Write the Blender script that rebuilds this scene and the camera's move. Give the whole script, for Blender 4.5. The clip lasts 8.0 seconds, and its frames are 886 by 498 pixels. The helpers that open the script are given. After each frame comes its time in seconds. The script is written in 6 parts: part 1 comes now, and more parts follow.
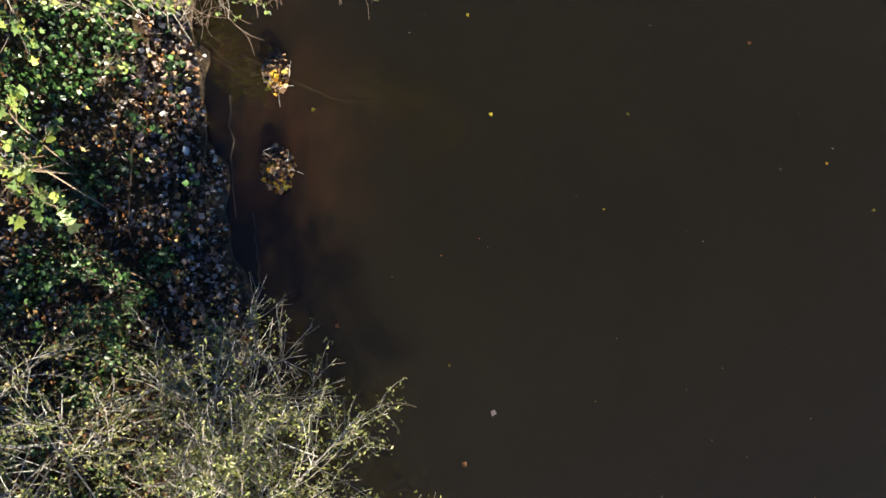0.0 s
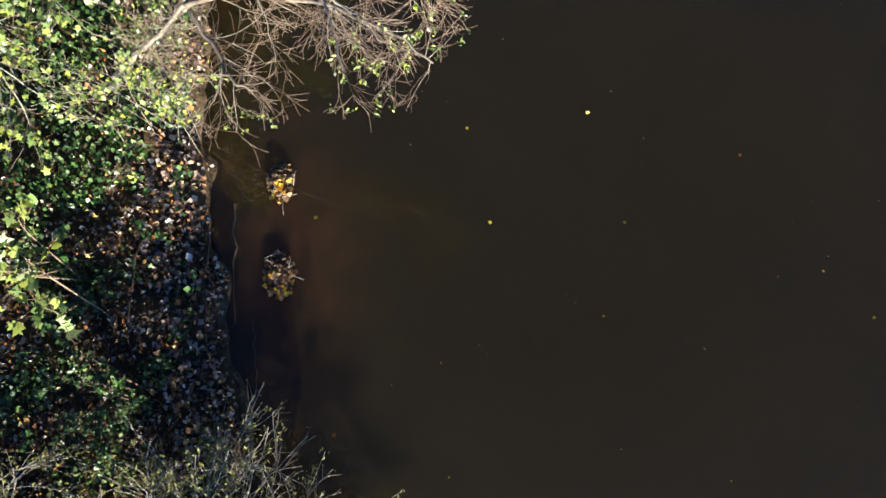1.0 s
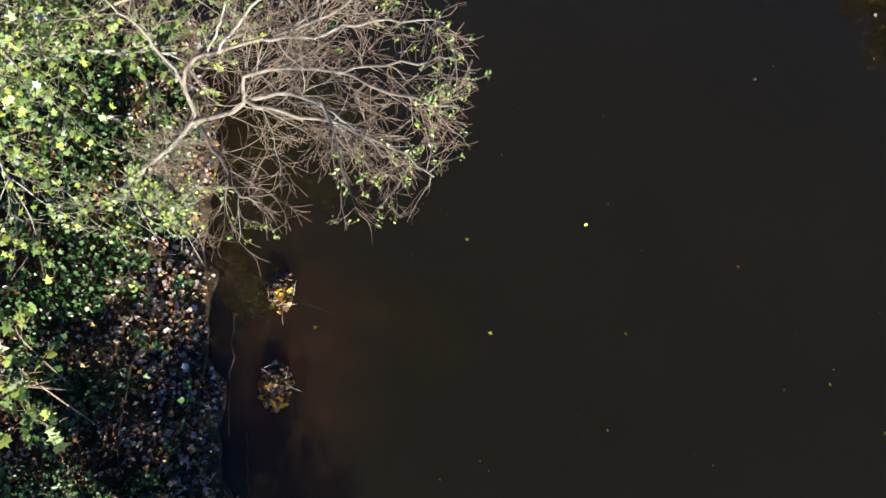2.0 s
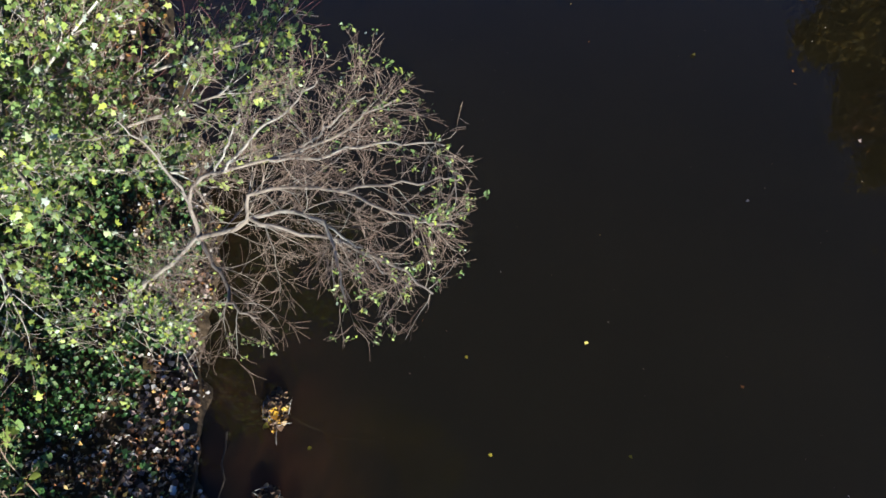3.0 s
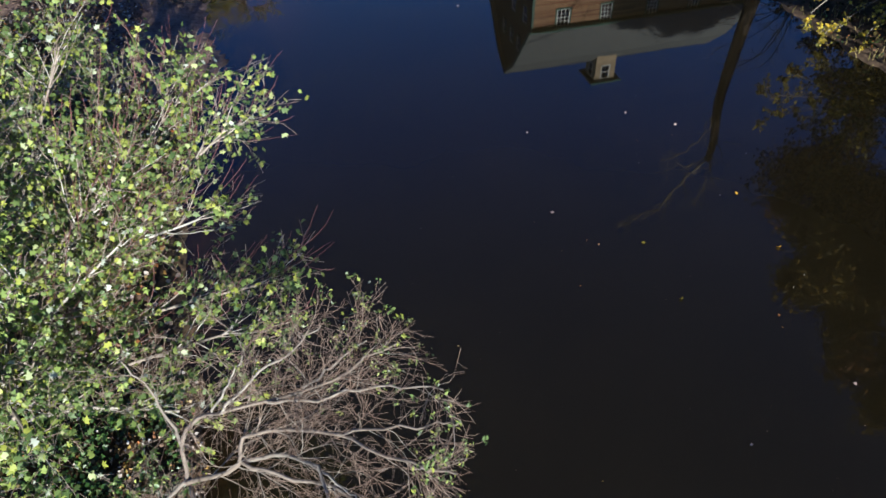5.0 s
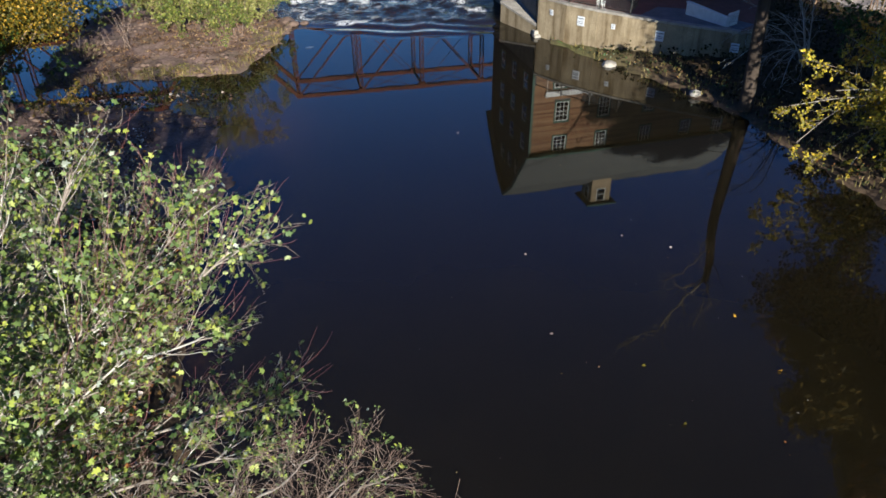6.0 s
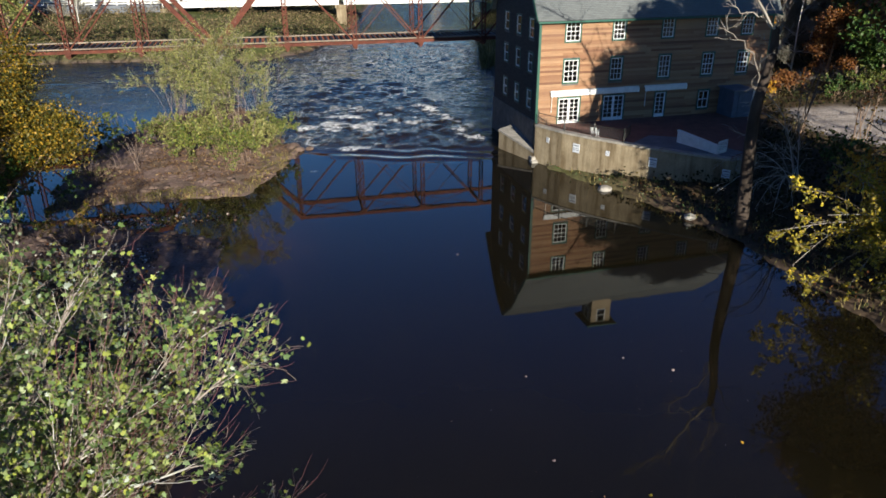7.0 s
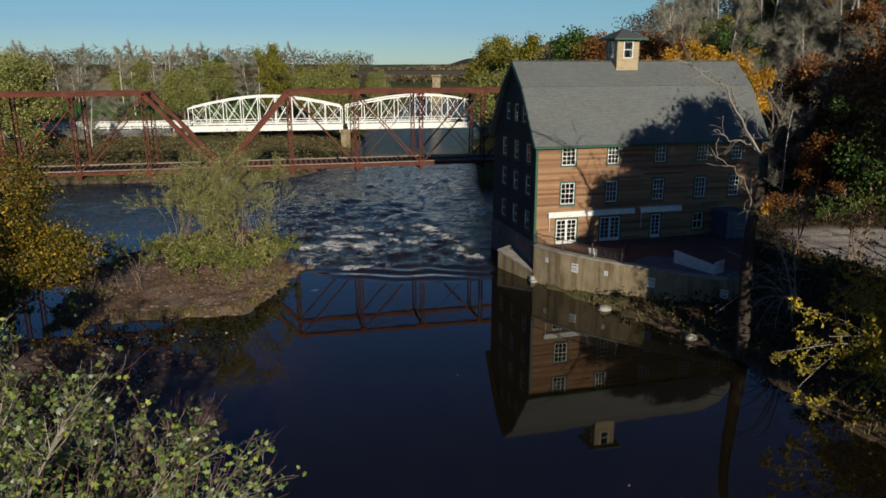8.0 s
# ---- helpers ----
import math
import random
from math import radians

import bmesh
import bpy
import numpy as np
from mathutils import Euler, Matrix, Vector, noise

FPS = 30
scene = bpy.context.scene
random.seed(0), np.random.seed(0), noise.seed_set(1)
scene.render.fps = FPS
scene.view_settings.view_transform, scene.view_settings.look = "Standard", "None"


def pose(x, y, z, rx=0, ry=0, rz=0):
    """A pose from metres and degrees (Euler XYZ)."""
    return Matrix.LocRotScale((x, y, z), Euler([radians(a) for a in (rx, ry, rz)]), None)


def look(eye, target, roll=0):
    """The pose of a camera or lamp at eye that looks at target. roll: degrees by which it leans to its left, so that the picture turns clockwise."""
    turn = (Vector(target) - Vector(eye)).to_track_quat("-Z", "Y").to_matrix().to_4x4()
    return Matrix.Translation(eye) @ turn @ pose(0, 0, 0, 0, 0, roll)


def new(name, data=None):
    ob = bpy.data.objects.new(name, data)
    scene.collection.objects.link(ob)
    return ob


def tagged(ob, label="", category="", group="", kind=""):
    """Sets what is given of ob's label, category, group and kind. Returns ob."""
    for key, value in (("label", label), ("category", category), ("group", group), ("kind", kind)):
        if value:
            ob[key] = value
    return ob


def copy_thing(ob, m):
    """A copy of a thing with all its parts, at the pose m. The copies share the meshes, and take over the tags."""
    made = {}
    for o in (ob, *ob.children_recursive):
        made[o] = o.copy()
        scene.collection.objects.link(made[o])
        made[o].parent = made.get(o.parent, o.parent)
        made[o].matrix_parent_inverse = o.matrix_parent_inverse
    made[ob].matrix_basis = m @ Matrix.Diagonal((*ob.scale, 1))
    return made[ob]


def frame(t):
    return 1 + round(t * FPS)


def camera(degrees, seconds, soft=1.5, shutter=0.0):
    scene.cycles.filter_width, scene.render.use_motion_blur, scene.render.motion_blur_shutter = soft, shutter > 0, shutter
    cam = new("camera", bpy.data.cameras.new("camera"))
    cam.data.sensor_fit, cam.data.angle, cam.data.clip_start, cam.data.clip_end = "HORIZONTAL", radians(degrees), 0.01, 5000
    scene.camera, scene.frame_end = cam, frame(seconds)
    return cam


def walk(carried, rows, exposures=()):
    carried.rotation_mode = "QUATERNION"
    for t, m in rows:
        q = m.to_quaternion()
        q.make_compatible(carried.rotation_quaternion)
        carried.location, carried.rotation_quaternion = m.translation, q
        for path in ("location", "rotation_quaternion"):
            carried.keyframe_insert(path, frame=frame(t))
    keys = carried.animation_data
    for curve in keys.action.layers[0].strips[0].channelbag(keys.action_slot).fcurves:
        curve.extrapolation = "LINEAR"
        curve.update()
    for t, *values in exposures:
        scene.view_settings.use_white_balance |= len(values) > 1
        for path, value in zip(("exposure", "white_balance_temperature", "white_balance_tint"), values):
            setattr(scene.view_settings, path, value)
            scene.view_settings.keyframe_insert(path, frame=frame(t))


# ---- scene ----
cam = camera(63.15, 8.0, 1.6)
PATH = [
    (0.0, -0.007, -0.067, 17.271, 2.605, 1.395, -1.241),
    (0.5, 0.020, -0.051, 17.315, 6.719, 1.470, -1.181),
    (1.0, 0.027, -0.039, 17.320, 10.945, 1.470, -1.102),
    (1.5, 0.025, -0.035, 17.316, 15.228, 1.456, -1.000),
    (3.0, 0.042, -0.026, 17.294, 28.971, 1.283, -0.565),
    (3.5, 0.045, -0.031, 17.297, 33.609, 1.222, -0.480),
    (4.0, 0.041, -0.027, 17.339, 38.198, 1.090, -0.424),
    (4.5, 0.028, -0.021, 17.422, 42.812, 0.946, -0.400),
    (6.0, 0.006, -0.034, 17.700, 56.725, 0.363, -0.121),
    (6.5, 0.017, -0.024, 17.771, 61.381, 0.238, -0.045),
    (7.0, 0.015, 0.001, 17.797, 66.157, 0.159, -0.018),
    (7.5, 0.017, 0.021, 17.884, 70.856, 0.085, -0.012),
    (8.0, 0.0, 0.0, 18.0, 75.413, 0.0, 0.0),
]
walk(cam, [(t, pose(x, y, z, rx, ry, rz)) for t, x, y, z, rx, ry, rz in PATH],
     exposures=[(0.0, 1.92, 7000, 5), (1.5, 1.7, 6600, 5), (3.5, 1.0, 5900, 6), (4.5, 0.95, 5900, 8), (6.5, 0.82, 6400, 9), (7.0, 0.62, 6500, 9), (7.5, 0.17, 6800, 8), (8.0, -0.32, 7000, 8)])

# ---- light: low autumn sun behind the camera's right shoulder, clear sky ----
SUN_EL, SUN_AZ = radians(16.0), radians(163.0)
to_sun = Vector((math.sin(SUN_AZ) * math.cos(SUN_EL), math.cos(SUN_AZ) * math.cos(SUN_EL), math.sin(SUN_EL)))
world = bpy.data.worlds.new("world")
scene.world = world
world.use_nodes = True
wn = world.node_tree
sky = wn.nodes.new("ShaderNodeTexSky")
sky.sky_type, sky.sun_disc = "NISHITA", False
sky.sun_elevation, sky.sun_rotation = SUN_EL, SUN_AZ
sky.air_density, sky.dust_density, sky.ozone_density, sky.altitude = 0.9, 0.0, 3.0, 1500.0
wn.nodes["Background"].inputs["Strength"].default_value = 0.105
# pale cyan where the sky is bright, towards the horizon; deep blue where it is dark, overhead
level = wn.nodes.new("ShaderNodeRGBToBW")
span = wn.nodes.new("ShaderNodeMath")
span.operation = "MULTIPLY"
span.inputs[1].default_value = 0.1
hue = wn.nodes.new("ShaderNodeValToRGB")
while len(hue.color_ramp.elements) < 5:
    hue.color_ramp.elements.new(0.5)
for el, (at, c) in zip(hue.color_ramp.elements, ((0.057, (0.17, 0.32, 0.50)), (0.12, (0.24, 0.42, 0.80)), (0.34, (0.54, 0.83, 0.97)), (0.52, (0.62, 0.85, 0.85)), (0.80, (0.50, 0.65, 0.82)))):
    el.position, el.color = at, (*c, 1)
tint = wn.nodes.new("ShaderNodeMix")
tint.data_type, tint.blend_type = "RGBA", "MULTIPLY"
tint.inputs[0].default_value = 1.0
wn.links.new(sky.outputs["Color"], level.inputs[0])
wn.links.new(level.outputs[0], span.inputs[0])
wn.links.new(span.outputs[0], hue.inputs[0])
wn.links.new(sky.outputs["Color"], tint.inputs[6])
wn.links.new(hue.outputs["Color"], tint.inputs[7])
wn.links.new(tint.outputs[2], wn.nodes["Background"].inputs["Color"])
sun_data = bpy.data.lights.new("sun", "SUN")
sun_data.energy, sun_data.angle, sun_data.color = 6.4, radians(0.5), (1.0, 0.945, 0.82)
sun = new("sun", sun_data)
sun.matrix_world = look(to_sun * 200, (0, 0, 0))

# ---- materials ----


class Mat:
    """A small helper round a node tree with a Principled BSDF."""

    def __init__(self, name, rough=0.7, metal=0.0, spec=0.5):
        self.m = bpy.data.materials.new(name)
        self.m.use_nodes = True
        self.t = self.m.node_tree
        self.b = self.t.nodes["Principled BSDF"]
        self.b.inputs["Roughness"].default_value = rough
        self.b.inputs["Metallic"].default_value = metal
        self.b.inputs["Specular IOR Level"].default_value = spec
        self.co = self.n("ShaderNodeTexCoord").outputs["Object"]

    def n(self, kind, **ins):
        node = self.t.nodes.new(kind)
        for k, v in ins.items():
            node.inputs[k.replace("_", " ")].default_value = v
        return node

    def link(self, a, b):
        self.t.links.new(a, b)

    def noise(self, scale, detail=4.0, stretch=None, rough=0.6):
        node = self.n("ShaderNodeTexNoise", Scale=scale, Detail=detail, Roughness=rough)
        src = self.co
        if stretch:
            mp = self.n("ShaderNodeMapping")
            mp.inputs["Scale"].default_value = stretch
            self.link(src, mp.inputs["Vector"])
            src = mp.outputs["Vector"]
        self.link(src, node.inputs["Vector"])
        return node.outputs["Fac"]

    def ramp(self, fac, stops, mode="LINEAR"):
        node = self.n("ShaderNodeValToRGB")
        node.color_ramp.interpolation = mode
        els = node.color_ramp.elements
        while len(els) < len(stops):
            els.new(0.5)
        for e, (p, c) in zip(els, stops):
            e.position = p
            e.color = (*c, 1) if len(c) == 3 else c
        self.link(fac, node.inputs["Fac"])
        return node.outputs["Color"]

    def mix(self, fac, a, b, how="MIX"):
        node = self.n("ShaderNodeMix")
        node.data_type, node.blend_type = "RGBA", how
        for sock, v in ((0, fac), (6, a), (7, b)):
            if isinstance(v, (int, float)):
                node.inputs[sock].default_value = v
            elif isinstance(v, tuple):
                node.inputs[sock].default_value = (*v, 1)
            else:
                self.link(v, node.inputs[sock])
        return node.outputs[2]

    def math(self, op, a, b=0.0):
        node = self.n("ShaderNodeMath")
        node.operation = op
        for i, v in enumerate((a, b)):
            if isinstance(v, (int, float)):
                node.inputs[i].default_value = v
            else:
                self.link(v, node.inputs[i])
        return node.outputs[0]

    def bump(self, height, strength=0.3, dist=0.02):
        node = self.n("ShaderNodeBump", Strength=strength, Distance=dist)
        self.link(height, node.inputs["Height"])
        self.link(node.outputs["Normal"], self.b.inputs["Normal"])
        return node

    def color(self, c):
        if isinstance(c, tuple):
            self.b.inputs["Base Color"].default_value = (*c, 1)
        else:
            self.link(c, self.b.inputs["Base Color"])
        return self

    def island(self):
        return self.n("ShaderNodeNewGeometry").outputs["Random Per Island"]

    def objrand(self):
        return self.n("ShaderNodeObjectInfo").outputs["Random"]

    def attr(self, name):
        node = self.n("ShaderNodeAttribute")
        node.attribute_name = name
        return node.outputs["Fac"]


def simple(name, c1, c2, scale=3.0, rough=0.8, metal=0.0, bump=0.3, bscale=20.0, dist=0.01, stretch=None, spec=0.4):
    """Two-scale varied surface: stains between c1 and c2, fine grain and relief."""
    m = Mat(name, rough, metal, spec)
    big = m.noise(scale, 5.0, stretch)
    fine = m.noise(bscale, 3.0, stretch)
    c = m.ramp(big, [(0.3, c1), (0.7, c2)])
    g = m.ramp(fine, [(0.25, (0.72, 0.72, 0.72)), (0.75, (1.15, 1.15, 1.15))])
    m.color(m.mix(1.0, c, g, "MULTIPLY"))
    if bump:
        m.bump(fine, bump, dist)
    return m.m


def leafy(name, stops, rough=0.55, trans=0.25, spec=0.35):
    """Leaves: colour by leaf, some light passing through."""
    m = Mat(name, rough, 0.0, spec)
    c = m.ramp(m.island(), stops)
    v = m.ramp(m.noise(0.35, 2.0), [(0.3, (0.7, 0.7, 0.7)), (0.7, (1.2, 1.2, 1.15))])
    c = m.mix(1.0, c, v, "MULTIPLY")
    m.color(c)
    tr = m.n("ShaderNodeBsdfTranslucent")
    m.link(c, tr.inputs["Color"])
    mx = m.n("ShaderNodeMixShader", Fac=trans)
    m.link(m.b.outputs[0], mx.inputs[1])
    m.link(tr.outputs[0], mx.inputs[2])
    m.link(mx.outputs[0], m.t.nodes["Material Output"].inputs["Surface"])
    return m.m


def cedar():
    m = Mat("weathered_cedar", 0.75, 0.0, 0.3)
    base = m.ramp(m.island(), [(0.0, (0.15, 0.066, 0.036)), (0.25, (0.25, 0.125, 0.066)), (0.6, (0.36, 0.22, 0.125)), (0.85, (0.30, 0.16, 0.082)), (1.0, (0.20, 0.10, 0.06))])
    grain = m.noise(6.0, 6.0, (0.15, 0.15, 12.0))
    g = m.ramp(grain, [(0.3, (0.62, 0.60, 0.58)), (0.7, (1.15, 1.13, 1.1))])
    c = m.mix(1.0, base, g, "MULTIPLY")
    stain = m.ramp(m.noise(0.5, 4.0, (1, 1, 0.4)), [(0.35, (0, 0, 0)), (0.75, (1, 1, 1))])
    c = m.mix(m.math("MULTIPLY", stain, 0.35), c, (0.15, 0.10, 0.07))
    m.color(c)
    m.bump(grain, 0.3, 0.006)
    return m.m


def rusty():
    m = Mat("rusty_steel", 0.8, 0.0, 0.25)
    a = m.ramp(m.noise(1.1, 6.0), [(0.25, (0.060, 0.021, 0.014)), (0.55, (0.115, 0.036, 0.023)), (0.8, (0.17, 0.062, 0.038))])
    f = m.ramp(m.noise(9.0, 5.0), [(0.3, (0.6, 0.55, 0.5)), (0.7, (1.2, 1.15, 1.1))])
    m.color(m.mix(1.0, a, f, "MULTIPLY"))
    m.bump(m.noise(30.0, 3.0), 0.35, 0.01)
    return m.m


def shingles():
    m = Mat("grey_roof_shingles", 0.9, 0.0, 0.2)
    br = m.n("ShaderNodeTexBrick", Scale=1.0, Mortar_Size=0.012, Brick_Width=0.34, Row_Height=0.15)
    br.inputs["Color1"].default_value = (0.118, 0.127, 0.126, 1)
    br.inputs["Color2"].default_value = (0.143, 0.154, 0.152, 1)
    br.inputs["Mortar"].default_value = (0.075, 0.075, 0.078, 1)
    uv = m.n("ShaderNodeUVMap")
    uv.uv_map = "UVMap"
    m.link(uv.outputs["UV"], br.inputs["Vector"])
    big = m.ramp(m.noise(0.4, 5.0), [(0.3, (0.94, 0.94, 0.95)), (0.7, (1.05, 1.05, 1.04))])
    fine = m.ramp(m.noise(25.0, 3.0), [(0.3, (0.8, 0.8, 0.8)), (0.7, (1.15, 1.15, 1.15))])
    m.color(m.mix(1.0, m.mix(1.0, br.outputs["Color"], big, "MULTIPLY"), fine, "MULTIPLY"))
    m.bump(br.outputs["Fac"], -0.4, 0.01)
    return m.m


def concrete():
    m = Mat("stained_concrete", 0.85, 0.0, 0.3)
    a = m.ramp(m.noise(0.7, 6.0), [(0.3, (0.20, 0.155, 0.098)), (0.7, (0.34, 0.275, 0.18))])
    s = m.ramp(m.noise(1.2, 4.0, (1.6, 1.6, 0.15)), [(0.45, (1, 1, 1)), (0.7, (0.5, 0.45, 0.38))])
    f = m.ramp(m.noise(14.0, 4.0), [(0.3, (0.75, 0.75, 0.75)), (0.7, (1.12, 1.12, 1.12))])
    m.color(m.mix(1.0, m.mix(1.0, a, s, "MULTIPLY"), f, "MULTIPLY"))
    m.bump(m.noise(8.0, 6.0), 0.4, 0.03)
    return m.m


def river():
    m = Mat("river_water", 0.03, 0.0, 0.75)
    m.b.inputs["IOR"].default_value = 1.33
    m.b.subsurface_method = "BURLEY"
    m.link(m.math("MAXIMUM", m.math("SUBTRACT", 0.9, m.math("MULTIPLY", m.attr("chop"), 3.0)), 0.0), m.b.inputs["Subsurface Weight"])
    m.b.inputs["Subsurface Scale"].default_value = 1.0
    m.b.inputs["Subsurface Radius"].default_value = (1.6, 1.4, 1.0)
    silt = m.ramp(m.noise(0.12, 3.0), [(0.3, (0.0090, 0.0070, 0.0034)), (0.7, (0.0114, 0.0088, 0.0043))])
    body = m.mix(m.attr("shallow"), silt, (0.034, 0.015, 0.006))
    lace = m.ramp(m.noise(3.2, 9.0, (0.7, 1.1, 1.0), 0.82), [(0.45, (0, 0, 0)), (0.52, (1, 1, 1))])
    foam = m.math("MULTIPLY", m.attr("foam"), lace)
    c = m.mix(foam, body, (0.86, 0.86, 0.84))
    m.color(c)
    m.link(m.math("ADD", m.math("MULTIPLY", foam, 0.6), 0.025), m.b.inputs["Roughness"])
    ripple = m.math("ADD", m.noise(1.5, 5.0, (0.6, 1.4, 1.0)), m.math("MULTIPLY", m.noise(6.0, 4.0), 0.25))
    small = m.noise(0.35, 2.0)
    h = m.math("ADD", m.math("MULTIPLY", ripple, m.attr("chop")), m.math("MULTIPLY", small, 0.02))
    m.bump(h, 1.0, 0.16)
    return m.m


def soil():
    m = Mat("river_bank_soil", 0.95, 0.0, 0.2)
    mud = m.ramp(m.noise(0.9, 6.0), [(0.3, (0.115, 0.075, 0.062)), (0.7, (0.27, 0.185, 0.155))])
    grass = m.ramp(m.noise(2.5, 6.0), [(0.3, (0.055, 0.065, 0.018)), (0.6, (0.11, 0.12, 0.03)), (0.8, (0.20, 0.16, 0.06))])
    lawn = m.ramp(m.noise(1.5, 5.0), [(0.3, (0.07, 0.16, 0.02)), (0.7, (0.11, 0.22, 0.035))])
    gravel = m.ramp(m.noise(6.0, 4.0), [(0.3, (0.26, 0.22, 0.19)), (0.7, (0.46, 0.40, 0.36))])
    wood = m.ramp(m.noise(1.8, 6.0), [(0.3, (0.035, 0.024, 0.014)), (0.7, (0.10, 0.062, 0.032))])
    c = m.mix(m.attr("woods"), grass, wood)
    c = m.mix(m.attr("lawn"), c, lawn)
    c = m.mix(m.attr("mud"), c, mud)
    c = m.mix(m.attr("gravel"), c, gravel)
    f = m.ramp(m.noise(7.0, 5.0), [(0.3, (0.6, 0.6, 0.6)), (0.7, (1.25, 1.25, 1.25))])
    m.color(m.mix(1.0, c, f, "MULTIPLY"))
    m.bump(m.noise(3.0, 8.0), 0.7, 0.12)
    return m.m


def bark(name, c1, c2):
    m = Mat(name, 0.9, 0.0, 0.2)
    a = m.ramp(m.noise(2.0, 5.0, (1, 1, 0.4)), [(0.3, c1), (0.7, c2)])
    v = m.ramp(m.island(), [(0.0, (0.62, 0.54, 0.50)), (0.35, (0.95, 0.85, 0.80)), (1.0, (1.2, 1.2, 1.2))])
    m.color(m.mix(1.0, a, v, "MULTIPLY"))
    m.bump(m.noise(22.0, 4.0, (1, 1, 0.3)), 0.5, 0.01)
    return m.m


def glass():
    m = Mat("window_glass", 0.02, 0.0, 0.5)
    m.b.inputs["IOR"].default_value = 1.45
    m.b.inputs["Transmission Weight"].default_value = 1.0
    m.color((0.75, 0.8, 0.78))
    return m.m


CEDAR, RUST, SHINGLE, CONCRETE, WATER, SOIL, GLASS = cedar(), rusty(), shingles(), concrete(), river(), soil(), glass()
STONE = simple("river_stone", (0.22, 0.20, 0.17), (0.38, 0.35, 0.31), 1.5, 0.85, 0, 0.5, 9.0, 0.03)
MUDSTONE = simple("muddy_stone", (0.06, 0.04, 0.032), (0.17, 0.115, 0.09), 2.5, 0.9, 0, 0.5, 12.0, 0.02)
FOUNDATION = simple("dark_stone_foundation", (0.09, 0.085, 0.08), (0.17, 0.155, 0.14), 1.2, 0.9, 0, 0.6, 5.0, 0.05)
WHITE = simple("white_paint", (0.60, 0.60, 0.58), (0.76, 0.76, 0.74), 2.0, 0.5, 0, 0.1, 30.0, 0.003)
GREEN = simple("green_trim_paint", (0.014, 0.07, 0.048), (0.022, 0.10, 0.068), 2.0, 0.5, 0, 0.1, 30.0, 0.003)
IRON = simple("black_iron", (0.012, 0.012, 0.013), (0.03, 0.028, 0.026), 6.0, 0.5, 0.3, 0.2, 40.0, 0.003)
PLANK = simple("grey_deck_planks", (0.16, 0.12, 0.09), (0.30, 0.24, 0.18), 1.0, 0.85, 0, 0.4, 12.0, 0.01, (0.3, 3.0, 1.0))
PAVER = simple("red_brick_paving", (0.13, 0.055, 0.04), (0.22, 0.09, 0.065), 1.5, 0.85, 0, 0.4, 9.0, 0.01)
SLATE = simple("blue_grey_paving", (0.10, 0.11, 0.13), (0.17, 0.18, 0.20), 1.0, 0.8, 0, 0.3, 9.0, 0.01)
PLASTIC = simple("white_plastic", (0.72, 0.72, 0.70), (0.80, 0.80, 0.78), 3.0, 0.35, 0, 0.05, 20.0, 0.002)
BLUEGREY = simple("blue_grey_boards", (0.07, 0.09, 0.12), (0.11, 0.13, 0.17), 2.0, 0.7, 0, 0.2, 12.0, 0.005)
SIGN = simple("pale_metal_sign", (0.55, 0.58, 0.62), (0.68, 0.70, 0.73), 3.0, 0.4, 0.1, 0.05, 20.0, 0.002)
# plaster coloured dark so the rooms behind the glass look unlit
DARKROOM = simple("plaster_darkened_for_dim_rooms", (0.10, 0.09, 0.08), (0.16, 0.14, 0.12), 1.0, 0.9, 0, 0.1, 9.0, 0.005)
BARK_PALE = bark("pale_grey_bark", (0.26, 0.245, 0.22), (0.44, 0.425, 0.39))
BARK_BROWN = bark("brown_bark", (0.12, 0.085, 0.06), (0.26, 0.19, 0.14))
BARK_GREY = bark("weathered_grey_bark", (0.16, 0.145, 0.125), (0.29, 0.27, 0.24))
BARK_TWIG = bark("brown_twig_bark", (0.125, 0.085, 0.066), (0.25, 0.20, 0.165))
BARK_MAPLE = bark("grey_brown_maple_twigs", (0.15, 0.12, 0.10), (0.29, 0.25, 0.215))
BARK_WINE = bark("wine_red_shoots", (0.10, 0.038, 0.042), (0.20, 0.10, 0.10))
BARK_RED = bark("reddish_twig_bark", (0.19, 0.11, 0.095), (0.34, 0.27, 0.23))
LEAF_LIME = leafy("lime_green_leaves", [(0.0, (0.07, 0.12, 0.04)), (0.35, (0.135, 0.20, 0.06)), (0.6, (0.22, 0.29, 0.07)), (0.84, (0.35, 0.38, 0.065)), (0.95, (0.36, 0.42, 0.21)), (1.0, (0.52, 0.57, 0.50))])
LEAF_OLIVE = leafy("olive_willow_leaves", [(0.0, (0.09, 0.105, 0.03)), (0.5, (0.185, 0.20, 0.055)), (0.85, (0.30, 0.29, 0.09)), (1.0, (0.44, 0.39, 0.18))])
LEAF_GREEN = leafy("dark_green_leaves", [(0.0, (0.02, 0.045, 0.012)), (0.5, (0.04, 0.085, 0.018)), (0.85, (0.08, 0.14, 0.025)), (1.0, (0.14, 0.19, 0.04))])
LEAF_GOLD = leafy("golden_autumn_leaves", [(0.0, (0.30, 0.13, 0.012)), (0.5, (0.52, 0.26, 0.02)), (0.85, (0.62, 0.36, 0.03)), (1.0, (0.40, 0.33, 0.05))])
LEAF_YELLOWGREEN = leafy("yellowing_green_leaves", [(0.0, (0.03, 0.036, 0.008)), (0.4, (0.09, 0.085, 0.012)), (0.75, (0.22, 0.145, 0.016)), (1.0, (0.42, 0.24, 0.02))])
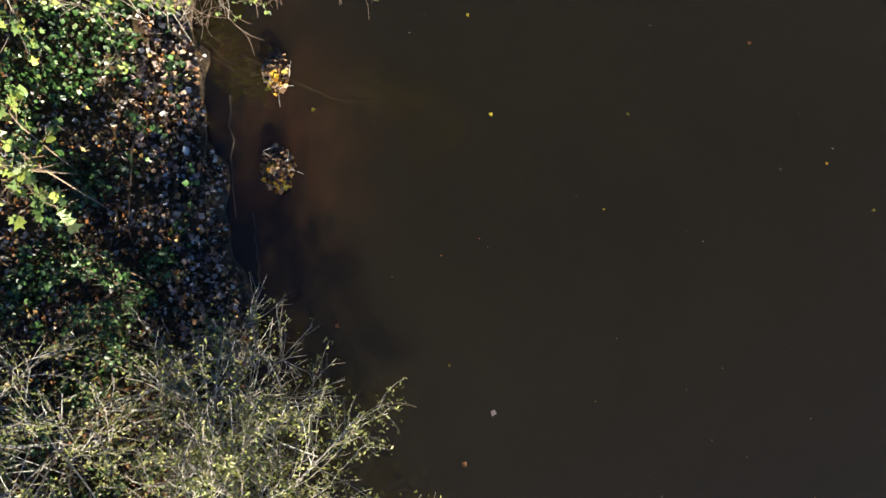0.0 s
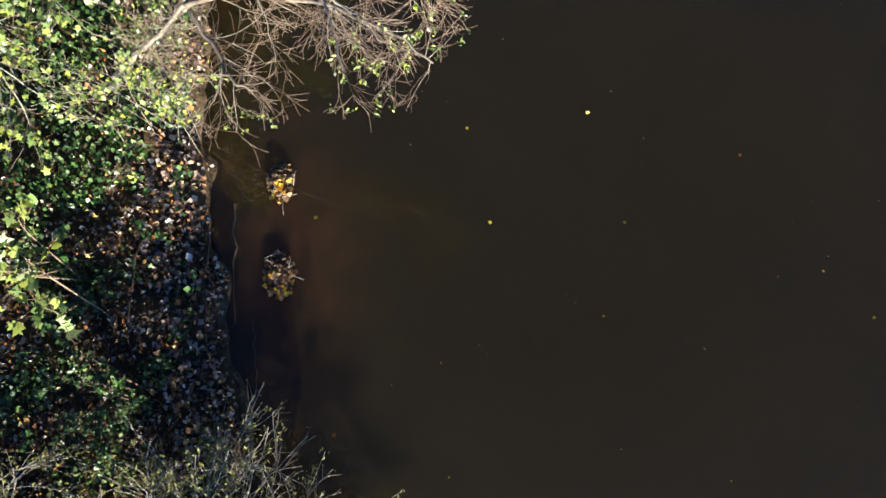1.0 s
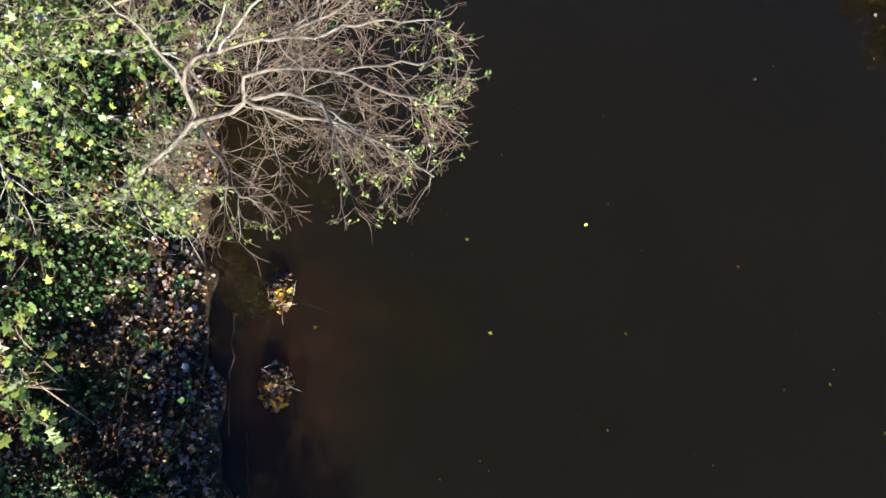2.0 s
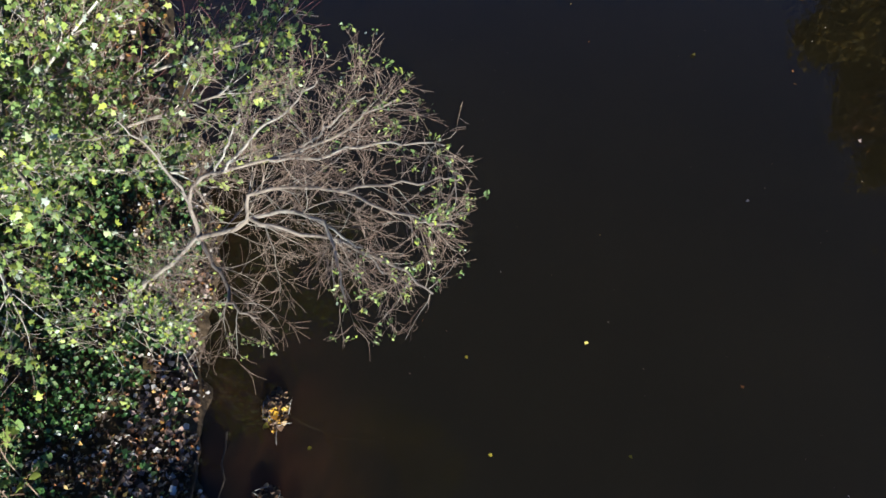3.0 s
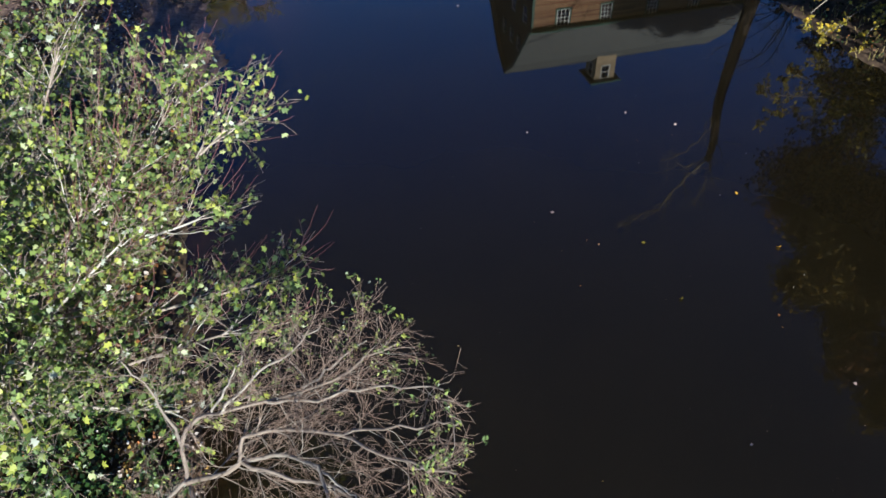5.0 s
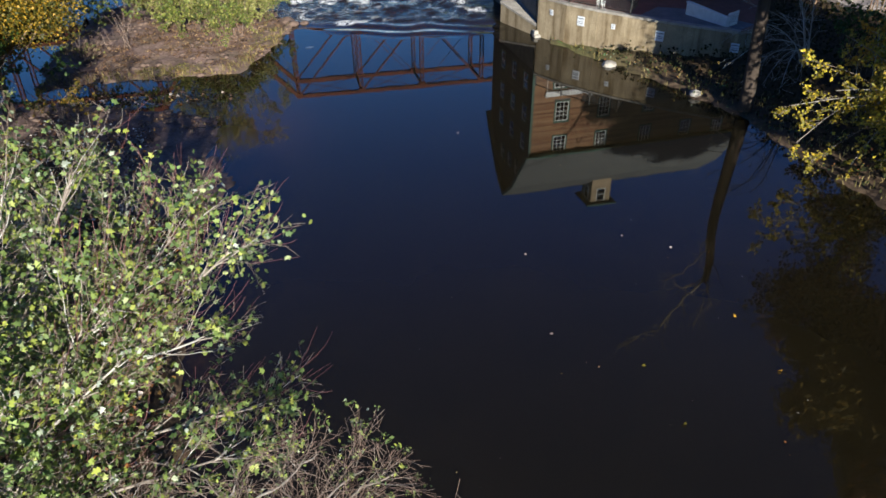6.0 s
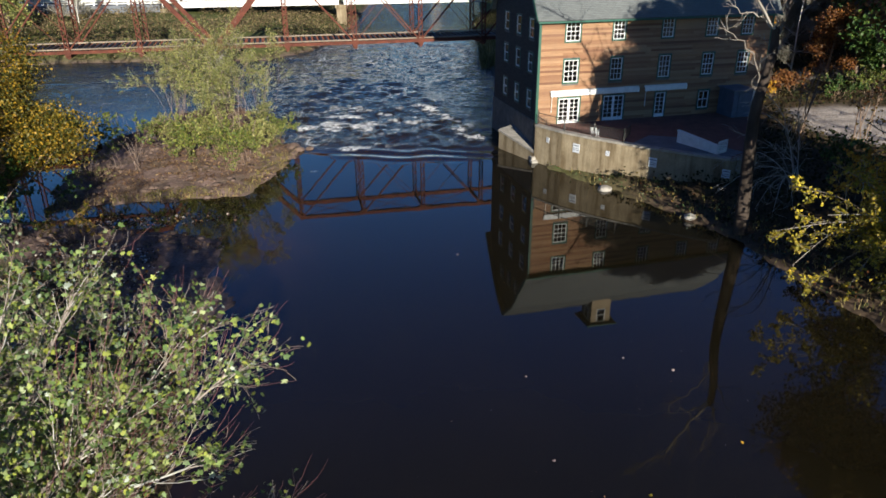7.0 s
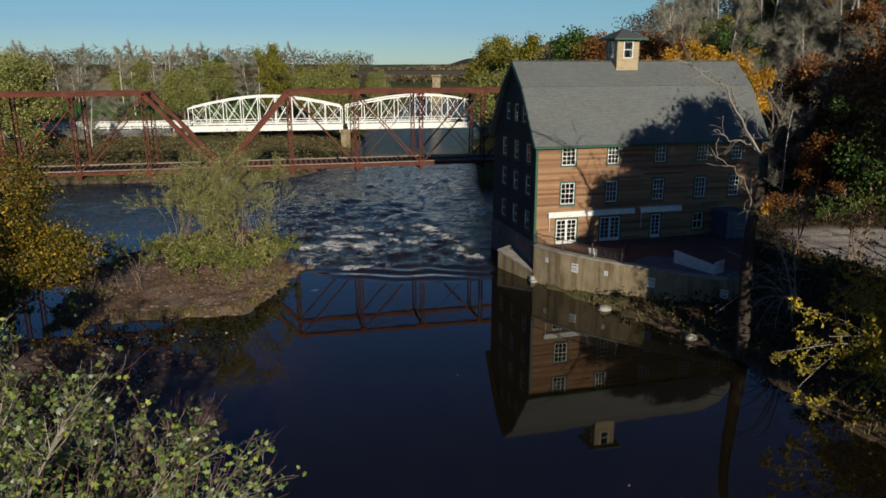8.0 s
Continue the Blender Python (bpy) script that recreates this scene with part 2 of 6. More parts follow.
LEAF_RUST = leafy("rust_brown_leaves", [(0.0, (0.06, 0.025, 0.012)), (0.5, (0.16, 0.06, 0.02)), (0.85, (0.28, 0.11, 0.025)), (1.0, (0.36, 0.18, 0.04))])
LEAF_FADING = leafy("fading_olive_brown_leaves", [(0.0, (0.07, 0.055, 0.012)), (0.45, (0.19, 0.14, 0.025)), (0.8, (0.30, 0.19, 0.035)), (1.0, (0.42, 0.26, 0.04))])
LEAF_BUSH = leafy("mid_green_bush_leaves", [(0.0, (0.035, 0.055, 0.012)), (0.5, (0.085, 0.115, 0.022)), (0.85, (0.17, 0.19, 0.035)), (1.0, (0.30, 0.29, 0.07))])
LEAF_YELLOW = leafy("yellow_bush_leaves", [(0.0, (0.09, 0.09, 0.012)), (0.4, (0.24, 0.20, 0.02)), (0.8, (0.45, 0.34, 0.03)), (1.0, (0.55, 0.36, 0.04))])
LEAF_TURNING = leafy("turning_yellow_green_leaves", [(0.0, (0.06, 0.075, 0.015)), (0.45, (0.15, 0.155, 0.025)), (0.8, (0.27, 0.235, 0.03)), (1.0, (0.38, 0.26, 0.035))])
WOODS_DARK = leafy("dark_autumn_woods", [(0.0, (0.035, 0.032, 0.022)), (0.5, (0.075, 0.066, 0.045)), (0.85, (0.12, 0.10, 0.075)), (1.0, (0.17, 0.12, 0.05))], 0.9, 0.1)
LEAF_BARE = leafy("grey_brown_far_twigs", [(0.0, (0.11, 0.10, 0.08)), (0.5, (0.20, 0.185, 0.15)), (1.0, (0.31, 0.29, 0.24))], 0.9, 0.1)
LITTER = leafy("fallen_leaves", [(0.0, (0.015, 0.009, 0.007)), (0.34, (0.05, 0.03, 0.022)), (0.48, (0.16, 0.09, 0.06)), (0.62, (0.34, 0.12, 0.03)), (0.72, (0.40, 0.29, 0.09)), (0.84, (0.34, 0.26, 0.22)), (1.0, (0.60, 0.55, 0.52))], 0.6, 0.1)
LITTER_PALE = leafy("pale_fallen_leaves", [(0.0, (0.03, 0.02, 0.015)), (0.35, (0.17, 0.115, 0.10)), (0.6, (0.34, 0.25, 0.23)), (0.75, (0.42, 0.17, 0.04)), (0.85, (0.45, 0.35, 0.31)), (1.0, (0.66, 0.60, 0.58))], 0.55, 0.1)
LITTER_DULL = leafy("wet_fallen_leaves", [(0.0, (0.03, 0.018, 0.012)), (0.4, (0.11, 0.06, 0.035)), (0.8, (0.22, 0.12, 0.06)), (1.0, (0.36, 0.25, 0.12))], 0.6, 0.1)
MOSS = leafy("yellow_green_moss", [(0.0, (0.06, 0.06, 0.015)), (0.5, (0.15, 0.145, 0.03)), (0.8, (0.22, 0.19, 0.05)), (1.0, (0.26, 0.12, 0.04))], 0.9, 0.1)
IVY = leafy("ivy_leaves", [(0.0, (0.010, 0.024, 0.008)), (0.5, (0.026, 0.064, 0.016)), (0.85, (0.06, 0.13, 0.03)), (1.0, (0.17, 0.21, 0.10))], 0.4, 0.1, 0.45)
GRASS = leafy("dry_grass", [(0.0, (0.10, 0.09, 0.02)), (0.5, (0.22, 0.18, 0.06)), (1.0, (0.36, 0.27, 0.12))], 0.7, 0.2)
TAN = simple("weathered_tan_boards", (0.30, 0.22, 0.13), (0.46, 0.36, 0.24), 1.5, 0.8, 0, 0.3, 14.0, 0.006, (1, 1, 8))
# gable boards, with the gable's shade put into their dark colour
SHADE_BOARD = simple("boards_darkened_for_shade", (0.03, 0.026, 0.024), (0.065, 0.054, 0.048), 1.2, 0.9, 0, 0.3, 14.0, 0.006, (1, 1, 8))
# undergrowth leaves, near-black so their colour carries the bank's shade
SHADE_UNDER = leafy("undergrowth_darkened_for_shade", [(0.0, (0.010, 0.012, 0.006)), (0.6, (0.03, 0.032, 0.012)), (0.9, (0.07, 0.05, 0.02)), (1.0, (0.13, 0.10, 0.03))], 0.8, 0.1, 0.1)
BRUSH = leafy("dry_brush", [(0.0, (0.045, 0.035, 0.018)), (0.5, (0.125, 0.088, 0.045)), (0.85, (0.165, 0.135, 0.06)), (1.0, (0.25, 0.18, 0.10))], 0.8, 0.15)
GIRDER = simple("dark_brown_girder_paint", (0.012, 0.010, 0.009), (0.028, 0.02, 0.017), 1.0, 0.7, 0, 0.2, 10.0, 0.01)
# near-black bark whose colour stands in for shade
BARK_SHADE = bark("bark_darkened_for_shade", (0.025, 0.02, 0.016), (0.07, 0.055, 0.045))

# ---- mesh helpers ----


def thing(name, label, category, at=(0, 0, 0), turn=0.0, group="", kind=""):
    ob = new(name)
    ob.matrix_basis = pose(*at, 0, 0, turn)
    ob.empty_display_size = 0.2
    return tagged(ob, label, category, group, kind)


def part(name, bm, material, parent, label="", smooth=False):
    me = bpy.data.meshes.new(name)
    bm.to_mesh(me)
    bm.free()
    me.materials.append(material)
    if smooth:
        me.shade_smooth()
    ob = new(name, me)
    ob.parent = parent
    return tagged(ob, label)


def np_mesh(name, verts, faces, material, smooth=False):
    """A mesh from arrays: faces is a list of index arrays, each (n, 3) or (n, 4)."""
    me = bpy.data.meshes.new(name)
    verts = np.asarray(verts, dtype=np.float32)
    me.vertices.add(len(verts))
    me.vertices.foreach_set("co", verts.ravel())
    faces = [np.asarray(f, dtype=np.int32) for f in faces if len(f)]
    loops = np.concatenate([f.ravel() for f in faces])
    sizes = np.concatenate([np.full(len(f), f.shape[1], dtype=np.int32) for f in faces])
    me.loops.add(len(loops))
    me.loops.foreach_set("vertex_index", loops)
    me.polygons.add(len(sizes))
    me.polygons.foreach_set("loop_start", np.concatenate([[0], np.cumsum(sizes)[:-1]]).astype(np.int32))
    me.materials.append(material)
    me.update(calc_edges=True)
    me.validate()
    if smooth:
        me.shade_smooth()
    return me


def np_part(name, verts, faces, material, parent, label="", smooth=False):
    ob = new(name, np_mesh(name, verts, faces, material, smooth))
    ob.parent = parent
    return tagged(ob, label)


def box(bm, x0, y0, z0, x1, y1, z1, m=None, bevel=0.0):
    c = Matrix.Translation(((x0 + x1) / 2, (y0 + y1) / 2, (z0 + z1) / 2)) @ Matrix.Diagonal((abs(x1 - x0), abs(y1 - y0), abs(z1 - z0), 1))
    made = bmesh.ops.create_cube(bm, size=1.0, matrix=(m @ c) if m else c)
    if bevel:
        edges = list({e for v in made["verts"] for e in v.link_edges})
        bmesh.ops.bevel(bm, geom=edges, offset=bevel, segments=1, affect="EDGES")
    return bm


def boxes(*dims, bevel=0.0):
    bm = bmesh.new()
    for d in dims:
        box(bm, *d, bevel=bevel)
    return bm


def bar(bm, a, b, w, h, up=(0, 0, 1)):
    """A rectangular bar from a to b, w wide and h deep (h along up)."""
    a, b = Vector(a), Vector(b)
    d = (b - a).normalized()
    u = Vector(up)
    s = d.cross(u)
    if s.length < 1e-4:
        s = d.cross(Vector((0, 1, 0)))
    s.normalize()
    u = s.cross(d).normalized()
    m = Matrix((s, d, u)).transposed().to_4x4()
    m.translation = (a + b) / 2
    bmesh.ops.create_cube(bm, size=1.0, matrix=m @ Matrix.Diagonal((w, (b - a).length, h, 1)))
    return bm


def extrude_poly(bm, pts, depth, m=Matrix()):
    """A prism: pts in the local x-z plane, depth along local y."""
    f = [bm.verts.new(m @ Vector((x, 0, z))) for x, z in pts]
    k = [bm.verts.new(m @ Vector((x, depth, z))) for x, z in pts]
    n = len(pts)
    bm.faces.new(f)
    bm.faces.new(k[::-1])
    for i in range(n):
        bm.faces.new((f[(i + 1) % n], f[i], k[i], k[(i + 1) % n]))
    bmesh.ops.recalc_face_normals(bm, faces=bm.faces)
    return bm


def poly_dist(px, py, poly):
    """Signed distance to a closed polygon, positive inside."""
    poly = np.asarray(poly, float)
    a, b = poly, np.roll(poly, -1, axis=0)
    best = np.full(px.shape, 1e9)
    inside = np.zeros(px.shape, bool)
    for (ax, ay), (bx, by) in zip(a, b):
        ex, ey = bx - ax, by - ay
        t = np.clip(((px - ax) * ex + (py - ay) * ey) / (ex * ex + ey * ey), 0, 1)
        best = np.minimum(best, np.hypot(px - ax - t * ex, py - ay - t * ey))
        cross = (ay > py) != (by > py)
        xi = ax + (py - ay) / (ey if ey else 1e-9) * ex
        inside ^= cross & (px < xi)
    return np.where(inside, best, -best)


def waves(x, y, scale, seed, octaves=3):
    """Cheap smooth noise in [-1, 1] on arrays."""
    r = np.random.RandomState(seed)
    out, amp, tot = np.zeros(np.shape(x)), 1.0, 0.0
    for o in range(octaves):
        for _ in range(3):
            a, p = r.uniform(0, math.tau), r.uniform(0, math.tau)
            out = out + amp * np.sin((np.cos(a) * x + np.sin(a) * y) * math.tau / scale + p + 1.3 * np.sin((np.sin(a) * x - np.cos(a) * y) * 4.1 / scale + p * 2))
        tot += 3 * amp
        amp *= 0.55
        scale *= 0.47
    return out / tot * 1.6


def vnoise(x, y, scale, seed, octaves=4, gain=0.55):
    """Fractal value noise on arrays, about -1 to 1."""
    out, amp, tot = np.zeros(np.shape(x)), 1.0, 0.0
    for o in range(octaves):
        u, v = np.asarray(x) / scale + 37.7 * o, np.asarray(y) / scale - 11.3 * o
        iu, iv = np.floor(u).astype(np.int64), np.floor(v).astype(np.int64)
        fu, fv = u - iu, v - iv
        fu, fv = fu * fu * (3 - 2 * fu), fv * fv * (3 - 2 * fv)

        def h(a, b):
            n = (a * 374761393 + b * 668265263 + (seed + o) * 974711) & 0x7FFFFFFF
            n = ((n ^ (n >> 13)) * 1274126177) & 0x7FFFFFFF
            return ((n ^ (n >> 16)) & 0xFFFF) / 32767.5 - 1

        out = out + amp * ((h(iu, iv) * (1 - fu) + h(iu + 1, iv) * fu) * (1 - fv) + (h(iu, iv + 1) * (1 - fu) + h(iu + 1, iv + 1) * fu) * fv)
        tot += amp
        amp *= gain
        scale *= 0.5
    return out / tot * 1.5


# ---- ground and water ----
RIVER = [(-6, -90), (-5.6, -10), (-4.9, -1), (-5.55, 1.6), (-6.0, 4), (-6.2, 7), (-6.4, 10), (-8.3, 16), (-10.9, 24), (-11.0, 29), (-10.8, 33), (-12.8, 36.8), (-13.2, 39.6), (-14.0, 42.0), (-18, 43.4), (-23, 44.2),
         (-31, 45), (-42, 51), (-50, 62), (-54, 80), (-62, 104), (-40, 107), (-25.5, 107), (-20, 118), (-18, 135), (-17.5, 157), (-18, 200), (-15, 260),
         (-12, 340), (14, 340), (11, 260), (9, 200), (7, 157), (6.4, 124), (5.5, 100), (5.8, 78), (6.6, 69), (8.6, 60), (8.4, 57.0), (9.8, 54.6),
         (11.7, 52.1), (13.4, 50.0), (16.3, 45.0), (18.5, 41.2), (19.4, 37.2), (20.5, 33), (22, 28), (24, 15), (25, -10), (25, -90)]
ISLAND = [(-27.5, 46.8), (-22, 48.6), (-14.6, 49.6), (-13.4, 55), (-12.6, 61.5), (-16, 68), (-19, 80), (-23, 88), (-28, 82), (-31, 66), (-30, 54)]


def smooth(v, a, b):
    t = np.clip((v - a) / (b - a), 0, 1)
    return t * t * (3 - 2 * t)


def land(x, y):
    """Height of the ground, and how far it lies from the shore (positive on land)."""
    x, y = np.asarray(x, float), np.asarray(y, float)
    dr = poly_dist(x, y, RIVER)
    wob = 0.35 * waves(x, y, 3.1, 5)
    di = poly_dist(x, y, ISLAND)
    d = np.maximum(-dr, di) + wob * smooth(np.abs(x) + np.abs(y), 0, 12)
    left = (x < -4) & (y < 104)
    isle = di > -1.5
    slope = np.where(isle, 0.10, np.where(left, np.where(y > 29, 0.06, 0.30), 0.42))
    top = np.where(isle, 0.9, np.where(left, 2.2, 2.6))
    z = np.where(d > 0, top * (1 - np.exp(-slope * d / top)), np.maximum(0.45 * d, -1.4))
    z = z + np.where(d > 0, np.minimum(d, 1.0), 0) * (0.12 * waves(x, y, 2.3, 8) + 0.05 * waves(x, y, 0.9, 9))
    # two clumps of drift lodged in the shallows
    for mx, my, mr in ((-4.35, 5.1, 0.58), (-4.3, 2.75, 0.62)):
        z = z + np.maximum(0, 0.16 - z) * np.exp(-((x - mx) ** 2 + ((y - my) * 0.6) ** 2) / (mr * mr))
    # higher ground: the far left field, and the wooded hill behind the mill
    z = z + smooth(d, 6, 60) * 2.0 * smooth(y, 60, 120)
    hill = smooth(x + 0.25 * np.minimum(y - 80, 120), 34, 140) * smooth(y, 40, 150)
    z = z + np.where(d > 0, hill * 23.0, 0)
    far = smooth(y, 380, 1400)
    z = z + far * 3.0 * (0.6 + 0.5 * waves(x, y, 900.0, 3)) * (y > 380)
    return z, d


def axis(*runs):
    out = []
    for a, b, s in runs:
        out.append(np.arange(a, b, s))
    return np.unique(np.concatenate(out + [[runs[-1][1]]]).round(4))


def grid(xs, ys):
    gx, gy = np.meshgrid(xs, ys)
    nx, ny = len(xs), len(ys)
    i = (np.arange(ny - 1)[:, None] * nx + np.arange(nx - 1)[None, :]).ravel()
    return gx.ravel(), gy.ravel(), np.stack([i, i + 1, i + nx + 1, i + nx], -1)


def set_attr(me, name, values):
    a = me.attributes.new(name, "FLOAT", "POINT")
    a.data.foreach_set("value", np.asarray(values, dtype=np.float32))


def ground_sheet():
    xs = axis((-2500, -200, 150), (-200, -60, 7), (-60, -32, 1.2), (-32, -3, 0.33), (-3, 16, 1.5), (16, 34, 0.5), (34, 70, 1.5), (70, 220, 6), (220, 2500, 150))
    ys = axis((-400, -90, 60), (-90, -14, 4), (-14, 14, 0.33), (14, 66, 0.5), (66, 130, 1.5), (130, 360, 6), (360, 3000, 110))
    x, y, f = grid(xs, ys)
    z, d = land(x, y)
    me = np_mesh("ground", np.stack([x, y, z], -1), [f], SOIL, True)
    left = (x < 0) & (y < 36)
    isle = poly_dist(x, y, ISLAND) > -2
    mud = np.where(left, 0.12 * (1 - smooth(d, 0.2, 1.2)), np.where(isle, 0.95 + 0.25 * waves(x, y, 4.0, 4), np.where(x > 8, 0.2, 1) * (1 - smooth(d, 0.4, 3.0))))
    mud = np.where((x < -11) & (y > 29) & (y < 46), 1 - smooth(d, 4.5, 9.0), mud)
    set_attr(me, "mud", np.clip(mud, 0, 1))
    set_attr(me, "woods", np.where(left, 1.0, np.where(y < 110, smooth(x, 9, 16), smooth(x, 20, 40))) * 0.95)
    set_attr(me, "lawn", smooth(-x, 48, 60) * smooth(y, 170, 185) * (1 - smooth(y, 245, 260)))
    lot = poly_dist(x, y, [(30.5, 58.5), (34, 53), (52, 52), (54, 66), (36, 67.5), (31.5, 66.3)])
    set_attr(me, "gravel", np.maximum(smooth(lot, -0.4, 0.8), smooth(poly_dist(x, y, [(26, 75), (62, 84), (90, 96), (88, 101), (60, 89), (25, 79)]), -0.5, 0.5)))
    return tagged(new("ground", me), "river banks of brown mud, leaf litter and rough grass", "ground", kind="structure")


def water_sheet():
    xs = axis((-64, -36, 2.0), (-36, -24, 0.8), (-24, 9, 0.24), (9, 26, 1.2))
    ys = axis((-90, -10, 8), (-10, 10, 0.6), (10, 52, 2.0), (52, 100, 0.26), (100, 137, 0.4), (137, 340, 4))
    x, y, f = grid(xs, ys)
    _, d = land(x, y)
    # a dark smooth tongue runs down the mill side; broken water lies left of its edge
    tongue = x - (3.8 - 0.36 * (y - 66.5)) + 0.7 * vnoise(x, y, 3.0, 24, 2)
    broken = 1 - smooth(tongue, -0.8, 0.6)
    run = smooth(y, 61.0, 65) * (1 - smooth(y, 84, 104)) * smooth(x, -24, -15) * (1 - smooth(x, 5, 8)) * (0.25 + 0.75 * broken)
    front = 57.8 + 0.025 * (x + 2) ** 2 + 0.5 * vnoise(x, y, 5.0, 3)
    lip = smooth(y, front, front + 1.6) * (1 - smooth(y, 63.5, 67)) * smooth(x, -12, -8) * (1 - smooth(x, 3.5, 6))
    body = vnoise(x, y * 1.1, 2.4, 21, 4, 0.6)
    z = run * (0.20 * body + 0.08 * vnoise(x, y, 0.9, 22, 3))
    z = z + lip * 0.05 * np.sin(y * 2.7 + 2.2 * vnoise(x, y * 0.5, 3.6, 23, 2) + 0.15 * x)
    z = z + 0.35 * smooth(y, 62, 86) + 0.12 * smooth(y, 70, 90) * (1 - smooth(y, 128, 136)) * vnoise(x * 0.7, y, 1.7, 71, 3)
    me = np_mesh("water", np.stack([x, y, z], -1), [f], WATER, True)

    def patch(px, py, ang, length, width):
        c, s = math.cos(ang), math.sin(ang)
        a, b = (x - px) * c + (y - py) * s, -(x - px) * s + (y - py) * c
        return np.exp(-(a / length) ** 2 - (b / width) ** 2)

    edge = np.exp(-((tongue + 1.1) / 1.1) ** 2) * smooth(y, 64.5, 66.5) * (1 - smooth(y, 74, 82))
    band = (1.1 * patch(-11.6, 64.3, -0.5, 2.4, 0.9) + 1.0 * patch(-7.6, 62.6, 0.4, 2.2, 0.8) + 0.9 * edge + 0.75 * patch(-13.0, 69.0, 0.0, 2.6, 2.0)
            + 0.62 * patch(-6.5, 71.5, 0.0, 5.5, 4.5) + 0.3 * patch(-10.0, 76.0, 0.0, 6.0, 4.0) + 0.55 * patch(-11.0, 56.5, -0.2, 1.8, 1.0))
    crest = vnoise(x, y * 1.2, 1.5, 61, 4, 0.66) + 0.5 * body
    foam = np.maximum(smooth(run, 0.02, 0.3), smooth(band, 0.2, 0.5)) * np.clip(crest * 2.8 - 1.35 + 1.6 * np.clip(band, 0, 1.1), 0, 1) * np.clip(band * 2.0, 0, 1)
    set_attr(me, "foam", foam)
    set_attr(me, "chop", np.clip(run * 0.9 + 1.5 * smooth(y, 66, 96) + 0.05 * lip, 0, 1.8))
    near = np.exp(-((np.hypot(x + 4.2, (y - 3.2) * 0.55)) / 1.5) ** 2)
    set_attr(me, "shallow", np.clip(np.clip(0.15 + 0.55 * waves(x, y, 1.8, 41), 0, 1) * smooth(d, -1.5, -0.1) * (x < 0) * (y < 60) + near * (0.55 + 0.5 * waves(x, y, 1.2, 42)) + 0.9 * np.exp(-((x + 12.0) / 3.6) ** 2 - ((y - 40.0) / 6.0) ** 2), 0, 1))
    return tagged(new("water", me), "dark still brown river breaking into rapids", "river", kind="structure")


ground_sheet()
water_sheet()

# ---- the mill ----
MILL_AT, MILL_TURN = (7.75, 59.33), 15.3
MILL_L, MILL_W, EAVE, RIDGE, BREAK_X, BREAK_Z = 21.6, 10.6, 11.62, 17.8, 2.9, 15.75
mill = thing("mill_building", "tall weathered cedar-sided watermill with grey gambrel roof and rooftop cupola", "building", (*MILL_AT, 0), MILL_TURN)


def wall_cells(bm, length, z0, z1, thick, holes, m):
    """A wall in local x-z, its outer face at y=0, with through openings (x0, x1, z0, z1)."""
    cx = sorted({0.0, length, *[v for h in holes for v in h[:2]]})
    cz = sorted({z0, z1, *[v for h in holes for v in h[2:]]})
    for a, b in zip(cx, cx[1:]):
        run = None
        for c, d in zip(cz, cz[1:]):
            free = not any(h[0] <= a + 1e-6 and h[1] >= b - 1e-6 and h[2] <= c + 1e-6 and h[3] >= d - 1e-6 for h in holes)
            if free and run is not None and abs(run[1] - c) < 1e-6:
                run[1] = d
            elif free:
                if run:
                    box(bm, a, 0, run[0], b, thick, run[1], m)
                run = [c, d]
        if run:
            box(bm, a, 0, run[0], b, thick, run[1], m)


def siding(bm, length, z0, z1, step, holes, m, ends=None):
    """Lapped boards: one wedge-shaped strip for each course and free stretch, butt-jointed at uneven lengths."""
    rng = random.Random(7)
    z = z0
    while z < z1 - 0.02:
        top = min(z + step, z1)
        lo, hi = ends(z + step / 2) if ends else (0.0, length)
        stretches = [(lo, hi)]
        for h in holes:
            if h[2] < top - 0.02 and h[3] > z + 0.02:
                cut = []
                for a, b in stretches:
                    if h[1] <= a or h[0] >= b:
                        cut.append((a, b))
                    else:
                        if h[0] > a:
                            cut.append((a, h[0]))
                        if h[1] < b:
                            cut.append((h[1], b))
                stretches = cut
        for a, b in stretches:
            x = a
            while x < b - 0.01:
                e = min(b, x + rng.uniform(1.8, 4.6))
                if b - e < 0.5:
                    e = b
                o = rng.uniform(0, 0.004)
                q = [(x, -0.032 - o, z - 0.015), (e - 0.006, -0.032 - o, z - 0.015), (e - 0.006, -0.008, top), (x, -0.008, top)]
                v = [bm.verts.new(m @ Vector(p)) for p in q]
                k = [bm.verts.new(m @ Vector((p[0], 0.0, p[2]))) for p in q]
                bm.faces.new(v)
                for i in range(4):
                    bm.faces.new((v[i], k[i], k[(i + 1) % 4], v[(i + 1) % 4]))
                x = e
        z = top


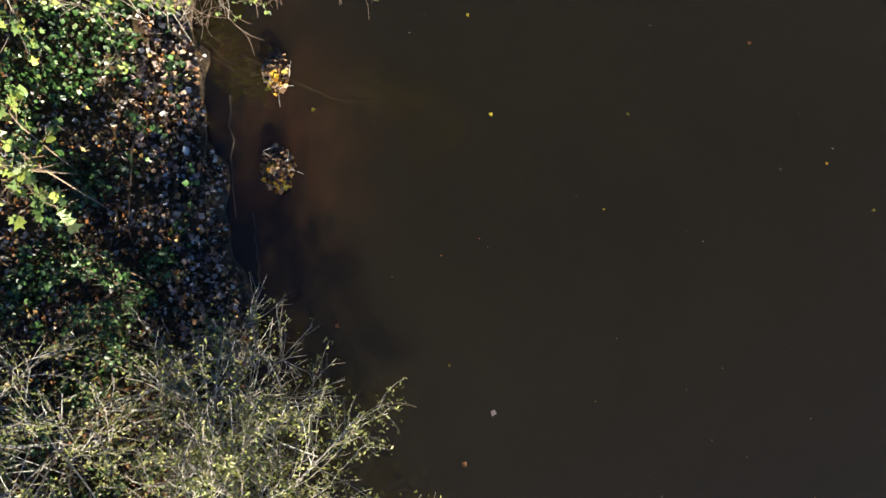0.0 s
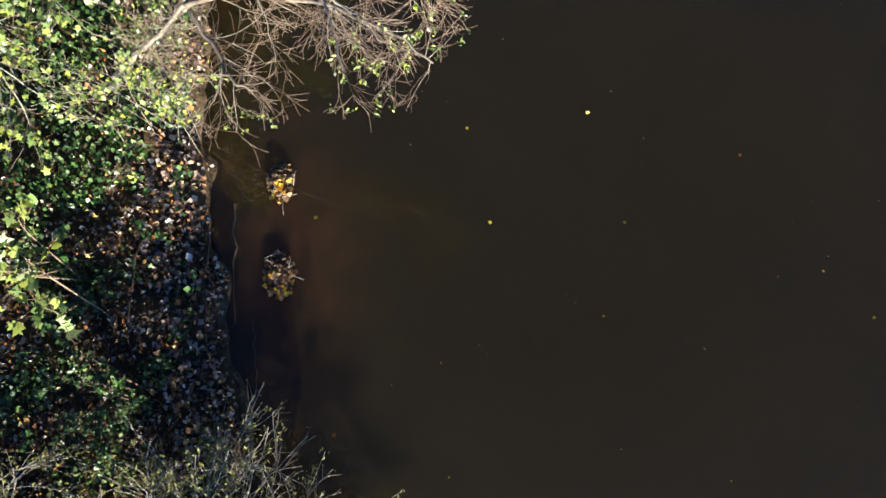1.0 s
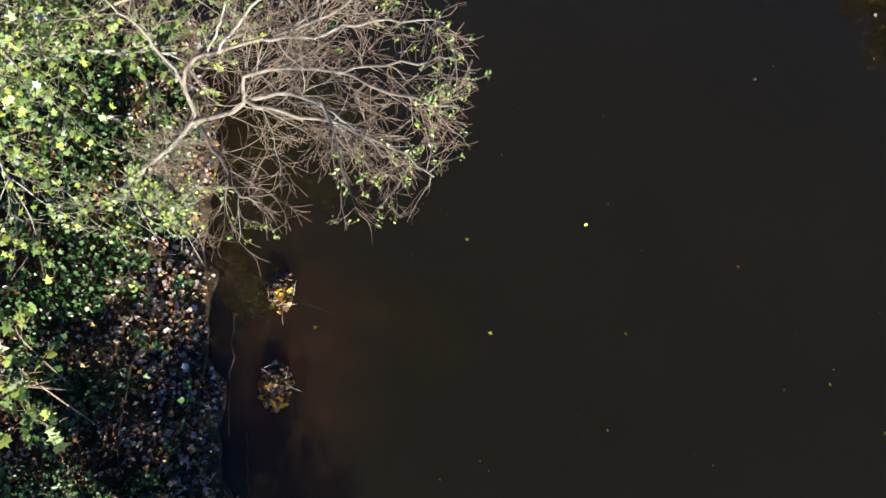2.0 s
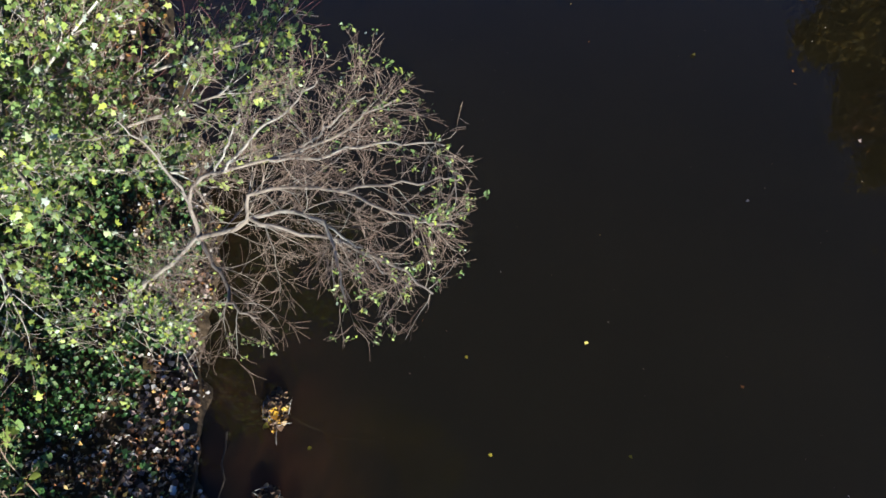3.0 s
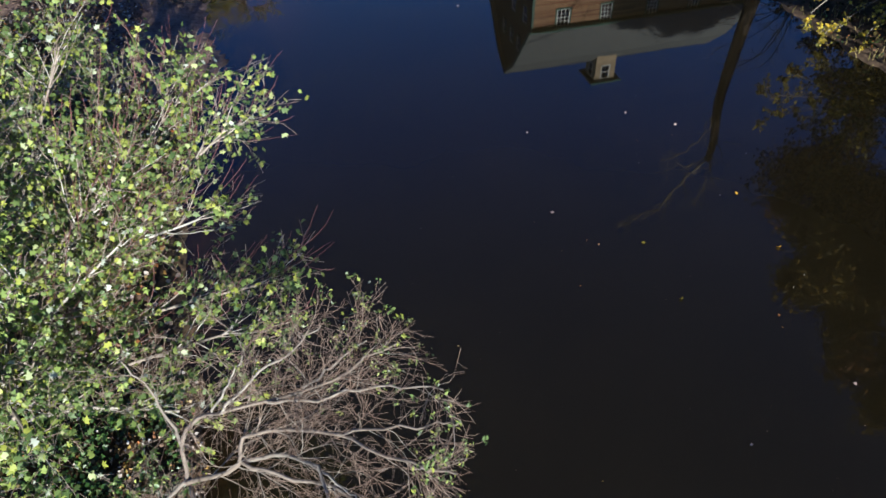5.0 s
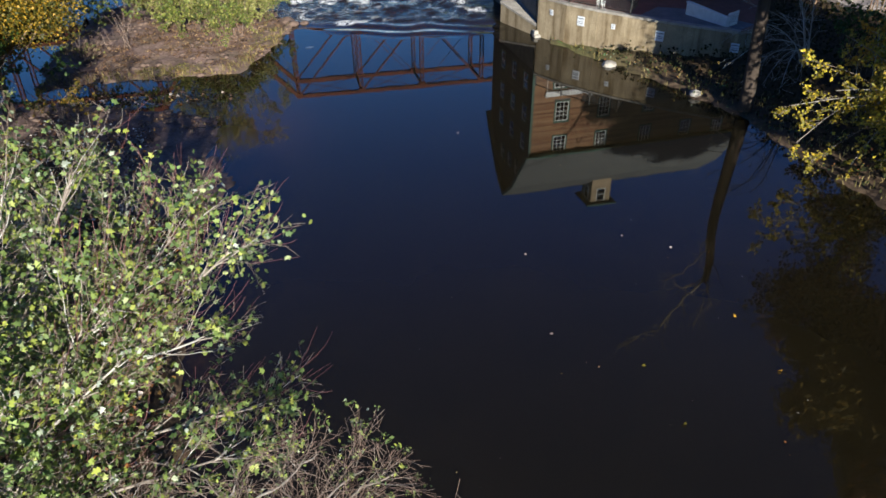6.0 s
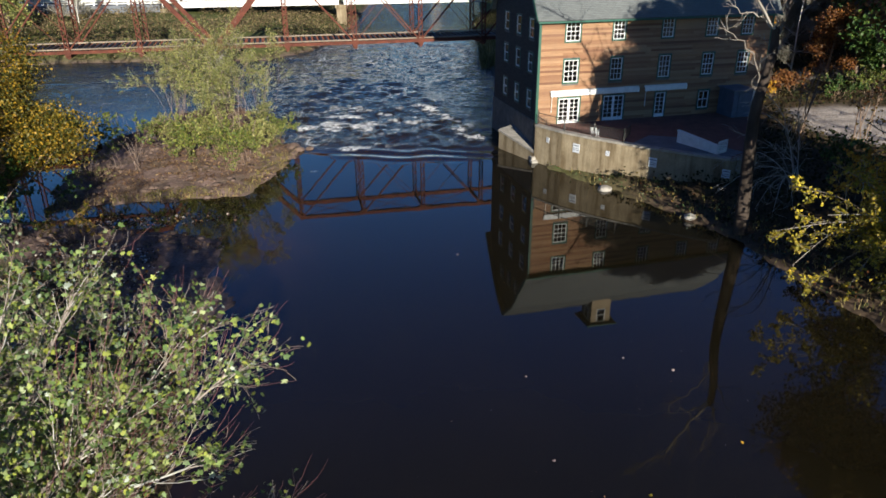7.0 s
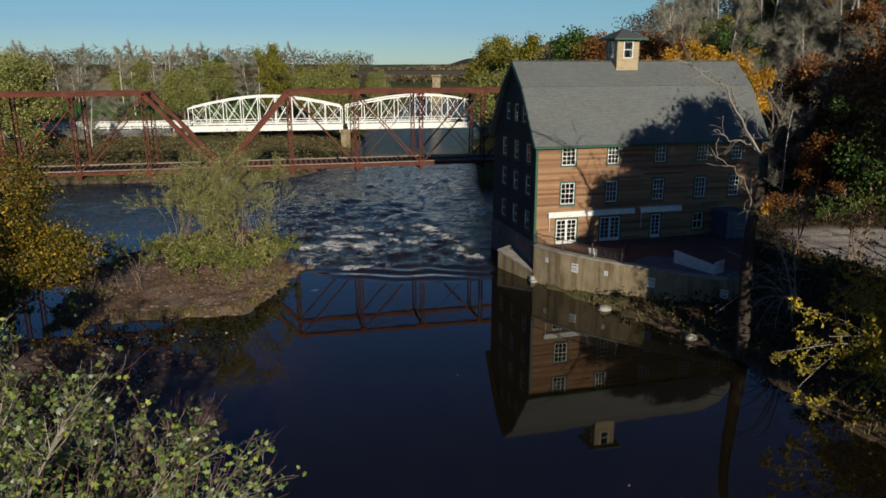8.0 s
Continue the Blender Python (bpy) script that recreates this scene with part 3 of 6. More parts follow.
def window_unit(parent, name, x, z, w, h, m, cols, rows, trim=0.11, door=False):
    """A sash window or glazed door in its opening, centre x and foot z, on the wall that m carries."""
    ob = new(name)
    ob.parent = parent
    ob.matrix_local = m @ Matrix.Translation((x, 0, z))
    bm = bmesh.new()
    for a, b, c, d in ((-w / 2 - trim, -w / 2, -trim * (0 if door else 1), h + trim), (w / 2, w / 2 + trim, -trim * (0 if door else 1), h + trim), (-w / 2, w / 2, h, h + trim)):
        box(bm, a, -0.06, c, b, 0.02, d)
    if not door:
        box(bm, -w / 2, -0.09, -trim, w / 2, 0.02, 0)
    part("casing", bm, GREEN, ob, "dark green painted casing")
    leaves = 2 if door == 2 else 1
    for i in range(leaves):
        a = -w / 2 + i * w / leaves
        b = a + w / leaves
        s = 0.10 if door else 0.075
        foot = 0.28 if door else s
        bm = boxes((a, -0.015, 0, a + s, 0.06, h), (b - s, -0.015, 0, b, 0.06, h), (a + s, -0.015, 0, b - s, 0.06, foot), (a + s, -0.015, h - s, b - s, 0.06, h))
        part("leaf" if door else "sash", bm, WHITE, ob, "white painted frame")
        gw, gh = b - a - 2 * s, h - s - foot
        for c in range(1, cols):
            part("muntin", boxes((a + s + gw * c / cols - 0.024, -0.005, foot, a + s + gw * c / cols + 0.024, 0.05, h - s)), WHITE, ob)
        for r in range(1, rows):
            zz = foot + gh * r / rows
            t = 0.036 if (not door and r == rows // 2) else 0.022
            part("muntin", boxes((a + s, -0.008, zz - t, b - s, 0.053, zz + t)), WHITE, ob)
        part("pane", boxes((a + s, 0.018, foot, b - s, 0.026, h - s)), GLASS, ob)
    return ob


FLOORS = [2.9, 6.2, 9.55]
FRONT_X = [2.85, 6.95, 11.45, 15.65, 19.13]
MF = Matrix()                                           # front wall: local x along it, y into the building
MG = Matrix.Translation((0, MILL_W, 0)) @ pose(0, 0, 0, 0, 0, -90)   # gable wall over the water: x runs from the back to the front
MR = Matrix.Translation((MILL_L, 0, 0)) @ pose(0, 0, 0, 0, 0, 90)
MB = Matrix.Translation((MILL_L, MILL_W, 0)) @ pose(0, 0, 0, 0, 0, 180)
front_holes, units = [], []
for zf, wall_h in ((6.3, 1.8), (9.58, 1.55)):
    for i, x in enumerate(FRONT_X):
        w = 1.25 if i == 0 else 1.05
        front_holes.append((x - w / 2, x + w / 2, zf, zf + wall_h))
        units.append(("window", x, zf, w, wall_h, 3, 4 if i == 0 else 4, False))
for x, w, kind in ((2.87, 1.9, 2), (6.98, 1.9, 2), (11.43, 0.95, 1)):
    front_holes.append((x - w / 2, x + w / 2, 2.86, 4.98))
    units.append(("glazed_door", x, 2.86, w, 2.12, 2, 5, kind))
front_holes.append((15.2, 16.2, 3.4, 4.9))
units.append(("window", 15.7, 3.4, 1.0, 1.5, 2, 2, False))
gable_x = [MILL_W - 7.6, MILL_W - 4.65, MILL_W - 1.75]
gable_holes = []
for zf in (4.0, 7.0, 9.75):
    for x in gable_x:
        gable_holes.append((x - 0.5, x + 0.5, zf, zf + 1.5))
for x in gable_x[:2]:
    gable_holes.append((x - 0.4, x + 0.4, 1.9, 2.8))


def gable_edge(z):
    """Half-profile of the roof: how far in from the eave the gable wall reaches at height z."""
    if z <= EAVE:
        return 0.0
    if z <= BREAK_Z:
        return BREAK_X * (z - EAVE) / (BREAK_Z - EAVE)
    return BREAK_X + (MILL_W / 2 - BREAK_X) * (z - BREAK_Z) / (RIDGE - BREAK_Z)


def build_mill():
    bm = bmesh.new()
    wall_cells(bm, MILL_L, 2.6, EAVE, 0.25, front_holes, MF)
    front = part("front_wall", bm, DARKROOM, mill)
    bm = bmesh.new()
    siding(bm, MILL_L, 2.6, EAVE - 0.05, 0.19, [(a - 0.11, b + 0.11, c - 0.11, d + 0.11) for a, b, c, d in front_holes], MF)
    part("front_siding", bm, CEDAR, mill, "weathered orange-brown cedar clapboards")
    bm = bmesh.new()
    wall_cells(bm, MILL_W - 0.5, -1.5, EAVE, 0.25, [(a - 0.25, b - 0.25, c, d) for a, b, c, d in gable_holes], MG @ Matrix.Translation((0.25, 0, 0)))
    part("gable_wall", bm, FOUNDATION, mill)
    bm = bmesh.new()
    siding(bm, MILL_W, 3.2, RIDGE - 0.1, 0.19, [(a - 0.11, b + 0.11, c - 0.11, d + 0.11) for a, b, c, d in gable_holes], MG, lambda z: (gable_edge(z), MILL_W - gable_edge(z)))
    part("gable_siding", bm, SHADE_BOARD, mill, "weathered gable boards coloured dark for the shade")
    prof = [(0, EAVE), (BREAK_X, BREAK_Z), (MILL_W / 2, RIDGE), (MILL_W - BREAK_X, BREAK_Z), (MILL_W, EAVE)]
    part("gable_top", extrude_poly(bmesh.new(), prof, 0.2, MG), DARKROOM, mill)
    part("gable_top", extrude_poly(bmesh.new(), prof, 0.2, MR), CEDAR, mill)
    bm = bmesh.new()
    wall_cells(bm, MILL_W - 0.5, 0.0, EAVE, 0.25, [], MR @ Matrix.Translation((0.25, 0, 0)))
    part("end_wall", bm, CEDAR, mill)
    bm = bmesh.new()
    wall_cells(bm, MILL_L, -1.0, EAVE, 0.25, [], MB)
    part("back_wall", bm, CEDAR, mill)
    part("foundation", boxes((-0.05, -0.06, -1.6, MILL_L, 0.22, 2.6)), CONCRETE, mill, "stained concrete and stone footing")
    part("gable_footing", boxes((-0.12, 0.25, -1.6, -0.04, MILL_W + 0.1, 3.2)), FOUNDATION, mill)
    for zf in FLOORS:
        part("floor_slab", boxes((0.3, 0.3, zf - 0.28, MILL_L - 0.3, MILL_W - 0.3, zf - 0.05)), PLANK, mill)
    part("attic_floor", boxes((0.3, 0.3, EAVE + 0.0, MILL_L - 0.3, MILL_W - 0.3, EAVE + 0.15)), PLANK, mill)
    for x in (0.0, MILL_L):
        part("corner_board", boxes((x - 0.10 if x else -0.07, -0.07, 2.6, x + 0.07 if x else 0.10, -0.036, EAVE - 0.1)), GREEN, mill, "green painted corner board")
    part("corner_board", boxes((-0.105, -0.07, 3.2, -0.071, 0.12, EAVE - 0.1)), GREEN, mill)
    for name, x, z, w, h, c, r, d in units:
        window_unit(mill, name, x, z, w, h, MF, c, r, door=d)
    for a, b, c, d in gable_holes[:9]:
        window_unit(mill, "window", (a + b) / 2, c, b - a, d - c, MG, 1, 2, 0.09)
    for a, b, c, d in gable_holes[9:]:
        window_unit(mill, "window", (a + b) / 2, c, b - a, d - c, MG, 2, 2)
    for x in (MILL_W - 6.7, MILL_W - 4.7, MILL_W - 2.85):
        window_unit(mill, "window", x, 13.0, 0.8, 1.4, MG @ Matrix.Translation((0, -0.04, 0)), 1, 2, 0.08)
    # roof: four slopes with thickness, overhanging at eaves and gables
    over, th = 0.42, 0.22
    ex = 0.35
    k = (BREAK_Z - EAVE) / BREAK_X
    lines = [(-ex, EAVE - ex * k), (BREAK_X, BREAK_Z), (MILL_W / 2, RIDGE), (MILL_W - BREAK_X, BREAK_Z), (MILL_W + ex, EAVE - ex * k)]
    for (ya, za), (yb, zb) in zip(lines, lines[1:]):
        bm = bmesh.new()
        uvl = bm.loops.layers.uv.new("UVMap")
        n = Vector((0, -(zb - za), yb - ya)).normalized()
        q = [Vector((-over, ya, za)), Vector((MILL_L + over, ya, za)), Vector((MILL_L + over, yb, zb)), Vector((-over, yb, zb))]
        lo = [bm.verts.new(p + n * 0.04) for p in q]
        hi = [bm.verts.new(p + n * (0.04 + th)) for p in q]
        bm.faces.new(hi)
        bm.faces.new(lo[::-1])
        for i in range(4):
            bm.faces.new((lo[i], lo[(i + 1) % 4], hi[(i + 1) % 4], hi[i]))
        run = (Vector((0, yb - ya, zb - za))).length
        for f in bm.faces:
            for lp in f.loops:
                c = lp.vert.co
                lp[uvl].uv = (c.x, math.hypot(c.y - ya, c.z - za))
        part("roof_slope", bm, SHINGLE, mill, "grey asphalt shingle slope")
    part("ridge_cap", boxes((-over, MILL_W / 2 - 0.16, RIDGE + 0.22, MILL_L + over, MILL_W / 2 + 0.16, RIDGE + 0.29), bevel=0.03), SHINGLE, mill)
    part("eave_board", boxes((-over, -ex - 0.30, EAVE - ex * k - 0.03, MILL_L + over, -ex - 0.24, EAVE - ex * k + 0.11)), GREEN, mill, "green painted eave board")
    part("soffit", boxes((0.0, -ex - 0.2, EAVE - ex * k - 0.06, MILL_L, -0.04, EAVE - ex * k - 0.02)), GREEN, mill)
    for side in (0, 1):
        for (ya, za), (yb, zb) in zip(lines, lines[1:]):
            bm = bmesh.new()
            x = -over - 0.025 if side == 0 else MILL_L + over + 0.025
            bar(bm, (x, ya, za + 0.1), (x, yb, zb + 0.1), 0.05, 0.3)
            part("rake_board", bm, GREEN, mill, "dark green rake board")
    # rooftop cupola
    cx, cy = 10.1, MILL_W / 2
    cup = new("cupola")
    cup.parent = mill
    cup.matrix_local = Matrix.Translation((cx, cy, RIDGE - 0.7))
    tagged(cup, "square tan-boarded cupola with hipped grey roof")
    hw, hh = 1.05, 2.75
    for k4 in range(4):
        r = pose(0, 0, 0, 0, 0, 90 * k4) @ Matrix.Translation((-hw, -hw, 0))
        bm = bmesh.new()
        hole = [(hw - 0.38, hw + 0.38, 1.25, 2.55)]
        wall_cells(bm, 2 * hw - 0.12, 0, hh, 0.12, hole, r)
        siding(bm, 2 * hw, 0.9, hh, 0.16, [(a - 0.09, b + 0.09, c - 0.09, d + 0.09) for a, b, c, d in hole], r)
        part("wall", bm, TAN, cup)
    for k4 in range(4):
        r = pose(0, 0, 0, 0, 0, 90 * k4) @ Matrix.Translation((0, -hw, 0))
        bm = bmesh.new()
        a, b, c, d = -0.38, 0.38, 1.25, 2.55
        for q in ((a - 0.09, -0.05, c - 0.09, a, 0.05, d + 0.09), (b, -0.05, c - 0.09, b + 0.09, 0.05, d + 0.09), (a, -0.05, d, b, 0.05, d + 0.09), (a, -0.06, c - 0.09, b, 0.05, c), (a, -0.02, 1.87, b, 0.05, 1.93)):
            box(bm, *q, r)
        part("window", bm, WHITE, cup, "white sash window")
        part("pane", box(bmesh.new(), a, 0.02, c, b, 0.03, d, r), GLASS, cup)
    bm = bmesh.new()
    base = [bm.verts.new((sx * 1.62, sy * 1.62, hh + 0.02)) for sx, sy in ((-1, -1), (1, -1), (1, 1), (-1, 1))]
    lip = [bm.verts.new((sx * 1.62, sy * 1.62, hh + 0.14)) for sx, sy in ((-1, -1), (1, -1), (1, 1), (-1, 1))]
    tip = bm.verts.new((0, 0, hh + 1.0))
    bm.faces.new(base[::-1])
    for i in range(4):
        bm.faces.new((base[i], base[(i + 1) % 4], lip[(i + 1) % 4], lip[i]))
        bm.faces.new((lip[i], lip[(i + 1) % 4], tip))
    part("cap", bm, SHINGLE, cup, "hipped grey shingle cap")
    part("fascia", boxes((-1.65, -1.65, hh - 0.02, 1.65, -1.622, hh + 0.12), (-1.65, -1.622, hh - 0.02, -1.622, 1.65, hh + 0.12), (1.622, -1.622, hh - 0.02, 1.65, 1.65, hh + 0.12)), GREEN, cup)
    return front


build_mill()
MM = pose(*MILL_AT, 0, 0, 0, MILL_TURN)


def awning(x0, x1):
    a = thing("awning", "white rolled-out fabric awning with scalloped valance over terrace doors", "awning", MM @ Vector((0, 0, 0)), MILL_TURN, "awnings")
    part("roller_case", boxes((x0, -0.24, 5.52, x1, -0.05, 5.68), bevel=0.03), WHITE, a)
    n = int((x1 - x0) / 0.28)
    bm = bmesh.new()
    pts = [(x0, 5.56)]
    for i in range(n):
        w = (x1 - x0) / n
        for k in range(1, 5):
            pts.append((x0 + i * w + w * k / 5, 5.27 - 0.09 * math.sin(math.pi * k / 5)))
        pts.append((x0 + (i + 1) * w, 5.27))
    pts.append((x1, 5.56))
    pts.insert(1, (x0, 5.27))
    extrude_poly(bm, pts, 0.02, Matrix.Translation((0, -0.29, 0)))
    part("valance", bm, WHITE, a, "scalloped white fabric")
    for x in (x0 + 0.3, x1 - 0.3):
        part("bracket", boxes((x - 0.03, -0.1, 5.35, x + 0.03, -0.04, 5.6)), IRON, a)
    part("crank_rod", boxes((x0 + 0.12, -0.2, 3.9, x0 + 0.15, -0.17, 5.5)), WHITE, a)
    return a


awning(1.1, 9.2)
awning(9.75, 13.8)

# ---- terrace: retaining wall, paving, rail, ramp ----
EDGE = [(7.78, 58.5), (9.6, 56.2), (11.6, 54.35), (13.6, 52.8), (15.7, 51.3), (17.9, 49.9), (20.1, 48.7)]
TERR = 2.86


def terrace():
    wall = thing("retaining_wall", "long stained concrete retaining wall above the river", "wall", kind="structure")
    for (ax, ay), (bx, by) in zip(EDGE, EDGE[1:]):
        bm = bmesh.new()
        bar(bm, (ax, ay, 1.0), (bx, by, 1.0), 0.45, 4.1)
        part("wall_bay", bm, CONCRETE, wall)
        bm = bmesh.new()
        bar(bm, (ax, ay, 3.12), (bx, by, 3.12), 0.58, 0.14)
        part("coping", bm, STONE, wall, "pale weathered coping")
    bm = bmesh.new()
    bar(bm, (20.1, 48.7, 0.9), (22.6, 50.6, 0.9), 0.45, 4.1)
    part("wall_bay", bm, CONCRETE, wall)
    bm = bmesh.new()
    inner = [MM @ Vector((0.2, -0.05, 0)), MM @ Vector((MILL_L, -0.05, 0))]
    ring = [(x, y) for x, y in EDGE] + [(22.6, 50.6), (inner[1].x, inner[1].y), (inner[0].x, inner[0].y)]
    v = [bm.verts.new((x, y, TERR)) for x, y in ring]
    bm.faces.new(v)
    ext = bmesh.ops.extrude_face_region(bm, geom=list(bm.faces))
    for e in ext["geom"]:
        if isinstance(e, bmesh.types.BMVert):
            e.co.z = -0.2
    bmesh.ops.recalc_face_normals(bm, faces=bm.faces)
    t = thing("terrace_floor", "red-brown brick terrace in front of the mill doors", "terrace", kind="structure")
    part("paving", bm, PAVER, t)
    bm = bmesh.new()
    q = [(14.2, 53.4), (16.0, 52.0), (20.2, 49.6), (22.0, 51.2), (19.0, 55.2), (16.4, 56.0)]
    v = [bm.verts.new((x, y, TERR + 0.03)) for x, y in q]
    k = [bm.verts.new((x, y, TERR - 0.1)) for x, y in q]
    bm.faces.new(v)
    for i in range(6):
        bm.faces.new((k[i], k[(i + 1) % 6], v[(i + 1) % 6], v[i]))
    bmesh.ops.recalc_face_normals(bm, faces=bm.faces)
    part("slab", bm, SLATE, t, "blue-grey paved slab")
    # iron railing along the edge and across the terrace
    bm = boxes((-0.011, -0.011, 3.36, 0.011, 0.011, 4.12))
    spindle = bpy.data.meshes.new("baluster")
    bm.to_mesh(spindle)
    bm.free()
    spindle.materials.append(IRON)
    rail = thing("iron_railing", "thin black iron railing along the terrace edge", "railing")
    for run in (EDGE[:4], [EDGE[3], (14.6, 54.8)]):
        for (ax, ay), (bx, by) in zip(run, run[1:]):
            a, b = Vector((ax, ay, 0)), Vector((bx, by, 0))
            d = b - a
            inward = Vector((d.y, -d.x, 0)).normalized() * -0.05
            for z in (3.36, 4.12):
                bm = bmesh.new()
                bar(bm, a + inward + Vector((0, 0, z)), b + inward + Vector((0, 0, z)), 0.05, 0.04)
                part("rail", bm, IRON, rail)
            bm = bmesh.new()
            box(bm, -0.045, -0.045, 3.1, 0.045, 0.045, 4.3, Matrix.Translation(a + inward))
            part("post", bm, IRON, rail)
            n = int(d.length / 0.14)
            for i in range(1, n):
                stick = new("baluster", spindle)
                stick.parent = rail
                stick.matrix_local = Matrix.Translation(a + inward + d * i / n)
    return wall


terrace()


def buttress():
    b = thing("concrete_buttress", "sloping broken concrete buttress at the foot of the mill", "buttress", kind="structure")
    foot = [(7.5, 58.35, 0.75), (4.95, 62.5, 1.55), (6.35, 64.1, 1.6), (7.55, 59.35, 0.9)]

    def slab(lo, hi, grow):
        bm = bmesh.new()
        cx, cy = sum(p[0] for p in foot) / 4, sum(p[1] for p in foot) / 4
        a = [bm.verts.new((cx + (x - cx) * grow, cy + (y - cy) * grow, lo if lo < 0 else z + lo)) for x, y, z in foot]
        c = [bm.verts.new((cx + (x - cx) * grow, cy + (y - cy) * grow, z + hi)) for x, y, z in foot]
        bm.faces.new(a)
        bm.faces.new(c[::-1])
        for i in range(4):
            bm.faces.new((a[i], a[(i + 1) % 4], c[(i + 1) % 4], c[i]))
        bmesh.ops.recalc_face_normals(bm, faces=bm.faces)
        return bm

    part("block", slab(-1.5, 0.0, 1.0), CONCRETE, b)
    part("coping", slab(0.004, 0.16, 1.04), STONE, b, "pale worn coping")
    bm = bmesh.new()
    rng = random.Random(4)
    for i in range(5):
        box(bm, rng.uniform(-0.9, 0.2), rng.uniform(-0.9, -0.4), -0.4, rng.uniform(0.3, 0.8), rng.uniform(-0.3, 0.1), rng.uniform(0.15, 0.5), MM @ Matrix.Translation((-0.1, -0.5, 0)), bevel=0.06)
    part("rubble", bm, STONE, b, "broken concrete toe")


buttress()


def wall_signs():
    for x, y, s in ((8.55, 57.2, 0.35), (10.5, 55.1, 0.62), (12.55, 53.3, 0.32), (15.45, 51.2, 0.62), (19.95, 48.6, 0.55)):
        best = min(range(len(EDGE) - 1), key=lambda i: (Vector(EDGE[i]) + Vector(EDGE[i + 1]) - 2 * Vector((x, y))).length)
        a, b = Vector(EDGE[best]), Vector(EDGE[best + 1])
        d = (b - a).normalized()
        t = max(0.1, min((b - a).length - 0.1, (Vector((x, y)) - a).dot(d)))
        p = a + d * t + Vector((d.y, -d.x)) * 0.235
        o = thing("notice_plate", "small pale notice plate fixed to concrete retaining wall", "sign", (p.x, p.y, 2.0 if s < 0.5 else 1.75), math.degrees(math.atan2(d.y, d.x)), "wall notices")
        part("plate", boxes((-s / 2, -0.03, 0, s / 2, 0.0, s * 1.15), bevel=0.008), SIGN, o)
        part("border", boxes((-s / 2 + 0.04, -0.036, s * 0.85, s / 2 - 0.04, -0.031, s * 0.95), (-s / 2 + 0.04, -0.036, s * 0.5, s / 2 - 0.08, -0.031, s * 0.56), (-s / 2 + 0.04, -0.036, s * 0.3, s / 2 - 0.06, -0.031, s * 0.36)), BLUEGREY, o, "bars of faded print")


wall_signs()


def shed_and_ramp():
    s = thing("lean_to_shed", "blue-grey boarded lean-to shed with pale corner post", "shed", MM @ Vector((17.2, -2.2, TERR)), MILL_TURN)
    part("body", boxes((0, 0, 0, 1.9, 2.1, 2.3), bevel=0.02), BLUEGREY, s)
    bm = bmesh.new()
    extrude_poly(bm, [(-0.15, 2.3), (2.05, 2.3), (2.05, 2.4), (-0.15, 2.4)], 2.35, Matrix.Translation((0, -0.2, 0)))
    part("roof", bm, SLATE, s)
    part("corner_post", boxes((1.86, -0.06, 0, 1.98, 0.06, 2.3)), WHITE, s, "white corner post")
    part("door", boxes((0.5, -0.05, 0.05, 1.4, -0.005, 2.05), bevel=0.01), BLUEGREY, s)
    w = thing("ramp_wall", "low white-painted wall flanking the sloping ramp", "wall")
    bm = bmesh.new()
    a, b = Vector((17.9, 53.9, 0)), Vector((19.8, 50.6, 0))
    m = Matrix.Translation(a) @ pose(0, 0, 0, 0, 0, math.degrees(math.atan2(b.y - a.y, b.x - a.x)))
    n = (b - a).length
    extrude_poly(bm, [(0, 2.8), (n, 2.8), (n, 3.45), (0, 3.75)], 0.2, m)
    part("panel", bm, WHITE, w)
    bm = bmesh.new()
    extrude_poly(bm, [(-0.05, 3.757), (n + 0.05, 3.457), (n + 0.05, 3.54), (-0.05, 3.84)], 0.3, m @ Matrix.Translation((0, -0.05, 0)))
    part("cap", bm, WHITE, w)
    p = thing("picket_rail", "short white picket guard rail beside the ramp", "railing", (19.8, 50.5, TERR), 40)
    for z in (0.12, 0.85):
        part("rail", boxes((0, 0, z, 1.3, 0.05, z + 0.07)), WHITE, p)
    for i in range(10):
        part("picket", boxes((0.03 + i * 0.135, -0.03, 0.02, 0.08 + i * 0.135, -0.002, 1.0)), WHITE, p)
    return s


shed_and_ramp()


def plastic_chair(at, turn):
    c = thing("plastic_chair", "white moulded plastic armchair on the brick terrace", "chair", at, turn)
    for x in (-0.22, 0.22):
        for y in (-0.22, 0.22):
            bm = bmesh.new()
            bar(bm, (x * 1.15, y * 1.15, 0), (x, y, 0.42), 0.045, 0.045)
            part("leg", bm, PLASTIC, c)
    part("seat", boxes((-0.25, -0.25, 0.41, 0.25, 0.25, 0.45), bevel=0.015), PLASTIC, c)
    bm = bmesh.new()
    for i in range(7):
        x = -0.21 + i * 0.07
        bar(bm, (x, 0.24, 0.45), (x * 1.05, 0.33, 0.86 - abs(x) * 0.3), 0.05, 0.02)
    bar(bm, (-0.26, 0.33, 0.84), (0.26, 0.33, 0.84), 0.03, 0.06)
    part("backrest", bm, PLASTIC, c)
    for x in (-0.28, 0.28):
        part("armrest", boxes((x - 0.03, -0.22, 0.63, x + 0.03, 0.3, 0.66), (x - 0.02, -0.22, 0.42, x + 0.02, -0.18, 0.63), bevel=0.008), PLASTIC, c)


plastic_chair((11.9, 55.4, TERR), 150)

# ---- rusty truss bridge ----
TR_AT, TR_TURN = (-17.12, 83.08, 0.0), 13.08


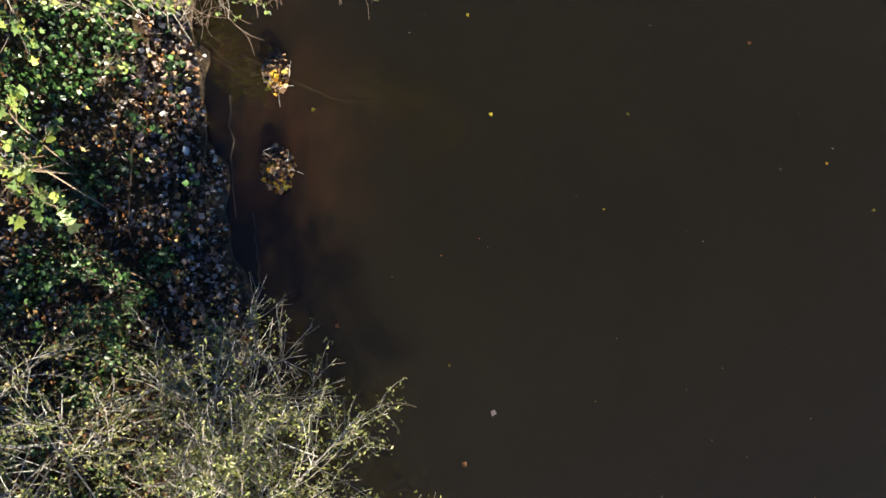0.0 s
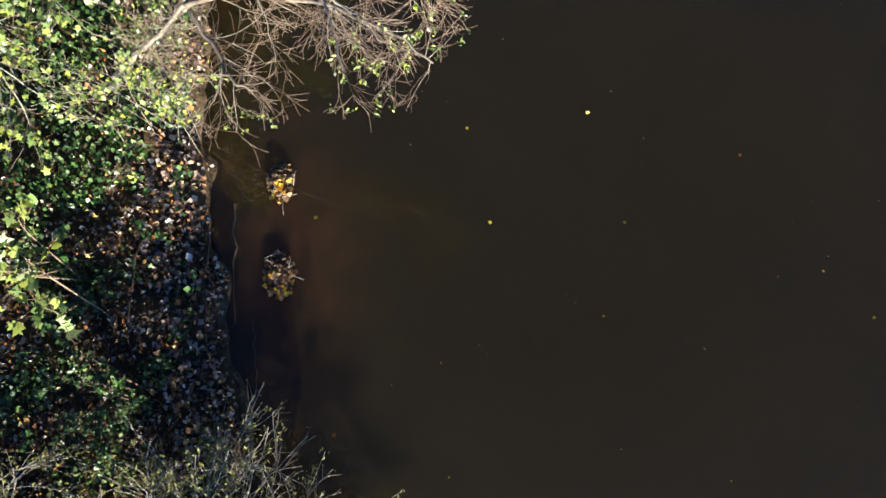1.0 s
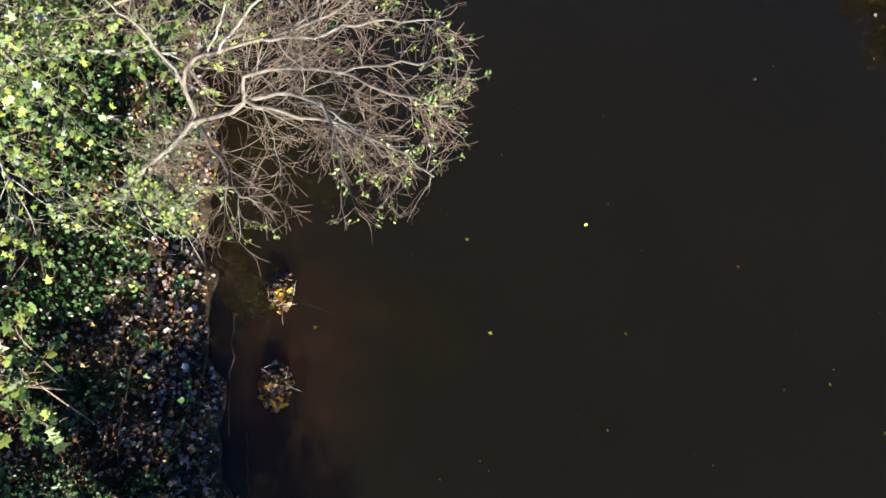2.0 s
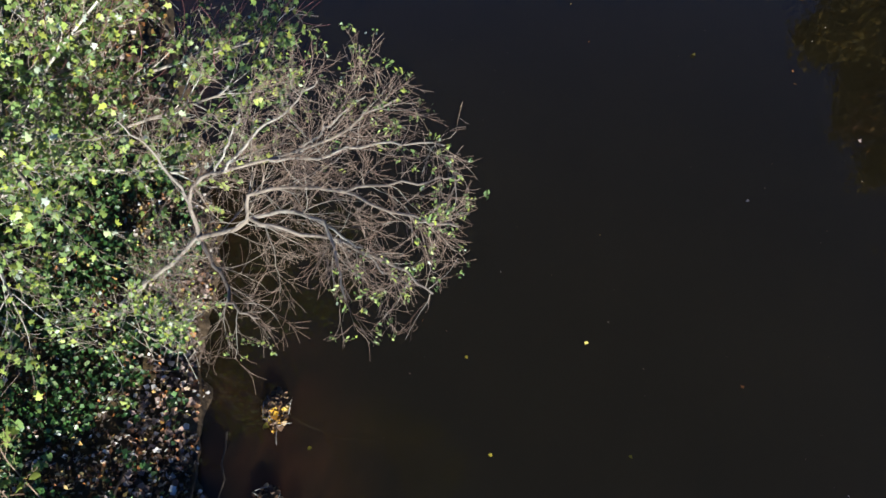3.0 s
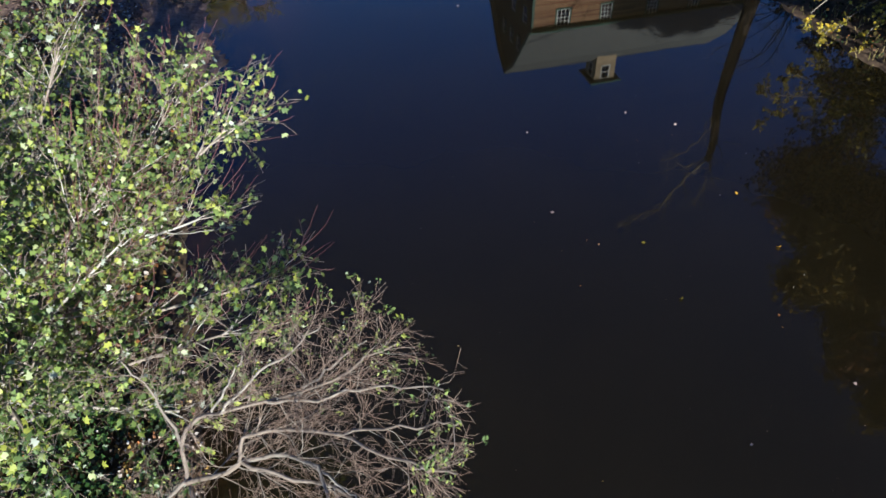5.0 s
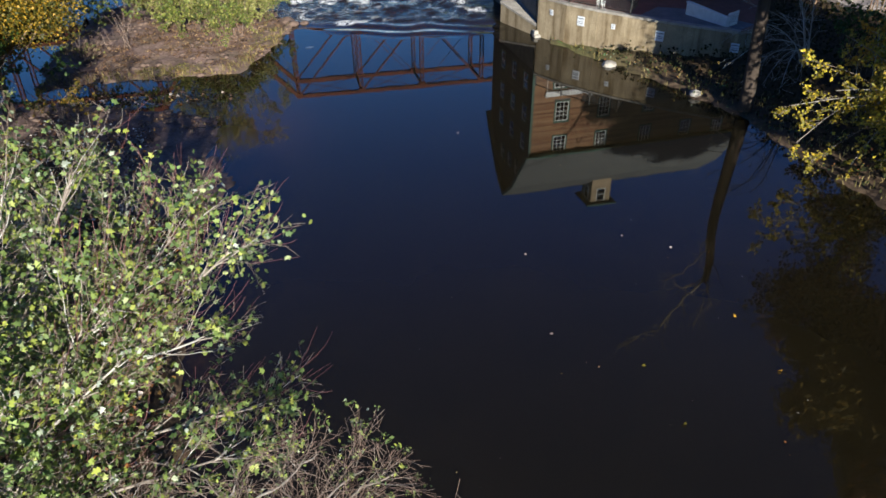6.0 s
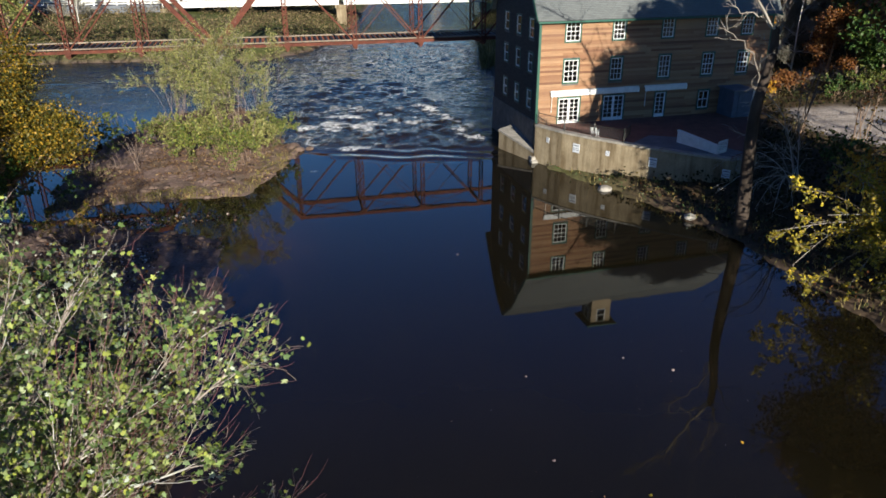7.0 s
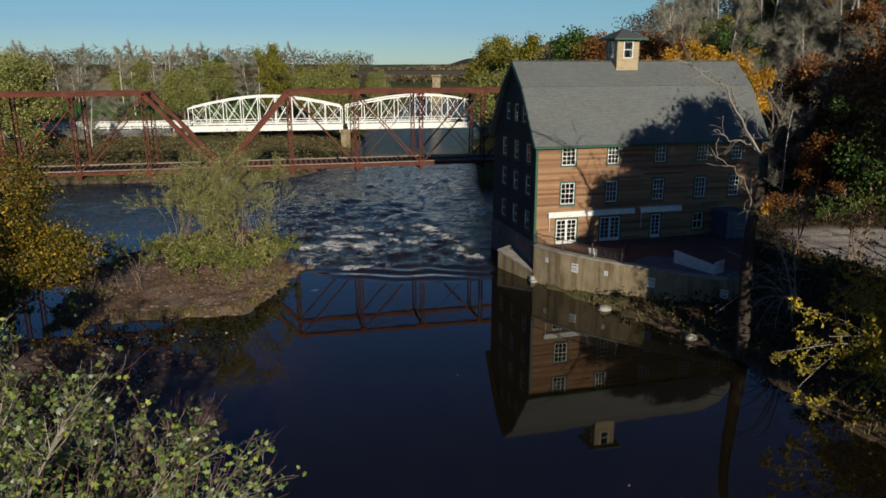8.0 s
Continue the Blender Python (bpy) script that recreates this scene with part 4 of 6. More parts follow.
def laced_post(z0, z1, w=0.42, d=0.34):
    """A built-up post: two channels joined by zigzag lacing bars."""
    bm = bmesh.new()
    for x in (-w / 2, w / 2):
        box(bm, x - 0.035, -d / 2, z0, x + 0.035, d / 2, z1)
    n = max(2, int((z1 - z0) / 0.42))
    for i in range(n):
        a, b = z0 + (z1 - z0) * i / n, z0 + (z1 - z0) * (i + 1) / n
        s = 1 if i % 2 else -1
        for y in (-d / 2 + 0.02, d / 2 - 0.02):
            bar(bm, (-s * w / 2, y, a), (s * w / 2, y, b), 0.07, 0.02, (0, 1, 0))
    return bm


def truss_side(parent, s0, panels, panel, zb, zt, y):
    """One truss of a through-Pratt span between its two end nodes, as parts of the bridge."""
    s1 = s0 + panels * panel
    nodes = [s0 + i * panel for i in range(panels + 1)]
    bm = bmesh.new()
    bar(bm, (nodes[1] - 0.2, y, zt), (nodes[-2] + 0.2, y, zt), 0.5, 0.42)
    for x in np.arange(nodes[1], nodes[-2], 0.8):
        box(bm, x - 0.05, y - 0.27, zt + 0.2, x + 0.05, y + 0.27, zt + 0.235)
    part("top_chord", bm, RUST, parent)
    for a, b in ((s0, nodes[1]), (s1, nodes[-2])):
        bm = bmesh.new()
        bar(bm, (a, y, zb), (b, y, zt), 0.5, 0.46)
        n = 14
        for i in range(1, n):
            p = Vector((a, y, zb)).lerp(Vector((b, y, zt)), i / n)
            bar(bm, p + Vector((0, -0.27, 0.05)), p + Vector((0, 0.27, 0.05)), 0.10, 0.50)
        part("end_post", bm, RUST, parent)
    for sgn in (-0.12, 0.12):
        bm = bmesh.new()
        bar(bm, (s0, y + sgn, zb), (s1, y + sgn, zb), 0.06, 0.30)
        part("bottom_chord", bm, RUST, parent)
    for i, s in enumerate(nodes[1:-1], 1):
        bm = laced_post(zb - 0.55, zt)
        bmesh.ops.translate(bm, verts=bm.verts, vec=(s, y, 0))
        part("post", bm, RUST, parent)
        bm = bmesh.new()
        box(bm, s - 0.42, y - 0.2, zt - 0.35, s + 0.42, y + 0.2, zt - 0.2)
        part("gusset", bm, RUST, parent)
        bm = bmesh.new()
        box(bm, s - 0.3, y - 0.24, zb - 0.3, s + 0.3, y + 0.24, zb + 0.3)
        part("pin_plate", bm, RUST, parent)
    mid = panels / 2
    for i in range(1, panels - 1):
        a, b = nodes[i], nodes[i + 1]
        fall = i + 0.5 <= mid
        for off in (-0.11, 0.11):
            bm = bmesh.new()
            p, q = ((a, zt), (b, zb)) if fall else ((b, zt), (a, zb))
            bar(bm, (p[0], y + off, p[1]), (q[0], y + off, q[1]), 0.05, 0.13)
            part("diagonal", bm, RUST, parent)
        if abs(i + 0.5 - mid) < 1.1:
            bm = bmesh.new()
            p, q = ((b, zt), (a, zb)) if fall else ((a, zt), (b, zb))
            bar(bm, (p[0], y, p[1]), (q[0], y, q[1]), 0.04, 0.06)
            part("counter_brace", bm, RUST, parent)
    return nodes


def rusty_bridge(s0, panels, panel, label):
    zb, zt, w = 6.1, 14.6, 5.4
    b = thing("truss_bridge", label, "bridge", TR_AT, TR_TURN, "rusty bridge spans")
    nodes = truss_side(b, s0, panels, panel, zb, zt, 0.0)
    truss_side(b, s0, panels, panel, zb, zt, w)
    for s in nodes:
        bm = bmesh.new()
        bar(bm, (s, -0.2, zb - 0.42), (s, w + 0.2, zb - 0.42), 0.22, 0.5)
        part("floor_beam", bm, RUST, b)
    for y in (0.5, 1.5, 2.7, 3.9, 4.9):
        bm = bmesh.new()
        bar(bm, (s0, y, zb - 0.06), (nodes[-1], y, zb - 0.06), 0.12, 0.28)
        part("stringer", bm, RUST, b)
    n = int((nodes[-1] - s0) / 0.62)
    for i in range(n):
        x = s0 + (i + 0.5) * (nodes[-1] - s0) / n
        part("tie", boxes((x - 0.13, 0.35, zb + 0.09, x + 0.13, w - 0.35, zb + 0.25)), GIRDER, b, "old dark sleeper")
    for y in (0.12, w - 0.12):
        part("guard_timber", boxes((s0, y - 0.2, zb + 0.26, nodes[-1], y + 0.2, zb + 0.38)), PLANK, b, "weathered edge timber")
    for s in nodes[1:-1]:
        bm = bmesh.new()
        bar(bm, (s, 0, zt - 0.1), (s, w, zt - 0.1), 0.2, 0.25)
        for a, c in ((0.0, 1.0), (w, w - 1.0)):
            bar(bm, (s, a, zt - 1.2), (s, c, zt - 0.15), 0.08, 0.10)
        part("top_strut", bm, RUST, b)
    for a, c in zip(nodes[1:-2], nodes[2:-1]):
        bm = bmesh.new()
        bar(bm, (a, 0, zt), (c, w, zt), 0.05, 0.06)
        bar(bm, (c, 0, zt + 0.07), (a, w, zt + 0.07), 0.05, 0.06)
        part("lateral_brace", bm, RUST, b)
    bm = bmesh.new()
    for s in (nodes[1], nodes[-2]):
        bar(bm, (s, 0, zt - 0.7), (s, w, zt - 0.7), 0.08, 0.12)
        for i in range(8):
            bar(bm, (s, w * i / 8, zt - (0.7 if i % 2 else 0.1)), (s, w * (i + 1) / 8, zt - (0.1 if i % 2 else 0.7)), 0.04, 0.06)
    part("portal_lattice", bm, RUST, b)
    return b


rusty_bridge(-7.9, 6, 7.6, "rust-red riveted truss bridge span crossing above the rapids")
rusty_bridge(-8.5 - 6 * 7.25, 6, 7.25, "rust-red riveted truss bridge span over wooded island")


def bridge_pier(s, w):
    p = thing("bridge_pier", "rough stone pier beneath the rusty bridge", "pier", TR_AT, TR_TURN, "bridge piers", "structure")
    rng = random.Random(int(s * 10))
    z, course = -1.5, 0
    while z < 5.35:
        h = rng.uniform(0.5, 0.62)
        x = -w / 2
        while x < w / 2 - 0.05:
            e = min(w / 2, x + rng.uniform(0.7, 1.2))
            o = rng.uniform(-0.04, 0.04)
            part("stone", boxes((s + x + 0.012, -0.8 + o, z + 0.012, s + e - 0.012, 6.2 + o, min(z + h, 5.38) - 0.012), bevel=0.03), STONE, p)
            x = e
        z += h
    return p


bridge_pier(-8.2, 2.4)
bridge_pier(37.9, 2.4)
bridge_pier(-52.5, 2.4)

# ---- white road bridge farther upstream ----


def white_bridge():
    b = thing("white_bridge", "white-painted curved-top truss road bridge on a concrete pier", "bridge", (-20.1, 149.8, 0), 11.0)
    zd = 5.1

    def rise(t):
        return 3.9 + 2.2 * math.sin(math.pi * min(1, max(0, t)))

    for s0, s1 in ((-30.6, -0.5), (0.5, 32.0)):
        n = 9
        for y in (0.0, 6.5):
            pts = [Vector((s0 + (s1 - s0) * i / n, y, zd + rise(i / n))) for i in range(n + 1)]
            for i in range(n):
                bm = bmesh.new()
                bar(bm, pts[i], pts[i + 1], 0.26, 0.30)
                part("top_chord", bm, WHITE, b)
            for i in range(n + 1):
                bm = bmesh.new()
                bar(bm, (pts[i].x, y, zd), pts[i], 0.17, 0.17)
                part("post", bm, WHITE, b)
            for i in range(n):
                for p, q in ((0, 1), (1, 0)):
                    bm = bmesh.new()
                    bar(bm, (pts[i + p].x, y, zd + 0.5), pts[i + q], 0.06, 0.10)
                    part("diagonal", bm, WHITE, b)
            bm = bmesh.new()
            bar(bm, (s0, y, zd + 1.25), (s1, y, zd + 1.25), 0.1, 0.14)
            part("hand_rail", bm, WHITE, b)
        bm = bmesh.new()
        for y in (-0.2, 6.7):
            bar(bm, (s0, y, zd - 0.05), (s1, y, zd - 0.05), 0.3, 1.1)
            bar(bm, (s0, y - 0.1, zd - 0.55), (s1, y - 0.1, zd - 0.55), 0.5, 0.12)
        part("plate_girder", bm, WHITE, b)
        part("deck", boxes((s0, -0.05, zd - 0.3, s1, 6.55, zd + 0.1)), SLATE, b)
    bm = boxes((-1.0, -0.6, -1.5, 1.0, 7.2, zd - 0.63), (-1.3, -0.9, zd - 1.2, 1.3, 7.5, zd - 0.64), bevel=0.06)
    part("pier", bm, CONCRETE, b, "pale concrete pier")
    bm = boxes((-34, -0.8, -1, -30.9, 7.4, zd - 0.62), (32.3, -0.8, -1, 35, 7.4, zd - 0.62))
    part("abutment", bm, CONCRETE, b)
    a = thing("approach_parapet", "low white railing along the road approaching the bridge", "railing", (-20.1, 149.8, 0), 11.0)
    for y in (0.0, 6.5):
        for z in (zd + 0.35, zd + 0.75, zd + 1.1):
            part("rail", bar(bmesh.new(), (-70, y, z), (-31.0, y, z), 0.12, 0.2), WHITE, a)
        for i in range(19):
            part("post", boxes((-70 + i * 2.02, y - 0.1, 2.5, -69.8 + i * 2.02, y + 0.1, zd + 1.2)), WHITE, a)
    part("road_bed", boxes((-72, -0.5, 1.5, -34.05, 7.0, zd + 0.05)), SLATE, a)


white_bridge()


def rail_bridge():
    b = thing("railway_bridge", "distant dark steel railway girder bridge on stone piers", "bridge", (0, 318, 1.3))
    part("girder", boxes((-42, 0, 11.2, 14, 0.5, 13.0), (-42, 4, 11.2, 14, 4.5, 13.0), (-42, -0.3, 12.95, 14, 4.8, 13.15)), GIRDER, b)
    bm = bmesh.new()
    for i in range(38):
        box(bm, -42 + i * 1.5, -0.1, 13.15, -41.9 + i * 1.5, 0.0, 14.2)
    box(bm, -42, -0.1, 14.15, 14, 0.0, 14.25)
    part("guard_rail", bm, IRON, b)
    for x in (-26.5, -2.9):
        part("pier", boxes((x - 1.8, -0.6, -1.5, x + 1.8, 5.2, 10.5), (x - 2.2, -0.9, 10.5, x + 2.2, 5.5, 11.2), bevel=0.08), CONCRETE, b, "pale stone pier")


rail_bridge()

# ---- plants ----


def tube(verts, faces, pts, radii, sides):
    """Appends one tapered tube along pts to the lists."""
    pts, radii = np.asarray(pts, float), np.asarray(radii, float)
    n = len(pts)
    d = np.gradient(pts, axis=0)
    d /= np.linalg.norm(d, axis=1)[:, None] + 1e-9
    ref = np.where(np.abs(d[:, 2:3]) < 0.9, np.array([[0, 0, 1.0]]), np.array([[1.0, 0, 0]]))
    s = np.cross(d, ref)
    s /= np.linalg.norm(s, axis=1)[:, None] + 1e-9
    u = np.cross(s, d)
    a = np.arange(sides) * math.tau / sides
    ring = pts[:, None, :] + radii[:, None, None] * (np.cos(a)[None, :, None] * s[:, None, :] + np.sin(a)[None, :, None] * u[:, None, :])
    base = sum(len(v) for v in verts)
    verts.append(ring.reshape(-1, 3))
    i = (np.arange(n - 1)[:, None] * sides + np.arange(sides)[None, :]).ravel()
    j = (np.arange(n - 1)[:, None] * sides + (np.arange(sides)[None, :] + 1) % sides).ravel()
    faces.append(np.stack([i, j, j + sides, i + sides], -1) + base)


def stem(rng, start, way, length, steps, wander, lift):
    """A wandering line of steps+1 points; lift bends it up (or down, if negative)."""
    p, d = np.array(start, float), np.array(way, float)
    d /= np.linalg.norm(d)
    out = [p.copy()]
    for _ in range(steps):
        d = d + rng.normal(0, wander, 3) + np.array([0, 0, lift])
        d /= np.linalg.norm(d)
        p = p + d * length / steps
        out.append(p.copy())
    return np.array(out)


def fork(rng, line, count, lo, hi, spread, up=0.0):
    """Start points and directions for shoots along a line."""
    out = []
    n = len(line) - 1
    for _ in range(count):
        f = rng.uniform(lo, hi) * n
        i = min(int(f), n - 1)
        p = line[i] + (line[i + 1] - line[i]) * (f - i)
        d = line[i + 1] - line[i]
        d = d / (np.linalg.norm(d) + 1e-9) + rng.normal(0, spread, 3) + np.array([0, 0, up])
        out.append((p, d / (np.linalg.norm(d) + 1e-9), f / n))
    return out


def leaf_cloud(rng, centres, size, flat=0.0, wide=0.42):
    """One folded, pointed leaf for each centre; flat near 1 lays them level."""
    c = np.asarray(centres, float)
    n = len(c)
    size = size * rng.uniform(0.6, 1.3, n)[:, None]
    nrm = rng.normal(0, 1, (n, 3))
    nrm[:, 2] = np.abs(nrm[:, 2]) * (1 - flat) + flat * 3.0
    nrm /= np.linalg.norm(nrm, axis=1)[:, None]
    t = np.cross(nrm, rng.normal(0, 1, (n, 3)))
    t /= np.linalg.norm(t, axis=1)[:, None] + 1e-9
    b = np.cross(nrm, t)
    fold = rng.uniform(0.05, 0.3, n)[:, None]
    p0 = c - t * size * 0.5
    p1 = c + t * size * 0.5
    l1 = c - t * size * 0.12 + b * size * wide + nrm * size * fold
    r1 = c - t * size * 0.12 - b * size * wide + nrm * size * fold
    v = np.stack([p0, r1, p1, l1], 1).reshape(-1, 3)
    k = np.arange(n)[:, None] * 4
    return v, [np.concatenate([k + [0, 1, 2], k + [0, 2, 3]])]


def lobed_leaves(rng, centres, size, flat=0.0):
    """One five-lobed maple leaf for each centre, drooping at its points."""
    c = np.asarray(centres, float)
    n = len(c)
    size = (size * rng.uniform(0.55, 1.25, n))[:, None, None]
    nrm = rng.normal(0, 1, (n, 3))
    nrm[:, 2] = np.abs(nrm[:, 2]) * (1 - flat) + flat * 3.0
    nrm /= np.linalg.norm(nrm, axis=1)[:, None]
    t = np.cross(nrm, rng.normal(0, 1, (n, 3)))
    t /= np.linalg.norm(t, axis=1)[:, None] + 1e-9
    b = np.cross(nrm, t)
    shape = np.array([(-0.42, 0.0), (-0.30, 0.34), (0.0, 0.22), (0.16, 0.52), (0.20, 0.20), (0.62, 0.0), (0.20, -0.20), (0.16, -0.52), (0.0, -0.22), (-0.30, -0.34)])
    droop = rng.uniform(0.0, 0.7, n)[:, None] * (shape ** 2).sum(1)[None, :]
    ring = c[:, None, :] + size * (shape[None, :, :1] * t[:, None, :] + shape[None, :, 1:] * b[:, None, :] - droop[:, :, None] * nrm[:, None, :])
    v = np.concatenate([c[:, None, :], ring], 1).reshape(-1, 3)
    k = np.arange(n)[:, None] * 11
    return v, [np.concatenate([k + [0, 1 + i, 1 + (i + 1) % 10] for i in range(10)])]


def along(rng, lines, per_metre, jitter, lo=0.2):
    out = []
    for ln in lines:
        seg = np.linalg.norm(np.diff(ln, axis=0), axis=1)
        total = seg.sum()
        n = rng.poisson(total * per_metre)
        if n == 0:
            continue
        f = rng.uniform(lo, 1.0, n) * (len(ln) - 1)
        i = np.minimum(f.astype(int), len(ln) - 2)
        out.append(ln[i] + (ln[i + 1] - ln[i]) * (f - i)[:, None] + rng.normal(0, jitter, (n, 3)))
    return np.concatenate(out) if out else np.zeros((0, 3))


def skeleton(rng, limbs, orders, keep=None, fine=7):
    """limbs: (line, radius). orders: for each further order (count per metre, length range, radius factor, spread, lift, wander, sides)."""
    levels = [limbs]
    for per, (la, lb), fac, spread, lift, wander, lo in orders:
        nxt = []
        for line, r in levels[-1]:
            total = np.linalg.norm(np.diff(line, axis=0), axis=1).sum()
            for p, d, f in fork(rng, line, max(1, int(round(total * per * rng.uniform(0.8, 1.2)))), lo, 1.0, spread):
                ln = rng.uniform(la, lb) * (1.15 - 0.5 * f)
                shoot = stem(rng, p, d, ln, max(3, min(fine, int(ln * fine * 0.7))), wander, lift)
                if keep is None or keep(shoot):
                    nxt.append((shoot, r * fac * (1.1 - 0.5 * f)))
        levels.append(nxt)
    return levels


def tree(name, label, category, levels, wood, twig_wood, leaves, leaf_mat, at=(0, 0, 0), group="", twig_sides=3, leaf_name="crown", min_r=0.004, coarse=False):
    ob = thing(name, label, category, at, 0, group)
    v, f = [], []
    for line, r in levels[0]:
        t = np.linspace(0, 1, len(line))
        tube(v, f, line, r * (1 - 0.65 * t), 5 if coarse else 8)
    if len(levels) > 1:
        for line, r in levels[1]:
            tube(v, f, line, np.maximum(r * (1 - 0.75 * np.linspace(0, 1, len(line))), min_r), 3 if coarse else 6)
    np_part("trunk", np.concatenate(v), f, wood, ob, smooth=True)
    v, f = [], []
    for lv in levels[2:]:
        for line, r in lv:
            tube(v, f, line, np.maximum(r * (1 - 0.8 * np.linspace(0, 1, len(line))), min_r), twig_sides)
    if v:
        tagged(np_part("branching", np.concatenate(v), f, twig_wood, ob), kind="stuff")
    if leaves is not None:
        tagged(np_part(leaf_name, leaves[0], leaves[1], leaf_mat, ob), kind="stuff")
    return ob


def lines_of(levels, a):
    return [ln for lv in levels[a:] for ln, _ in lv]


def gz(x, y):
    return float(land(np.array([x]), np.array([y]))[0][0])


def curve(pts, n=14):
    """A smooth line through a few points."""
    p = np.array(pts, float)
    t = np.linspace(0, len(p) - 1, n)
    out = []
    for u in t:
        i = int(min(u, len(p) - 2))
        f = u - i
        a, b, c, d = p[max(i - 1, 0)], p[i], p[i + 1], p[min(i + 2, len(p) - 1)]
        out.append(0.5 * ((2 * b) + (c - a) * f + (2 * a - 5 * b + 4 * c - d) * f * f + (3 * b - a - 3 * c + d) * f ** 3))
    return np.array(out)


# bare willow that leans out over the water
def leaning_willow():
    rng = np.random.RandomState(11)
    limbs = [
        (curve([(-8.4, 7.4, 0.9), (-7.2, 7.2, 2.6), (-5.6, 6.6, 4.8), (-4.34, 6.28, 6.6)]), 0.085),
        (curve([(-4.4, 6.3, 6.5), (-4.43, 6.63, 7.0), (-4.17, 6.87, 7.4), (-3.62, 6.73, 7.8), (-2.79, 6.65, 8.2), (-2.01, 6.6, 8.6), (-1.28, 6.74, 9.0), (-0.75, 6.9, 9.3)], 18), 0.05),
        (curve([(-4.4, 6.26, 6.5), (-3.76, 6.18, 6.86), (-3.33, 6.28, 7.13), (-3.36, 6.53, 7.39), (-2.69, 6.48, 7.65), (-1.72, 6.26, 7.91), (-1.14, 5.8, 8.17), (-0.36, 5.35, 8.44), (0.15, 5.15, 8.6)], 20), 0.055),
        (curve([(-3.31, 6.24, 7.15), (-2.71, 6.23, 7.4), (-2.09, 5.89, 7.6), (-1.73, 5.17, 7.8), (-1.52, 4.35, 8.0)]), 0.05),
        (curve([(-4.32, 6.2, 6.45), (-3.87, 5.53, 6.53), (-3.58, 4.91, 6.67), (-3.05, 4.58, 6.8)]), 0.05),
        (curve([(-3.3, 6.2, 7.2), (-2.6, 5.9, 7.3), (-1.6, 5.5, 7.5), (-0.7, 4.9, 7.7), (-0.3, 4.45, 7.8)]), 0.045),
        (curve([(-4.43, 6.63, 7.0), (-4.8, 7.1, 7.6), (-5.3, 7.4, 8.3)]), 0.04),
        (curve([(-2.79, 6.65, 8.2), (-1.9, 6.5, 8.5), (-0.9, 6.4, 8.9), (-0.1, 6.2, 9.1)]), 0.035),
        (curve([(-3.62, 6.73, 7.8), (-3.0, 7.0, 8.4), (-2.4, 7.1, 8.9), (-1.9, 7.2, 9.3)]), 0.035),
        (curve([(-3.9, 6.8, 7.6), (-3.5, 7.05, 8.2), (-3.1, 7.2, 8.8)]), 0.03),
        (curve([(-1.72, 6.26, 7.91), (-1.0, 6.05, 8.4), (-0.2, 5.8, 8.8), (0.15, 5.7, 9.0)]), 0.03),
        (curve([(-2.4, 6.6, 8.3), (-1.8, 6.8, 8.8), (-1.2, 6.95, 9.3)]), 0.03),
        (curve([(-2.1, 5.9, 7.6), (-1.4, 5.3, 7.8), (-1.0, 4.8, 7.9)]), 0.03),
    ]
    limbs = [(ln + np.concatenate([np.zeros((1, 3)), rng.normal(0, 0.025, (len(ln) - 1, 3))]), r * (1.0 if k == 0 else 0.80)) for k, (ln, r) in enumerate(limbs)]
    orders = [
        (5.0, (0.5, 1.3), 0.23, 0.62, -0.02, 0.17, 0.08),
        (7.0, (0.3, 0.8), 0.50, 0.50, -0.015, 0.17, 0.10),
        (6.5, (0.18, 0.45), 0.7, 0.48, 0.0, 0.17, 0.15),
    ]
    lv = skeleton(rng, limbs[1:], orders, lambda ln: ln[-1][0] < 0.46 - 0.33 * (ln[-1][1] - 5.5) ** 2 + rng.normal(0, 0.12), 10)
    # brush of short shoots round the upper trunk
    bush = skeleton(rng, [(limbs[0][0][6:12], 0.05)], [(12.0, (0.4, 1.1), 0.14, 0.75, 0.03, 0.12, 0.0), (7.0, (0.3, 0.7), 0.5, 0.5, 0.0, 0.12, 0.1), (4.0, (0.15, 0.4), 0.7, 0.5, 0.0, 0.12, 0.2)])
    for k in (1, 2, 3):
        lv[k] = lv[k] + bush[k]
    lv[0] = limbs
    tips = np.array([ln[-1] for ln, _ in lv[2] + lv[3]])
    edge = np.hypot((tips[:, 0] + 2.6) / 2.5, (tips[:, 1] - 5.7) / 1.55)
    tips = tips[(edge > 0.86) & (tips[:, 0] > -3.6) & (rng.uniform(0, 1, len(tips)) < 0.16)]
    c = np.concatenate([tips + rng.normal(0, 0.035, tips.shape) for _ in range(6)])
    spare = bush[3]
    c = np.concatenate([c] + [np.array([ln[-1] for ln, _ in spare if rng.uniform() < 0.35]) + rng.normal(0, 0.05, 3) for _ in range(2)])
    return tree("willow_tree", "nearly bare grey willow leaning out over dark water", "tree", lv, BARK_GREY, BARK_TWIG, leaf_cloud(rng, c, 0.07, 0.0, 0.26), LEAF_LIME, min_r=0.003)


